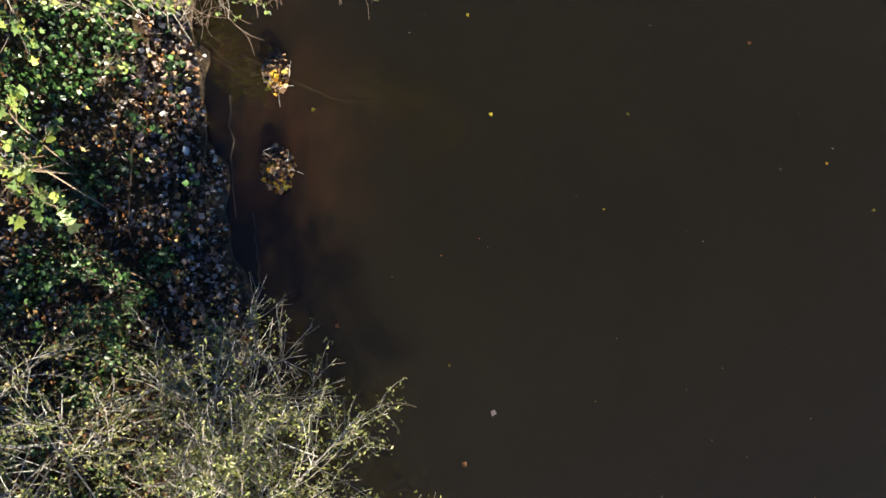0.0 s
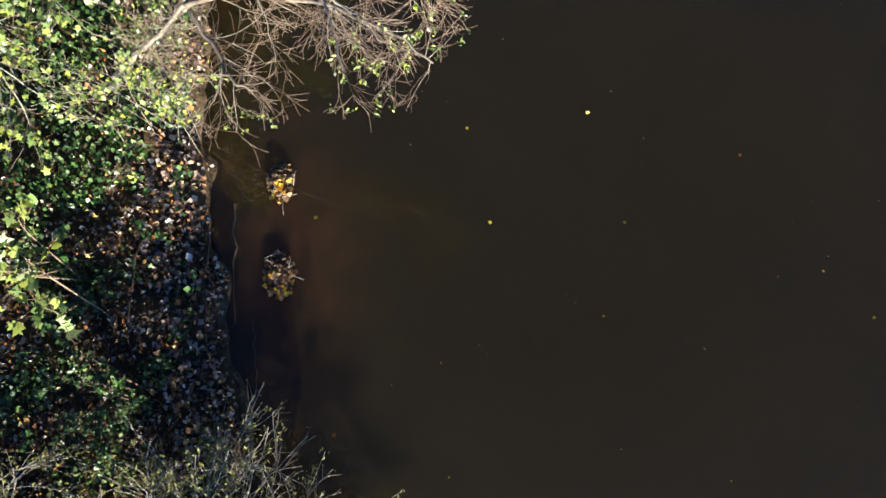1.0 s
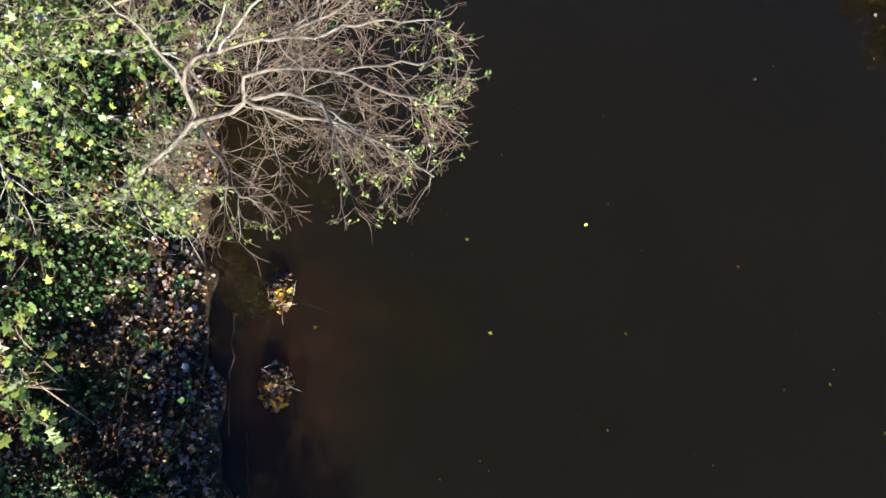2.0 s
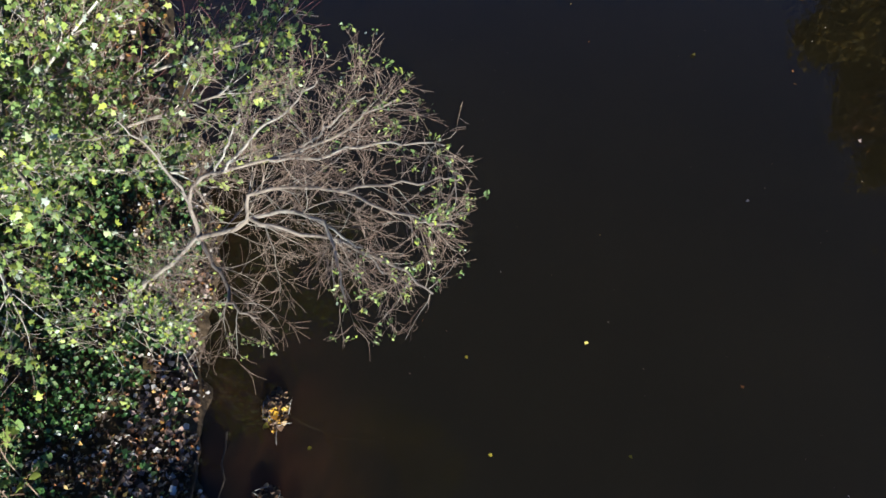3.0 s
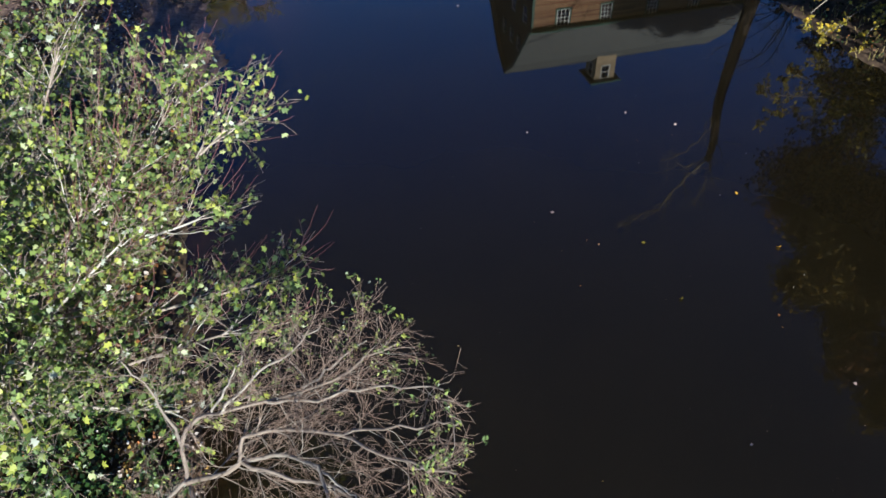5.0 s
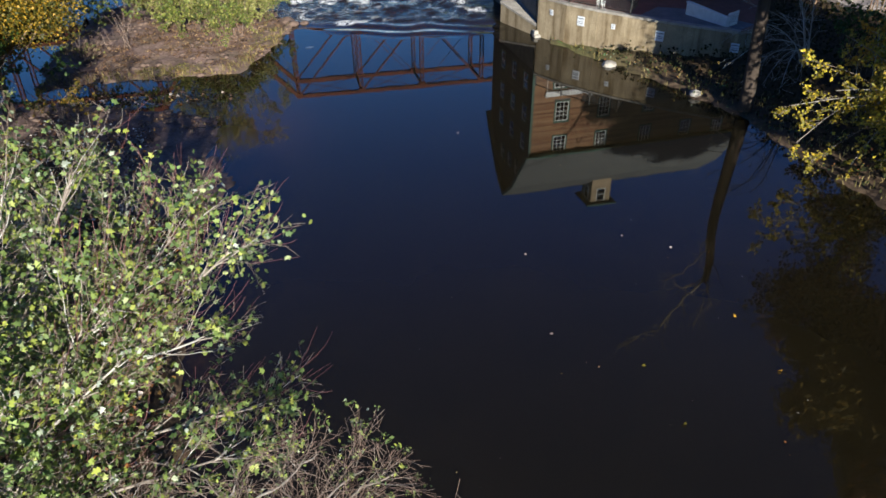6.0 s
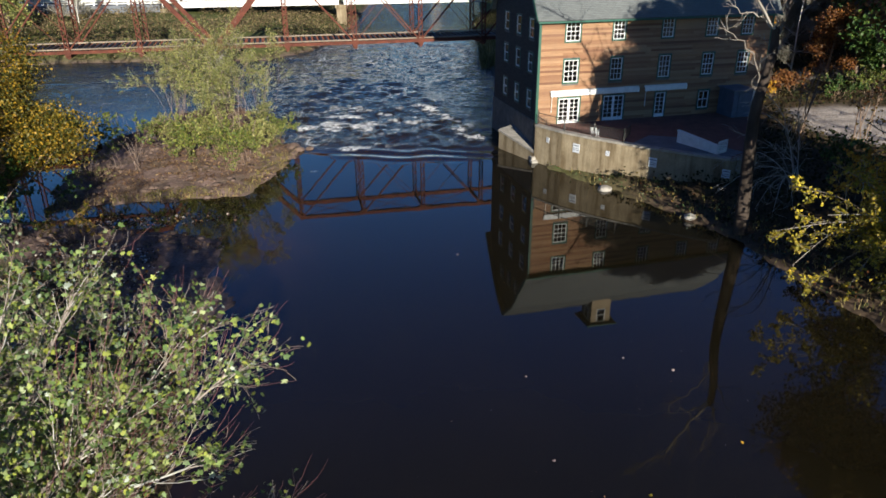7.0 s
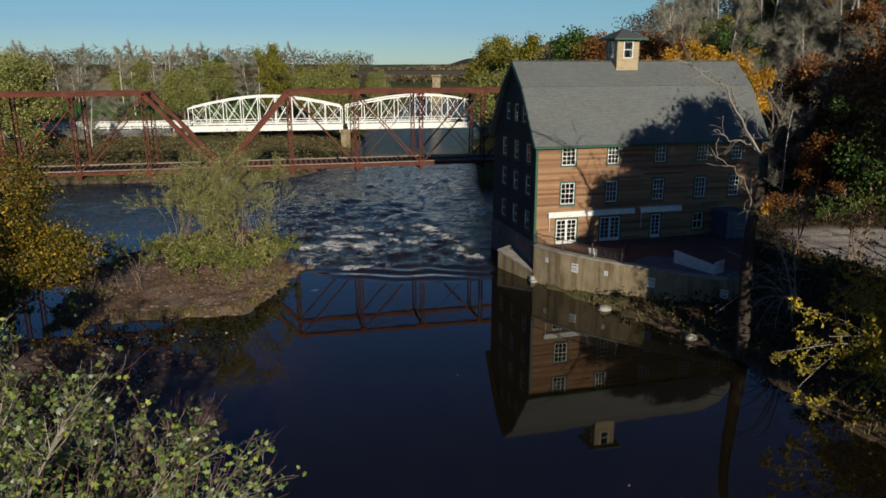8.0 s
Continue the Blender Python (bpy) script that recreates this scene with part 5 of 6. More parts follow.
def maple_on_bank():
    rng = np.random.RandomState(5)
    base = (-11.6, 10.2, gz(-11.6, 10.2) - 0.1)
    limbs = [(curve([base, (-11.4, 10.3, 1.9), (-11.2, 10.5, 2.9)]), 0.15)]
    ends = [(-6.4, 7.6, 10.0), (-5.8, 5.6, 8.6), (-3.8, 10.6, 10.6), (-4.2, 9.4, 9.6), (-3.6, 7.9, 8.4), (-8.8, 12.8, 11.6), (-6.8, 13.6, 10.0), (-10.5, 15.5, 11.0), (-11.5, 10.5, 11.2), (-9.5, 6.3, 9.6), (-12.5, 7.5, 9.0), (-7.4, 10.6, 11.8), (-11.5, 13.8, 10.5), (-5.2, 12.2, 9.6), (-6.8, 4.8, 7.4), (-9.4, 16.6, 8.6), (-13.2, 17.2, 9.0), (-3.2, 8.6, 8.8), (-4.4, 6.9, 7.6), (-5.2, 8.6, 9.8), (-7.6, 8.4, 10.6), (-8.4, 6.6, 8.6), (-5.0, 10.6, 10.6), (-7.0, 12.2, 11.4), (-4.7, 11.4, 10.8), (-5.4, 9.6, 10.4), (-8.0, 6.3, 9.2), (-9.6, 7.2, 9.6), (-7.0, 6.4, 8.6), (-10.6, 6.0, 9.0), (-7.4, 5.5, 8.0), (-9.0, 5.0, 8.0), (-10.8, 8.6, 10.0), (-6.2, 6.4, 8.4)]
    for e in ends:
        k = 1.42 if e[0] > -5.6 and e[1] > 8 else 1.35
        e = np.array(e) * k + np.array([0, 0, 17.4 * (1 - k)])
        s = np.array((-11.3, 10.4, rng.uniform(1.6, 2.9)))
        m = (s + e) / 2 + np.array([0, 0, 0.6]) + rng.normal(0, 0.3, 3)
        limbs.append((curve([s, m, e], 12), 0.062))
    orders = [(2.5, (1.2, 2.6), 0.38, 0.40, 0.05, 0.10, 0.25), (3.4, (0.6, 1.4), 0.42, 0.42, 0.03, 0.11, 0.15), (2.2, (0.35, 0.8), 0.55, 0.45, 0.0, 0.12, 0.3)]
    lv = skeleton(rng, limbs[1:], orders)
    lv[0] = limbs
    c = along(rng, lines_of(lv, 2), 4.4, 0.12, 0.1)
    # long bare red shoots at the outer edge
    outer = [q for q in lv[1] + lv[2] if q[0][-1][0] > -8.6 and q[0][-1][1] > 10.2]
    v, f = [], []
    for line, _ in outer[::2]:
        d = line[-1] - line[-2]
        d = d / np.linalg.norm(d) + np.array([0.35, 0.25, 0.35])
        shoot = stem(rng, line[-2], d, rng.uniform(0.5, 1.3), 7, 0.08, 0.05)
        tube(v, f, shoot, np.linspace(0.009, 0.005, len(shoot)), 3)
    ob = tree("maple_tree", "young maple with pale limbs and sparse lime-green leaves on river bank", "tree", lv, BARK_PALE, BARK_MAPLE, lobed_leaves(rng, c, 0.165, 0.1), LEAF_LIME, min_r=0.006)
    tagged(np_part("branching", np.concatenate(v), f, BARK_WINE, ob, "bare wine-red shoots"), kind="stuff")
    return ob


def bank_shrub(cx, cy, rad, top, seed, leaf_mat, per, wood, twig, label, size=0.11, count=16, name="shrub", group="", limb_r=0.022, lean=(0, 0), wide=0.42, lobed=False, low=0.3):
    """A many-stemmed shrub: stems fan out from the ground."""
    rng = np.random.RandomState(seed)
    limbs = []
    for _ in range(count):
        a, r = rng.uniform(0, math.tau), rad * math.sqrt(rng.uniform(0.05, 1))
        bx, by = cx + rng.normal(0, rad * 0.18), cy + rng.normal(0, rad * 0.18)
        e = np.array((cx + lean[0] + r * math.cos(a), cy + lean[1] + r * math.sin(a), gz(cx, cy) + top * rng.uniform(0.62, 1.0) * (1 - 0.35 * (r / rad) ** 2)))
        s = np.array((bx, by, max(gz(bx, by), -0.2) - 0.1))
        limbs.append((curve([s, s * 0.5 + e * 0.5 + np.array([0, 0, 0.22 * top]) + rng.normal(0, 0.12 * rad, 3), e], 10), limb_r * rng.uniform(0.6, 1.2)))
    f = rad / 2.5
    orders = [(2.0 / f, (0.7 * f, 1.6 * f), 0.5, 0.4, 0.04, 0.12, 0.3), (3.0 / f, (0.3 * f, 0.8 * f), 0.5, 0.5, 0.03, 0.12, 0.2)]
    lv = skeleton(rng, limbs, orders)
    c = along(rng, lines_of(lv, 1 if low > 0.1 else 0), per, 0.06 * f, low)
    leaves = None if not len(c) else lobed_leaves(rng, c, size, 0.35) if lobed else leaf_cloud(rng, c, size, 0.0, wide)
    return tree(name, label, "shrub" if name == "shrub" else "tree", lv, wood, twig, leaves, leaf_mat, group=group, min_r=0.005 * max(1, f * 0.8))


leaning_willow()
maple_on_bank()
bank_shrub(-5.0, -5.1, 3.8, 2.3, 21, LEAF_OLIVE, 11.0, BARK_PALE, BARK_GREY, "twiggy olive shrub spreading over the water's edge", 0.11, 56, wide=0.2)
bank_shrub(-5.2, -2.5, 2.4, 1.9, 23, LEAF_OLIVE, 4.0, BARK_PALE, BARK_GREY, "grey twiggy brush with few leaves at the water's edge", 0.09, 34, wide=0.2, limb_r=0.016)
bank_shrub(-9.6, -3.6, 2.8, 2.2, 22, LEAF_OLIVE, 9.0, BARK_PALE, BARK_GREY, "dull green brush on the near bank", 0.10, 40, wide=0.2)
bank_shrub(-10.0, -6.6, 2.6, 2.2, 24, LEAF_OLIVE, 10.0, BARK_PALE, BARK_GREY, "dull green brush on the near bank", 0.10, 36, wide=0.2)


def big_tree(name, label, at, height, spread, seed, leaf_mat, leaf_n, leaf_size, wood, trunk_r, clear=0.3, group="", cat="tree", sides=3, twigs=1.0, min_r=0.012, wide=0.42):
    rng = np.random.RandomState(seed)
    x, y, z = at
    limbs = [(stem(rng, (0, 0, -0.4), (rng.normal(0, 0.05), rng.normal(0, 0.05), 1), height * 0.9, 9, 0.05, 0.03), trunk_r)]
    trunk = limbs[0][0]
    for i in range(17):
        f = rng.uniform(clear, 0.97)
        p = trunk[min(int(f * 9), 8)] + (trunk[min(int(f * 9) + 1, 9)] - trunk[min(int(f * 9), 8)]) * (f * 9 - int(f * 9))
        a = rng.uniform(0, math.tau)
        ln = spread * (1.15 - 0.75 * ((f - clear) / (1 - clear)) ** 1.6) * rng.uniform(0.7, 1.1)
        d = (math.cos(a), math.sin(a), rng.uniform(0.25, 0.8))
        limbs.append((stem(rng, p, d, ln, 6, 0.14, 0.08), trunk_r * 0.36 * (1.1 - 0.7 * f)))
    orders = [(1.1 * twigs, (spread * 0.22, spread * 0.5), 0.5, 0.5, 0.05, 0.13, 0.25), (1.5 * twigs, (spread * 0.1, spread * 0.24), 0.5, 0.5, 0.03, 0.12, 0.2)]
    lv = skeleton(rng, limbs[1:], orders)
    lv[0] = limbs
    leaves = None
    if leaf_n:
        ends = np.array([ln[-1] for ln in lines_of(lv, 1)] + [ln[len(ln) // 2] for ln in lines_of(lv, 1)])
        c = ends[rng.randint(0, len(ends), leaf_n)] + rng.normal(0, spread * 0.11, (leaf_n, 3))
        leaves = leaf_cloud(rng, c, leaf_size, 0.0, wide) if wide else twig_haze(rng, lines_of(lv, 1), leaf_n, leaf_size, 0.028)
    return tree(name, label, cat, lv, wood, wood, leaves, leaf_mat, (x, y, z), group, sides, min_r=min_r, coarse=min_r > 0.025)


def twig_haze(rng, lines, n, length, width):
    """Fine bare twigs as thin three-cornered slivers fanning up and out from the branches."""
    pick = rng.randint(0, len(lines), n)
    start = np.array([lines[k][rng.randint(len(lines[k]) // 3, len(lines[k]))] for k in pick])
    out = start.copy()
    out[:, 2] = 0
    out /= np.linalg.norm(out, axis=1)[:, None] + 0.5
    way = out * 0.6 + np.array([0, 0, 0.8]) + rng.normal(0, 0.45, (n, 3))
    way /= np.linalg.norm(way, axis=1)[:, None]
    side = np.cross(way, rng.normal(0, 1, (n, 3)))
    side *= width / (np.linalg.norm(side, axis=1)[:, None] + 1e-9)
    tip = start + way * (length * rng.uniform(0.5, 1.3, n))[:, None]
    v = np.stack([start - side, start + side, tip], 1).reshape(-1, 3)
    return v, [np.arange(n * 3).reshape(-1, 3)]


def set_tree(proto, x, y, scale, turn, sink=0.0):
    m = pose(x, y, gz(x, y) - sink, 0, 0, turn)
    o = copy_thing(proto, m)
    o.scale = (scale, scale, scale * 1.0)
    return o



# ---- trees on the shaded bank beside the mill ----


def bare_sycamore():
    rng = np.random.RandomState(33)
    limbs = [
        (curve([(18.7, 42.0, 0.3), (18.5, 42.0, 4.0), (18.35, 42.0, 8.0), (18.75, 42.0, 11.2), (18.7, 42.0, 12.8)]), 0.24),
        (curve([(18.7, 42, 12.6), (17.6, 41.8, 14.0), (16.6, 41.6, 15.5), (15.8, 41.4, 16.6), (14.4, 41.2, 17.3), (13.0, 41.0, 18.1)]), 0.075),
        (curve([(16.6, 41.6, 15.5), (16.5, 41.9, 16.8), (16.6, 42.1, 18.2)]), 0.042),
        (curve([(15.6, 41.4, 16.8), (14.9, 41.2, 17.3), (13.4, 41.0, 17.9)]), 0.032),
        (curve([(18.7, 42, 12.7), (17.8, 42.3, 13.3), (16.9, 42.5, 13.6), (16.0, 42.6, 14.1)]), 0.045),
        (curve([(18.72, 42, 12.0), (19.0, 41.7, 13.6), (18.6, 41.5, 15.4), (18.4, 41.4, 16.4)]), 0.045),
        (curve([(18.5, 42, 10.6), (19.5, 42.4, 12.0), (20.2, 42.6, 13.6)]), 0.045),
        (curve([(18.4, 42, 8.0), (18.0, 42.0, 10.2), (17.0, 42.0, 11.8), (15.9, 42.0, 12.7)]), 0.055),
        (curve([(18.7, 42, 12.7), (19.3, 42.2, 13.8), (19.6, 42.4, 15.2), (19.4, 42.4, 16.2)]), 0.042),
    ]
    limbs = [limbs[0]] + [(ln + np.concatenate([[[0, 0, 0]], rng.normal(0, 0.09, (len(ln) - 1, 3))]), r) for ln, r in limbs[1:]]
    orders = [(1.6, (0.6, 1.9), 0.5, 0.6, 0.08, 0.24, 0.2), (2.6, (0.3, 0.9), 0.5, 0.6, 0.04, 0.22, 0.25)]
    lv = skeleton(rng, limbs[1:], orders)
    lv[0] = limbs[1:]
    ob = tree("sycamore_tree", "bare pale-limbed sycamore with trunk darkened for shade beside the mill", "tree", lv, BARK_GREY, BARK_GREY, None, None, min_r=0.011)
    v, f = [], []
    # lower trunk gets near-black bark, its shade put into the colour
    tube(v, f, limbs[0][0], np.linspace(0.44, 0.20, len(limbs[0][0])), 12)
    np_part("lower_trunk", np.concatenate(v), f, BARK_SHADE, ob, "dark brown flaking bark, darkened further for the shade", True)
    return ob


bare_sycamore()


def at_ground(x, y):
    return (x, y, gz(x, y))


oak = big_tree("oak_tree", "tall oak holding rust-brown autumn leaves on shaded bank", at_ground(30.0, 44.5), 18.0, 5.2, 41, LEAF_RUST, 10000, 0.27, BARK_BROWN, 0.36, 0.62, "bank oaks")
for x, y, s, r in ((33.5, 25.0, 1.2, 300), (36.5, 12.0, 1.15, 200)):
    set_tree(oak, x, y, s, r)
hickory = big_tree("hickory_tree", "tall tree with olive-brown fading leaves on the shaded bank", at_ground(25.6, 33.5), 21.4, 4.7, 43, LEAF_FADING, 30000, 0.29, BARK_BROWN, 0.3, 0.40, "bank hickories")
for x, y, s, r in ((30.8, 35.4, 1.02, 130), (31.0, 26.4, 0.98, 250), (27.7, 23.4, 0.9, 75), (35.6, 36.0, 0.98, 330), (33.5, 20.5, 1.05, 40), (34.5, 12.0, 1.0, 190)):
    set_tree(hickory, x, y, s, r)

# unseen trees added along the bank behind, to block low sky towards the sun
for x, y, s, r in ((46.0, -4.0, 1.0, 220), (48.0, -16.0, 1.1, 250), (54.0, -28.0, 1.15, 200)):
    set_tree(hickory, x, y, s, r)
big_tree("ash_tree", "thin grey-branched tree with a few golden leaves", at_ground(27.8, 41.6), 12.5, 3.8, 47, LEAF_GOLD, 1300, 0.2, BARK_GREY, 0.2, 0.25, twigs=1.3, min_r=0.008)

# a low tree added only to throw shade on the bank
LOW_SHADE = ((30.6, 21.0, 0.7, 20),)

# leafy trees and bushes round the pool
yellow = big_tree("poplar_tree", "broad tree with yellowing green leaves at the channel's edge", at_ground(-26.6, 41.8), 13.0, 5.2, 51, LEAF_YELLOWGREEN, 30000, 0.16, BARK_BROWN, 0.24, 0.04, "yellowing trees")
set_tree(yellow, -33.0, 42.5, 1.0, 140)
set_tree(yellow, -40.0, 46.0, 1.0, 300)
set_tree(yellow, -45.0, 40.0, 1.0, 60)
set_tree(yellow, -30.0, 36.0, 0.8, 250)
set_tree(yellow, -28.4, 44.6, 0.8, 200)
# two unseen trees, added to shade the yellowing trees' lower half
set_tree(yellow, -21.8, 22.0, 1.0, 20)
set_tree(yellow, -26.5, 20.0, 1.1, 110)

for k, (x, y, r, h, n, per) in enumerate(((-17.0, 57.8, 3.4, 8.4, 10, 7.5), (-19.8, 61.0, 4.0, 9.6, 10, 6.0), (-23.4, 62.5, 3.8, 9.0, 10, 5.0), (-17.4, 66.0, 3.6, 8.4, 9, 5.0), (-21.0, 71.0, 3.8, 9.0, 9, 4.5), (-26.0, 71.0, 3.6, 8.5, 9, 4.0))):
    bank_shrub(x, y, r, h * 1.18, 60 + k, LEAF_OLIVE, per * 2.6, BARK_TWIG, BARK_GREY, "tall thin-leaved willow clump on the gravel island", 0.13, n, "willow_clump", "island willows", 0.022, wide=0.28)
# two dark bushes added where deep shade lies below the yellowing trees
bank_shrub(-26.4, 41.6, 3.2, 5.5, 58, LEAF_GREEN, 9.0, BARK_SHADE, BARK_SHADE, "dark bushes standing for deep shade beneath the yellowing trees", 0.2, 13, "shrub")
bank_shrub(-31.5, 42.6, 3.4, 6.0, 59, LEAF_GREEN, 9.0, BARK_SHADE, BARK_SHADE, "dark bushes standing for deep shade at the channel's edge", 0.2, 13, "shrub")
bank_shrub(-22.8, 41.0, 1.8, 2.4, 57, LEAF_YELLOWGREEN, 6.0, BARK_BROWN, BARK_BROWN, "low yellow-green bush on the muddy shore", 0.16, 10, "shrub")
for k, (x, y, r, h) in enumerate(((-17.0, 55.4, 2.0, 4.4), (-15.6, 59.0, 1.7, 3.6), (-20.6, 56.8, 1.8, 3.6), (-18.6, 58.4, 2.0, 4.4), (-14.9, 62.6, 1.7, 3.4), (-22.6, 59.6, 1.9, 3.6))):
    bank_shrub(x, y, r, h, 70 + k, LEAF_OLIVE if k % 2 else LEAF_BUSH, 8.0, BARK_BROWN, BARK_BROWN, "leafy green bush among the island willows", 0.16, 18, "shrub", "island bushes", 0.012, low=0.05)
bank_shrub(-24.6, 55.0, 2.4, 5.4, 75, LEAF_BUSH, 2.6, BARK_TWIG, BARK_TWIG, "thin shrub with bright yellow-green leaves on island", 0.24, 9, "shrub")
bank_shrub(-27.2, 53.0, 2.0, 4.6, 76, LEAF_OLIVE, 0.6, BARK_TWIG, BARK_TWIG, "bare brown brush at the island's end", 0.2, 12, "shrub")
bank_shrub(-26.0, 51.0, 1.6, 1.6, 77, LEAF_OLIVE, 0.8, BARK_BROWN, BARK_BROWN, "low dead brush on the muddy island edge", 0.16, 14, "shrub")

def arching_shrub(base, ends, rise, seed, leaf_mat, per, wood, twig, label, size, limb_r, orders):
    """A shrub whose limbs all arch out from one base towards given ends."""
    rng = np.random.RandomState(seed)
    limbs = []
    for e in ends:
        s = np.array(base, float) + rng.normal(0, 0.25, 3) * np.array([1, 1, 0])
        e = np.array(e, float)
        mid = s * 0.5 + e * 0.5 + np.array([0, 0, rise]) + rng.normal(0, 0.3, 3)
        limbs.append((curve([s, s * 0.75 + mid * 0.25 + np.array([0, 0, rise * 0.5]), mid, e], 12), limb_r * rng.uniform(0.7, 1.2)))
    lv = skeleton(rng, limbs, orders)
    c = along(rng, lines_of(lv, 1), per, 0.08, 0.3)
    return tree("shrub", label, "shrub", lv, wood, twig, leaf_cloud(rng, c, size) if len(c) else None, leaf_mat, min_r=0.009)


# shaded bank: pale bare brush, yellow bushes, reeds
arching_shrub((23.6, 46.0, 1.6), [(17.8, 44.6, 2.0), (18.2, 45.2, 4.0), (18.6, 45.4, 6.0), (19.6, 46.0, 7.4), (20.2, 43.8, 1.2), (21.0, 43.0, 0.9), (21.8, 45.0, 7.2), (19.0, 44.2, 1.2), (22.2, 43.4, 2.2), (20.2, 47.0, 8.6)], 1.6, 80, LEAF_OLIVE, 0.0, BARK_PALE, BARK_PALE,
               "bare pale-twigged brush hanging over shaded bank", 0.1, 0.045, [(1.6, (0.8, 2.2), 0.40, 0.5, -0.04, 0.16, 0.3), (2.0, (0.3, 1.0), 0.5, 0.5, -0.03, 0.16, 0.25)])
arching_shrub((24.6, 35.6, 1.4), [(17.9, 35.0, 3.4), (18.4, 34.4, 1.6), (19.4, 34.0, 0.9), (19.0, 36.0, 5.4), (20.4, 36.4, 6.6), (21.0, 33.4, 0.8), (22.0, 35.0, 5.4), (21.8, 33.2, 2.6), (20.0, 35.0, 4.2), (23.0, 36.0, 7.0), (22.6, 32.6, 1.2)], 1.3, 82, LEAF_YELLOW, 15.0, BARK_GREY, BARK_GREY,
               "open bush with small yellow leaves beside the pool", 0.17, 0.04, [(2.4, (0.7, 1.8), 0.40, 0.6, -0.02, 0.16, 0.25), (2.6, (0.3, 0.9), 0.5, 0.55, -0.02, 0.16, 0.2)])
bank_shrub(24.0, 37.6, 2.2, 6.0, 83, LEAF_GOLD, 7.0, BARK_PALE, BARK_BROWN, "golden-leaved bush catching the sun", 0.2, 12, "shrub")
bank_shrub(24.0, 32.0, 2.6, 4.6, 84, LEAF_YELLOW, 5.0, BARK_BROWN, BARK_BROWN, "yellow-brown brush by the water", 0.16, 12, "shrub")
bank_shrub(25.6, 44.0, 2.8, 4.0, 85, LEAF_GREEN, 4.0, BARK_BROWN, BARK_BROWN, "dark undergrowth in deep shade", 0.22, 12, "shrub")
for k, (x, y, r, h, mat) in enumerate(((38.0, 69.5, 2.0, 2.2, LEAF_GREEN), (41.5, 70.5, 2.2, 2.2, LEAF_BUSH), (45.0, 71.0, 2.2, 2.2, LEAF_BUSH), (49.0, 71.5, 2.2, 2.5, LEAF_GREEN), (32.5, 71.5, 2.0, 2.6, LEAF_RUST), (29.8, 69.5, 1.8, 2.4, LEAF_GOLD), (35.0, 72.5, 2.0, 2.4, LEAF_RUST))):
    bank_shrub(x, y, r, h, 90 + k, mat, 9.0, BARK_BROWN, BARK_BROWN, "rounded garden bush along the gravel lot", 0.2, 12, "shrub", "hedge bushes")
for k, (x, y, h) in enumerate(((29.5, 58.5, 6.5), (32.5, 55.0, 5.5), (36.5, 52.0, 6.0), (41.0, 51.0, 5.0))):
    bank_shrub(x, y, 1.6, h, 100 + k, LEAF_RUST, 0.8 if k % 2 else 0.0, BARK_BROWN, BARK_BROWN, "slender bare sapling at the edge of gravel lot", 0.2, 5, "sapling", "lot saplings", 0.06)

# ---- trees behind: prototypes, then copies ----
bare_far = big_tree("bare_tree", "leafless grey-brown woodland tree", at_ground(-52, 262), 21.0, 7.0, 111, LEAF_BARE, 7000, 1.7, BARK_PALE, 0.22, 0.08, "far bare trees", min_r=0.03, twigs=0.55, wide=0)
green_far = big_tree("green_tree", "rounded dark green woodland tree", at_ground(25.0, 142), 20.0, 7.0, 112, LEAF_GREEN, 14000, 0.42, BARK_BROWN, 0.35, 0.12, "far green trees", min_r=0.04, twigs=0.5)
olive_far = big_tree("olive_tree", "tall willow with light olive-green leaves", at_ground(-70, 121), 14.0, 7.6, 113, LEAF_OLIVE, 17000, 0.36, BARK_BROWN, 0.35, 0.1, "far willows", min_r=0.04, twigs=0.5)
gold_far = big_tree("golden_tree", "maple in full golden autumn leaf", at_ground(30.6, 77), 16.6, 3.8, 114, LEAF_GOLD, 20000, 0.21, BARK_BROWN, 0.3, 0.1, "golden maples", min_r=0.04, twigs=0.5)
rust_far = big_tree("rust_tree", "woodland tree with rust-brown autumn leaves", at_ground(47, 84), 17.0, 6.0, 115, LEAF_RUST, 9000, 0.36, BARK_BROWN, 0.32, 0.15, "rust-coloured trees", min_r=0.04, twigs=0.5)
gy_far = big_tree("turning_tree", "tree turning from green to yellow", at_ground(-46, 204), 17.5, 7.0, 116, LEAF_TURNING, 17000, 0.38, BARK_BROWN, 0.35, 0.1, "turning trees", min_r=0.04, twigs=0.5)


for x, y, s, r in LOW_SHADE:
    set_tree(green_far if x > 29 else rust_far, x, y, s, r)


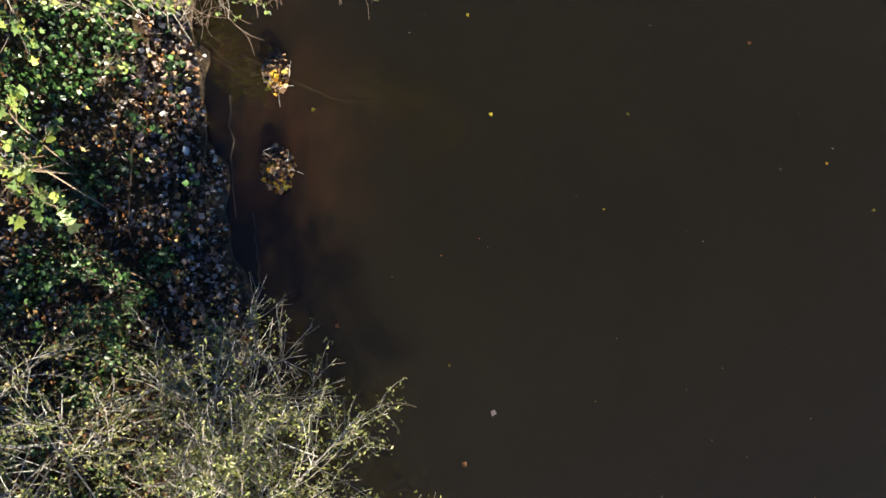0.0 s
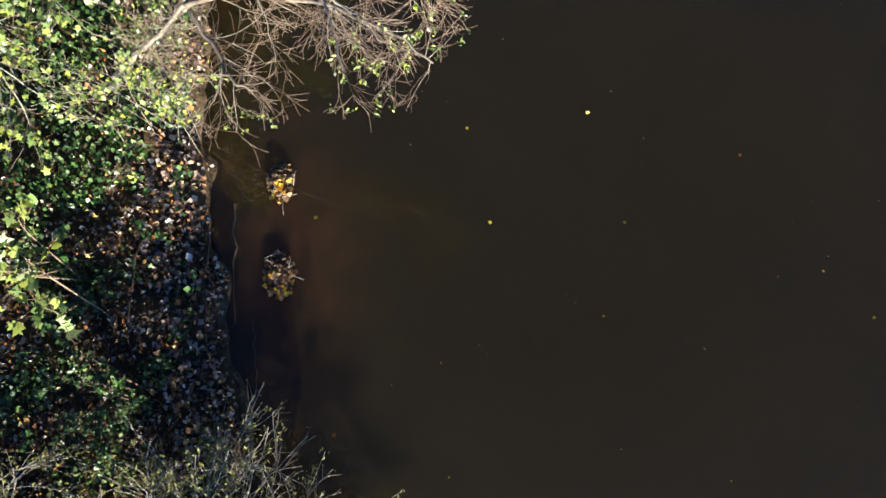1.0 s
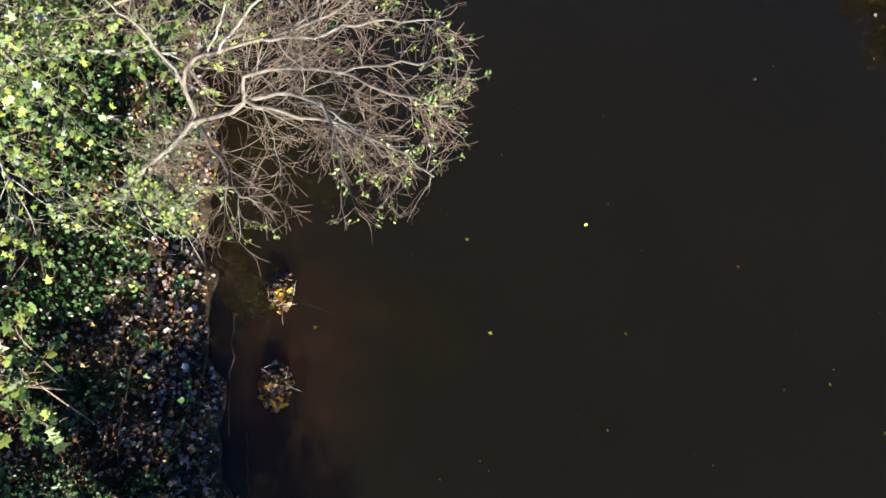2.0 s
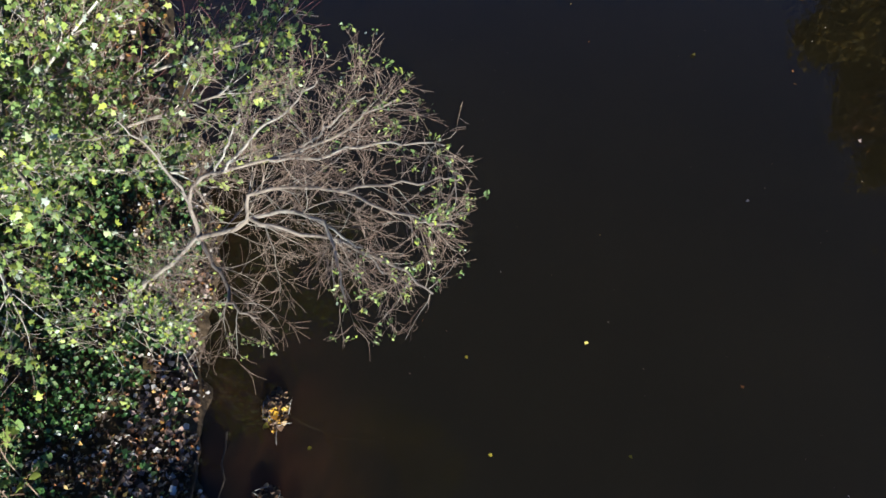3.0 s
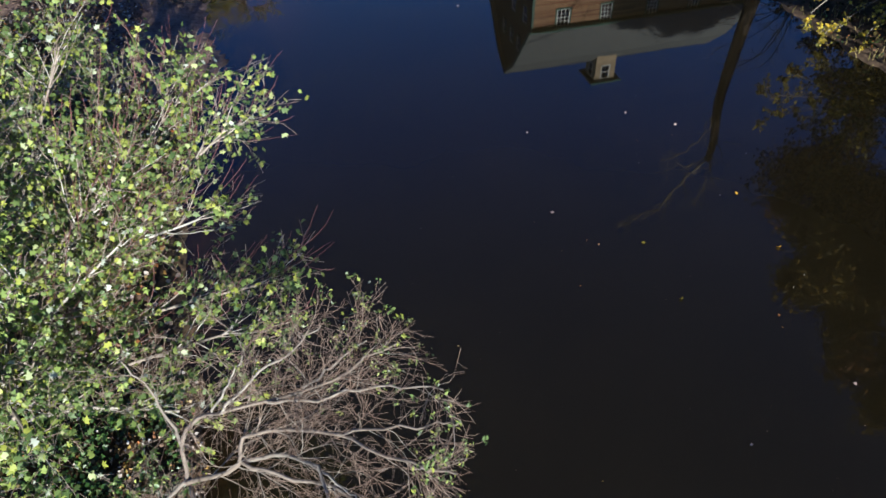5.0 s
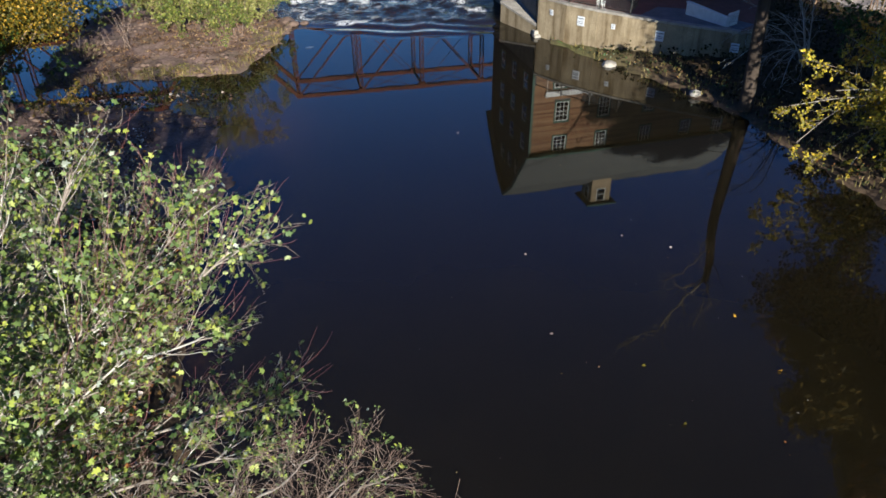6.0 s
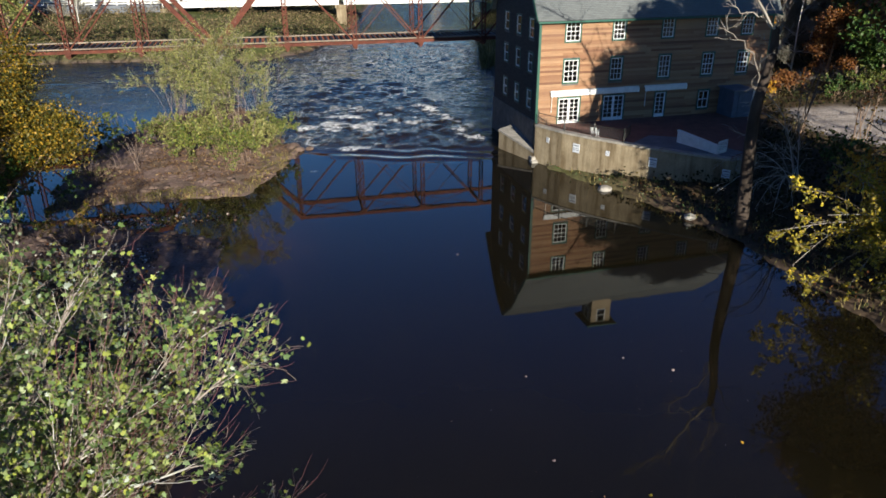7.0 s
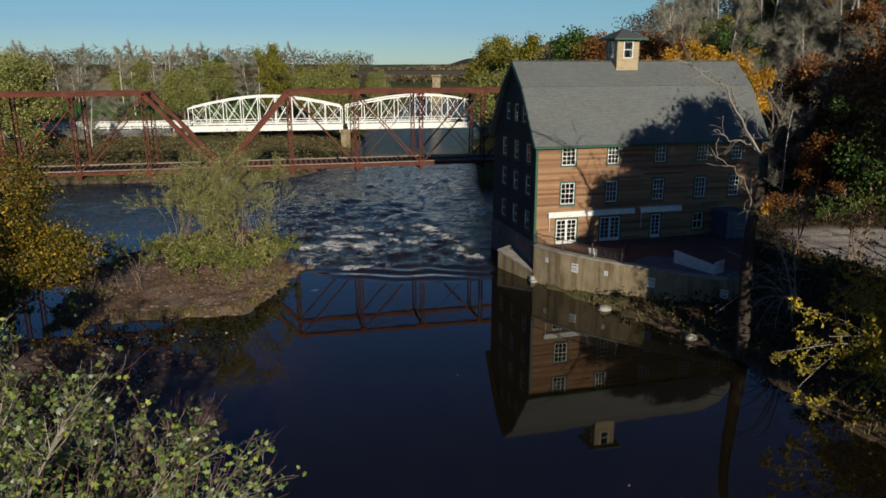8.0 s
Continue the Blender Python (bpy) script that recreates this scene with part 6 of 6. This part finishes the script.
def scatter_far():
    rng = random.Random(9)

    def rows(proto, n, x0, x1, y0, y1, s0, s1):
        for _ in range(n):
            x, y = rng.uniform(x0, x1), rng.uniform(y0, y1)
            if land(np.array([x]), np.array([y]))[1][0] > 3:
                set_tree(proto, x, y, rng.uniform(s0, s1), rng.uniform(0, 360), 0.2)

    rows(bare_far, 22, -300, -48, 262, 330, 0.8, 1.15)
    rows(bare_far, 16, -240, -36, 250, 275, 0.7, 1.0)
    rows(olive_far, 6, -240, -40, 252, 270, 0.35, 0.6)
    rows(green_far, 8, -330, -40, 252, 270, 0.3, 0.6)
    rows(bare_far, 12, 50, 110, 96, 150, 0.75, 1.05)
    rows(rust_far, 8, 50, 120, 84, 120, 0.5, 0.8)
    rows(gold_far, 3, 60, 160, 130, 200, 0.8, 1.0)
    rows(green_far, 7, -330, -60, 270, 330, 0.7, 1.0)
    rows(olive_far, 4, -130, -60, 150, 262, 0.6, 0.9)
    rows(bare_far, 5, -150, -60, 140, 170, 0.6, 0.8)
    rows(olive_far, 6, -60, -24, 262, 330, 0.5, 0.75)
    rows(bare_far, 24, 60, 140, 125, 220, 0.9, 1.25)
    rows(bare_far, 12, 36, 90, 112, 160, 0.9, 1.2)
    rows(olive_far, 6, 44, 120, 115, 180, 0.8, 1.0)
    rows(green_far, 7, 60, 140, 110, 210, 0.7, 1.0)
    rows(rust_far, 9, 45, 150, 80, 200, 0.8, 1.1)
    rows(gold_far, 5, 40, 110, 110, 170, 0.8, 1.1)
    rows(olive_far, 4, 14, 40, 200, 320, 0.6, 0.8)
    for proto, x, y, s, r in (
            (olive_far, -80, 132, 1.0, 40), (olive_far, -92, 112, 1.0, 200), (olive_far, -60, 170, 0.8, 90), (gy_far, -39, 200, 0.72, 60), (olive_far, -29, 194, 1.0, 20), (olive_far, -33, 188, 0.85, 120),
            (olive_far, 12.5, 118, 0.5, 30), (olive_far, 12, 150, 0.95, 90), (gy_far, 13, 175, 1.15, 140), (gy_far, 19, 160, 1.1, 10), (gy_far, 24, 128, 0.95, 200), (green_far, 31, 134, 0.9, 300), (green_far, 28, 150, 0.9, 70), (olive_far, 20, 124, 0.8, 20),
            (rust_far, 32, 118, 1.2, 30), (rust_far, 28, 126, 1.2, 130), (bare_far, 42, 112, 1.1, 100), (green_far, 47, 120, 0.9, 230), (gy_far, 14.5, 215, 1.2, 80), (gy_far, 19, 178, 1.0, 30), (green_far, 22, 134, 1.0, 10), (gold_far, 34, 104, 1.1, 210), (gold_far, 26.5, 84, 1.05, 30), (gold_far, 30.5, 86, 1.05, 120), (gold_far, 29.8, 75.8, 0.98, 200), (rust_far, 48, 92, 0.9, 240), (green_far, 44, 78, 0.6, 80),
            (green_far, 47, 74, 0.85, 10), (green_far, 52, 80, 0.9, 140), (green_far, 50, 70, 0.7, 190), (bare_far, 43, 95, 0.78, 10), (bare_far, 48, 97, 0.82, 200), (bare_far, 46, 90, 0.72, 70), (bare_far, 52, 94, 0.8, 120), (bare_far, 58, 96, 0.85, 320), (bare_far, 39, 92, 0.6, 40),
            (rust_far, 40, 76.5, 0.5, 60), (green_far, 43.5, 72, 0.45, 130), (bare_far, 39, 82, 0.55, 200), (green_far, 52, 75, 0.6, 250), (bare_far, 56, 70, 0.6, 310), (green_far, 60, 62, 0.8, 20), (bare_far, -62, 128, 0.55, 150), (bare_far, -75, 150, 0.6, 70)):
        set_tree(proto, x, y, s, r, 0.2)


scatter_far()


def stuff(name, verts, faces, mat, label, category):
    ob = new(name, np_mesh(name, verts, faces, mat))
    return tagged(ob, label, category, kind="stuff")


def far_woods():
    rng = np.random.RandomState(77)
    n = 60000
    x = rng.uniform(-700, 900, n)
    y = rng.uniform(420, 900, n)
    z, d = land(x, y)
    h = 6 + 4 * vnoise(x, y, 60.0, 12)
    c = np.stack([x, y, z + rng.uniform(0, 1, n) ** 0.5 * h], -1)
    v, f = leaf_cloud(rng, c, 3.0, 0.0, 0.25)
    # wall of bare trees behind the fields, and the wooded hill's upper slope
    for x0, x1, y0, y1, h0, size, mat, label in ((-420, -34, 335, 375, 17.0, 0.95, WOODS_DARK, "grey-brown edge of the wood behind the fields"), (62, 330, 215, 280, 15.0, 0.9, WOODS_DARK, "bare grey wood covering the hill"),
                                             # two woods out of view, added to cut the low sky's light
                                             (-170, 190, -165, -120, 19.0, 1.6, WOODS_DARK, "unseen grey-brown wood added downstream to block low sky"), (-170, -130, -120, 110, 16.0, 1.6, WOODS_DARK, "unseen grey-brown wood added to the west to block low sky")):
        m = 60000 if y0 > 200 else 15000
        p = np.stack([rng.uniform(x0, x1, m), rng.uniform(y0, y1, m)], -1)
        g, d = land(p[:, 0], p[:, 1])
        top = h0 + 3.5 * vnoise(p[:, 0], p[:, 1], 14.0, 31) + 2.0 * vnoise(p[:, 0], p[:, 1], 4.5, 32)
        q = np.column_stack([p, g + rng.uniform(0, 1, m) ** 0.7 * top])[d > 3]
        w, g = leaf_cloud(rng, q, size, 0.0, 0.2)
        stuff("woods", w, g, mat, label, "woods")
    stuff("far_woods", v, f, BRUSH, "distant grey-brown autumn woods along the horizon", "woods")


def on_ground(rng, n, x0, x1, y0, y1, keep, lift):
    x, y = rng.uniform(x0, x1, n), rng.uniform(y0, y1, n)
    z, d = land(x, y)
    ok = keep(x, y, d)
    x, y, z = x[ok], y[ok], z[ok]
    return np.stack([x, y, z + lift(rng, len(x), x, y)], -1)


def bank_cover():
    rng = np.random.RandomState(81)

    def dry(x, y, d):
        return (d > 0.05) & (x < -3)

    c = on_ground(rng, 64000, -15, -3.5, -9, 13, dry, lambda r, n, x, y: 0.02 + 0.12 * r.uniform(0, 1, n) + 0.5 * np.clip(vnoise(x, y, 0.55, 52), 0, 1) * r.uniform(0, 1, n))
    c = c[(c[:, 1] < 4.6) | (rng.uniform(0, 1, len(c)) < 0.4)]
    c = c[waves(c[:, 0], c[:, 1], 0.42, 64) + 0.7 * waves(c[:, 0], c[:, 1], 1.3, 65) > -0.35]
    v, f = leaf_cloud(rng, c, 0.13, 0.05, 0.38)
    stuff("leaf_litter", v, f, LITTER, "brown, tan and orange fallen leaves on the steep bank", "leaf litter")
    c = on_ground(rng, 46000, -15, -4.0, -9, 13, lambda x, y, d: (d > 0.5) & (waves(x, y, 2.6, 14) + 0.6 * waves(x, y, 0.9, 15) > 0.12 + 0.55 * np.exp(-((d - 1.0) / 0.8) ** 2) - 0.6 * smooth(y, 4.0, 5.5)), lambda r, n, x, y: 0.06 + (0.35 + 1.3 * np.clip(vnoise(x, y, 0.8, 53), 0, 1)) * r.uniform(0, 1, n))
    v, f = leaf_cloud(rng, c, 0.13, 0.1, 0.5)
    stuff("ivy", v, f, IVY, "dark glossy ivy and weeds covering the bank", "ground cover")
    c = on_ground(rng, 7000, -8.6, -4.4, -9, 9, lambda x, y, d: (d > 0.25) & (d < 1.6) & (waves(x, y, 0.5, 62) + 0.5 * waves(x, y, 1.6, 63) > -0.25), lambda r, n, x, y: 0.03 + 0.2 * r.uniform(0, 1, n))
    v, f = leaf_cloud(rng, c, 0.17, 0.2, 0.42)
    stuff("leaf_litter", v, f, LITTER_PALE, "pale pinkish and orange fallen leaves along the waterline", "leaf litter")
    # bank farther along, under the maples
    c = on_ground(rng, 16000, -24, -6.5, 13, 44, lambda x, y, d: (d > 0.3) & (y < 30 - 4 * waves(x, y, 3.0, 33)) | (d > 3.5), lambda r, n, x, y: 0.03 + 0.4 * r.uniform(0, 1, n) ** 2)
    v, f = leaf_cloud(rng, c, 0.16, 0.3, 0.5)
    stuff("leaf_litter", v, f, LITTER, "fallen leaves and dead weeds on muddy shore", "leaf litter")
    # island: leaves, grass tufts
    c = on_ground(rng, 30000, -31, -12, 45.5, 76, lambda x, y, d: (d > 0.1) & (vnoise(x, y, 3.0, 34) + 0.5 * vnoise(x, y, 0.9, 35) > -0.05), lambda r, n, x, y: 0.02 + 0.1 * r.uniform(0, 1, n))
    v, f = leaf_cloud(rng, c, 0.12, 0.5, 0.5)
    stuff("leaf_litter", v, f, LITTER_DULL, "fallen leaves strewn over the island's mud", "leaf litter")
    # leaves stranded on the mud bar
    c = on_ground(rng, 2600, -26, -11, 39.5, 46, lambda x, y, d: (d > -0.2) & (d < 3.0) & (waves(x, y, 2.4, 61) > 0.0), lambda r, n, x, y: 0.03 + 0.05 * r.uniform(0, 1, n))
    v, f = leaf_cloud(rng, c, 0.15, 0.6, 0.45)
    stuff("leaf_litter", v, f, LITTER_DULL, "wet fallen leaves stranded on the mud bar", "leaf litter")
    # drift on the two clumps in the shallows
    for mx, my in ((-4.35, 5.1), (-4.3, 2.75)):
        q = np.stack([mx + rng.normal(0, 0.31, 620), my + rng.normal(0, 0.52, 620)], -1)
        z = land(q[:, 0], q[:, 1])[0]
        ok = z > -0.06
        c = np.column_stack([q[ok], np.maximum(z[ok], 0.0) + 0.02 + 0.12 * rng.uniform(0, 1, ok.sum()) ** 2])
        v, f = leaf_cloud(rng, c, 0.13, 0.4, 0.5)
        stuff("drift_leaves", v, f, LITTER_DULL, "pale and orange leaves caught on a clump of drift", "leaf litter")
        v, f = leaf_cloud(rng, c[(c[:, 1] < my + 0.1)][::4] + np.array([0, 0, 0.02]), 0.14, 0.4, 0.5)
        stuff("drift_leaves", v, f, LEAF_GOLD, "orange and gold leaves on a clump of drift", "leaf litter")
        for k in range(9):
            a = rng.uniform(0, math.tau)
            p = np.array((mx + rng.normal(0, 0.2), my + rng.normal(0, 0.35), 0.1))
            vv, ff = [], []
            tube(vv, ff, curve([p, p + np.array((0.2 * math.cos(a), 0.2 * math.sin(a), 0.08)), p + np.array((0.38 * math.cos(a), 0.38 * math.sin(a), 0.05))], 6), np.linspace(0.01, 0.004, 6), 5)
            s = thing("drift_stick", "thin bleached stick lodged in the drift", "stick", group="drift sticks")
            np_part("wood", np.concatenate(vv), ff, BARK_PALE, s)


def shadow_streaks():
    """Dark sticks on litter and shallows, built in place of cast shadow streaks."""
    rng = np.random.RandomState(85)
    for ax, ay, bx, by, r in ((-6.2, 4.1, -5.85, 0.2, 0.035), (-7.65, 4.0, -7.6, 0.3, 0.04), (-6.75, 3.2, -6.7, 0.6, 0.03), (-5.55, 4.6, -5.4, 1.6, 0.03), (-8.2, 1.8, -7.9, -0.4, 0.03), (-5.0, 1.7, -4.8, 0.0, 0.03)):
        t = np.linspace(0, 1, 9)
        x = ax + (bx - ax) * t + rng.normal(0, 0.035, 9)
        y = ay + (by - ay) * t
        z = np.maximum(land(x, y)[0], -0.02) + 0.03 + 0.22 * np.sin(math.pi * t) * (x < -5.6)
        v, f = [], []
        tube(v, f, np.column_stack([x, y, z]), r * (1 - 0.6 * t), 6)
        o = thing("fallen_branch", "thin dark stick standing in for a cast shadow on the leaf litter", "branch", group="fallen branches")
        np_part("wood", np.concatenate(v), f, BARK_SHADE, o, smooth=True)


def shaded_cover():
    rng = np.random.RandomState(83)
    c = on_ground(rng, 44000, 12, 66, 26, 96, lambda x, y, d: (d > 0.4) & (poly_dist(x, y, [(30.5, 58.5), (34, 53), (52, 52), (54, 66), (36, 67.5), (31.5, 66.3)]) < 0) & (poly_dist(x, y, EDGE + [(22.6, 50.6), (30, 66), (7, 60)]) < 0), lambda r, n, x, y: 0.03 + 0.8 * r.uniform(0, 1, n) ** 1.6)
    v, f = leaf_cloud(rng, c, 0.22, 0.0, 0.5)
    stuff("undergrowth", v, f, SHADE_UNDER, "tangled undergrowth coloured dark for the bank's shade", "undergrowth")


def blades(rng, c, h, w):
    """Grass: one bent blade of three points for each centre."""
    n = len(c)
    a = rng.uniform(0, math.tau, n)
    hh = h * rng.uniform(0.5, 1.2, n)
    lean = rng.normal(0, 0.35, (n, 2)) * hh[:, None]
    s = np.stack([np.cos(a), np.sin(a), np.zeros(n)], -1) * w
    tip = c + np.column_stack([lean, hh])
    mid = c + np.column_stack([lean * 0.3, hh * 0.6])
    v = np.stack([c - s, c + s, mid + s * 0.7, mid - s * 0.7, tip], 1).reshape(-1, 3)
    k = np.arange(n)[:, None] * 5
    return v, [k + [0, 1, 2, 3], k + [3, 2, 4]]


def grasses():
    rng = np.random.RandomState(91)
    c = on_ground(rng, 14000, -31, -12, 46, 80, lambda x, y, d: (d > 0.15) & (d < 1.5) & (vnoise(x, y, 3.2, 18) > 0.1), lambda r, n, x, y: 0 * x)
    v, f = blades(rng, c, 0.36, 0.022)
    w = on_ground(rng, 26000, -30, -12.5, 46, 66, lambda x, y, d: (d > 0.02) & (d < 2.4) & (vnoise(x, y, 2.6, 28) > 0.12 * d - 0.08), lambda r, n, x, y: 0.01 + 0.07 * r.uniform(0, 1, n))
    mv, mf = leaf_cloud(rng, w, 0.11, 0.5, 0.3)
    stuff("moss", mv, mf, MOSS, "yellow-green moss and creeping grass along the island's edge", "ground cover")
    stuff("grass", v, f, GRASS, "dry yellow-green grass tufts on the island", "grass")
    c = on_ground(rng, 5500, 8.5, 27, 29, 57.5, lambda x, y, d: (d > -0.1) & (d < 2.6) & (waves(x, y, 2.2, 19) > -0.2), lambda r, n, x, y: 0 * x - 0.03)
    v, f = blades(rng, c, 0.4, 0.02)
    stuff("grass", v, f, GRASS, "straw-coloured weeds along the foot of the wall", "grass")
    c = on_ground(rng, 9000, 8.5, 26, 32, 57.5, lambda x, y, d: (d > 0.0) & (d < 2.2) & (waves(x, y, 1.7, 20) > 0.1), lambda r, n, x, y: 0.05 + 0.45 * r.uniform(0, 1, n) ** 1.5)
    v, f = leaf_cloud(rng, c[::3] + np.array([0, 0, 0.05]), 0.16)
    stuff("weeds", v, f, LEAF_RUST, "rust-red weeds and leaves below the retaining wall", "weeds")
    v, f = leaf_cloud(rng, c, 0.15)
    stuff("weeds", v, f, IVY, "green and rusty weeds below the retaining wall", "weeds")
    c = on_ground(rng, 42000, -95, -18, 105, 170, lambda x, y, d: (d > 0.3) & (vnoise(x, y, 7.0, 77) > -0.35), lambda r, n, x, y: r.uniform(0, 1, n) ** 1.3 * (1.1 + 1.3 * np.clip(vnoise(x, y, 9.0, 78), 0, 1)))
    v, f = leaf_cloud(rng, c, 0.42, 0.0, 0.2)
    stuff("brush", v, f, BRUSH, "dry brown and olive scrub on the far bank", "scrub")
    c = on_ground(rng, 5000, 5, 14, 100, 160, lambda x, y, d: (d > -0.3) & (d < 5), lambda r, n, x, y: 0 * x)
    v, f = blades(rng, c, 1.8, 0.07)
    stuff("reeds", v, f, GRASS, "tall straw-coloured reeds beyond the mill", "reeds")


def rocks():
    rng = random.Random(17)
    spots = [(12.1, 51.2, 0.55), (16.5, 45.0, 0.4), (-12.8, 61.9, 0.5), (-13.4, 62.8, 0.6), (-13.0, 60.6, 0.35), (-11.9, 62.4, 0.4)]
    for x, y, s in spots:
        bm = bmesh.new()
        bmesh.ops.create_icosphere(bm, subdivisions=2, radius=s)
        for v in bm.verts:
            v.co *= 1 + 0.28 * noise.noise(v.co * 2.2 / s + Vector((x, y, 0)))
            v.co.z *= 0.6
        o = thing("rock", "rounded boulder at the water's edge", "rock", (x, y, max(gz(x, y), -0.1) + 0.1), rng.uniform(0, 360), "shore rocks")
        part("boulder", bm, STONE if x > 0 else MUDSTONE, o)


def mud_lumps():
    """Low rounded lumps of mud and stone strewn over the island and the mud bar."""
    rng = np.random.RandomState(19)
    x, y = rng.uniform(-30, -12, 1500), rng.uniform(38, 64, 1500)
    z, d = land(x, y)
    ok = (d > -0.15) & (d < 6) & (vnoise(x, y, 2.2, 36) > 0.02)
    x, y, z = x[ok], y[ok], z[ok]
    bm = bmesh.new()
    bmesh.ops.create_icosphere(bm, subdivisions=1, radius=1)
    ball = np.array([v.co[:] for v in bm.verts])
    tri = np.array([[v.index for v in f.verts] for f in bm.faces])
    bm.free()
    n = len(x)
    size = rng.uniform(0.06, 0.3, n) ** 1.0
    stretch = size[:, None] * rng.uniform([0.7, 0.7, 0.3], [1.5, 1.5, 0.7], (n, 3))
    v = ball[None] * stretch[:, None, :] * rng.uniform(0.75, 1.2, (n, len(ball), 1)) + np.column_stack([x, y, z])[:, None, :]
    f = (tri[None] + (np.arange(n) * len(ball))[:, None, None]).reshape(-1, 3)
    stuff("mud_lumps", v.reshape(-1, 3), [f], MUDSTONE, "dark lumps of mud and stone strewn over the island", "mud")


def floating_leaves():
    rng = np.random.RandomState(55)
    spots = [(0.7, -3.19, 0.26, LITTER_PALE), (-0.01, -4.38, 0.24, LEAF_RUST), (-0.32, -2.05, 0.1, LEAF_YELLOW), (-2.97, -1.06, 0.13, LEAF_RUST), (0.81, 3.95, 0.1, LEAF_YELLOW), (4.1, 3.86, 0.11, LEAF_YELLOW), (-3.48, 4.18, 0.12, LEAF_YELLOW), (3.45, 1.59, 0.08, LEAF_YELLOW), (8.76, 2.55, 0.1, LEAF_GOLD), (9.8, 1.41, 0.1, LEAF_YELLOW), (7.67, 2.45, 0.1, LITTER_DULL), (11.88, 18.9, 0.26, LEAF_GOLD), (7.8, 16.42, 0.15, LEAF_YELLOW), (12.03, 12.89, 0.13, LITTER_PALE), (7.05, 5.51, 0.16, LEAF_RUST), (3.37, 6.74, 0.12, LEAF_YELLOW), (0.31, 6.4, 0.1, LEAF_YELLOW), (5.51, 19.17, 0.12, LITTER_DULL), (8.33, 10.89, 0.1, LITTER_PALE), (10.75, 15.65, 0.12, LEAF_RUST), (11.31, 22.01, 0.26, LEAF_GOLD), (7.11, 19.22, 0.15, LEAF_YELLOW), (4.04, 21.0, 0.12, LITTER_PALE), (8.15, 27.93, 0.16, LITTER_PALE), (10.13, 26.93, 0.16, LITTER_PALE), (0.85, 39.38, 0.16, LITTER_PALE), (3.6, 26.44, 0.1, LITTER_PALE)]
    for x, y, size, mat in spots:
        v, f = leaf_cloud(rng, [(0, 0, 0)], size, 0.9, 0.45)
        o = thing("floating_leaf", "single yellow or orange leaf afloat on dark water", "leaf", (x, y, 0.03), 0, "floating leaves")
        np_part("blade", v, f, mat, o)
    n = 150
    c = np.column_stack([rng.uniform(-2, 13, n), rng.uniform(-8, 36, n), np.full(n, 0.02)])
    v, f = leaf_cloud(rng, c, 0.038, 0.9, 0.4)
    stuff("floating_specks", v, f, LITTER, "tiny pale flecks drifting on the pool", "debris")
    n = 260
    a = rng.uniform(0, 1, n)
    c = np.column_stack([-25 + 10.5 * a + rng.normal(0, 0.8, n), 44.6 + 0.8 * a + rng.normal(0, 0.7, n), np.full(n, 0.03)])
    v, f = leaf_cloud(rng, c, 0.2, 0.9, 0.5)
    stuff("floating_leaf_raft", v, f, LITTER, "raft of yellow-brown leaves in the quiet inlet", "leaf litter")


def utility_pole():
    x, y = -79.0, 188.0
    p = thing("utility_pole", "slim grey utility pole beside the road", "pole", at_ground(x, y))
    vv, ff = [], []
    tube(vv, ff, [(0, 0, -0.5), (0, 0, 5), (0, 0, 11.0)], [0.2, 0.17, 0.13], 8)
    np_part("shaft", np.concatenate(vv), ff, BARK_PALE, p)
    part("crossarm", boxes((-1.2, -0.08, 10.2, 1.2, 0.08, 10.4)), PLANK, p)
    c = thing("power_cable", "thin sagging overhead cables", "cable")
    z = gz(x, y)
    for o in (-1.0, 1.0):
        for q in ((-190.0, 190.0), (20.0, 196.0)):
            vv, ff = [], []
            pts = [(x + o + (q[0] - x) * t, y + (q[1] - y) * t, z + 10.4 - 6.0 * t * (1 - t)) for t in np.linspace(0, 1, 12)]
            tube(vv, ff, pts, np.full(12, 0.03), 4)
            np_part("cable", np.concatenate(vv), ff, IRON, c)


# a young maple whose big bright leaves hang over the bank
bank_shrub(-8.8, 2.5, 1.6, 4.2, 25, LEAF_LIME, 1.7, BARK_BROWN, BARK_BROWN, "sapling with large bright lime-green leaves over the bank", 0.30, 7, "sapling", "", 0.022, lobed=True)
bank_shrub(-7.0, 6.3, 1.7, 4.4, 27, LEAF_LIME, 4.0, BARK_GREY, BARK_GREY, "leafy brush at the willow's foot", 0.12, 12, "shrub", "", 0.008)
bank_shrub(-7.4, -0.2, 1.3, 1.6, 28, IVY, 12.0, BARK_BROWN, BARK_BROWN, "low green bramble on the bank", 0.1, 12, "shrub")
bank_shrub(-14.6, 16.0, 3.0, 2.8, 29, LEAF_LIME, 2.6, BARK_PALE, BARK_RED, "thicket of lime-leaved saplings on the bank", 0.15, 16, "shrub")
bank_shrub(-13.0, 20.0, 2.4, 2.2, 30, LEAF_LIME, 2.4, BARK_PALE, BARK_RED, "red-twigged brush with pale leaves by the shore", 0.15, 16, "shrub")
bank_shrub(-17.5, 25.0, 3.0, 2.6, 31, LEAF_LIME, 2.4, BARK_PALE, BARK_BROWN, "leafy brush further along the bank", 0.17, 14, "shrub")
bank_shrub(-21.5, 31.5, 2.0, 1.8, 32, LEAF_OLIVE, 2.4, BARK_BROWN, BARK_BROWN, "low brush above the muddy shore", 0.14, 12, "shrub")
far_woods()
bank_cover()
shadow_streaks()
shaded_cover()
grasses()
rocks()
mud_lumps()
floating_leaves()
utility_pole()
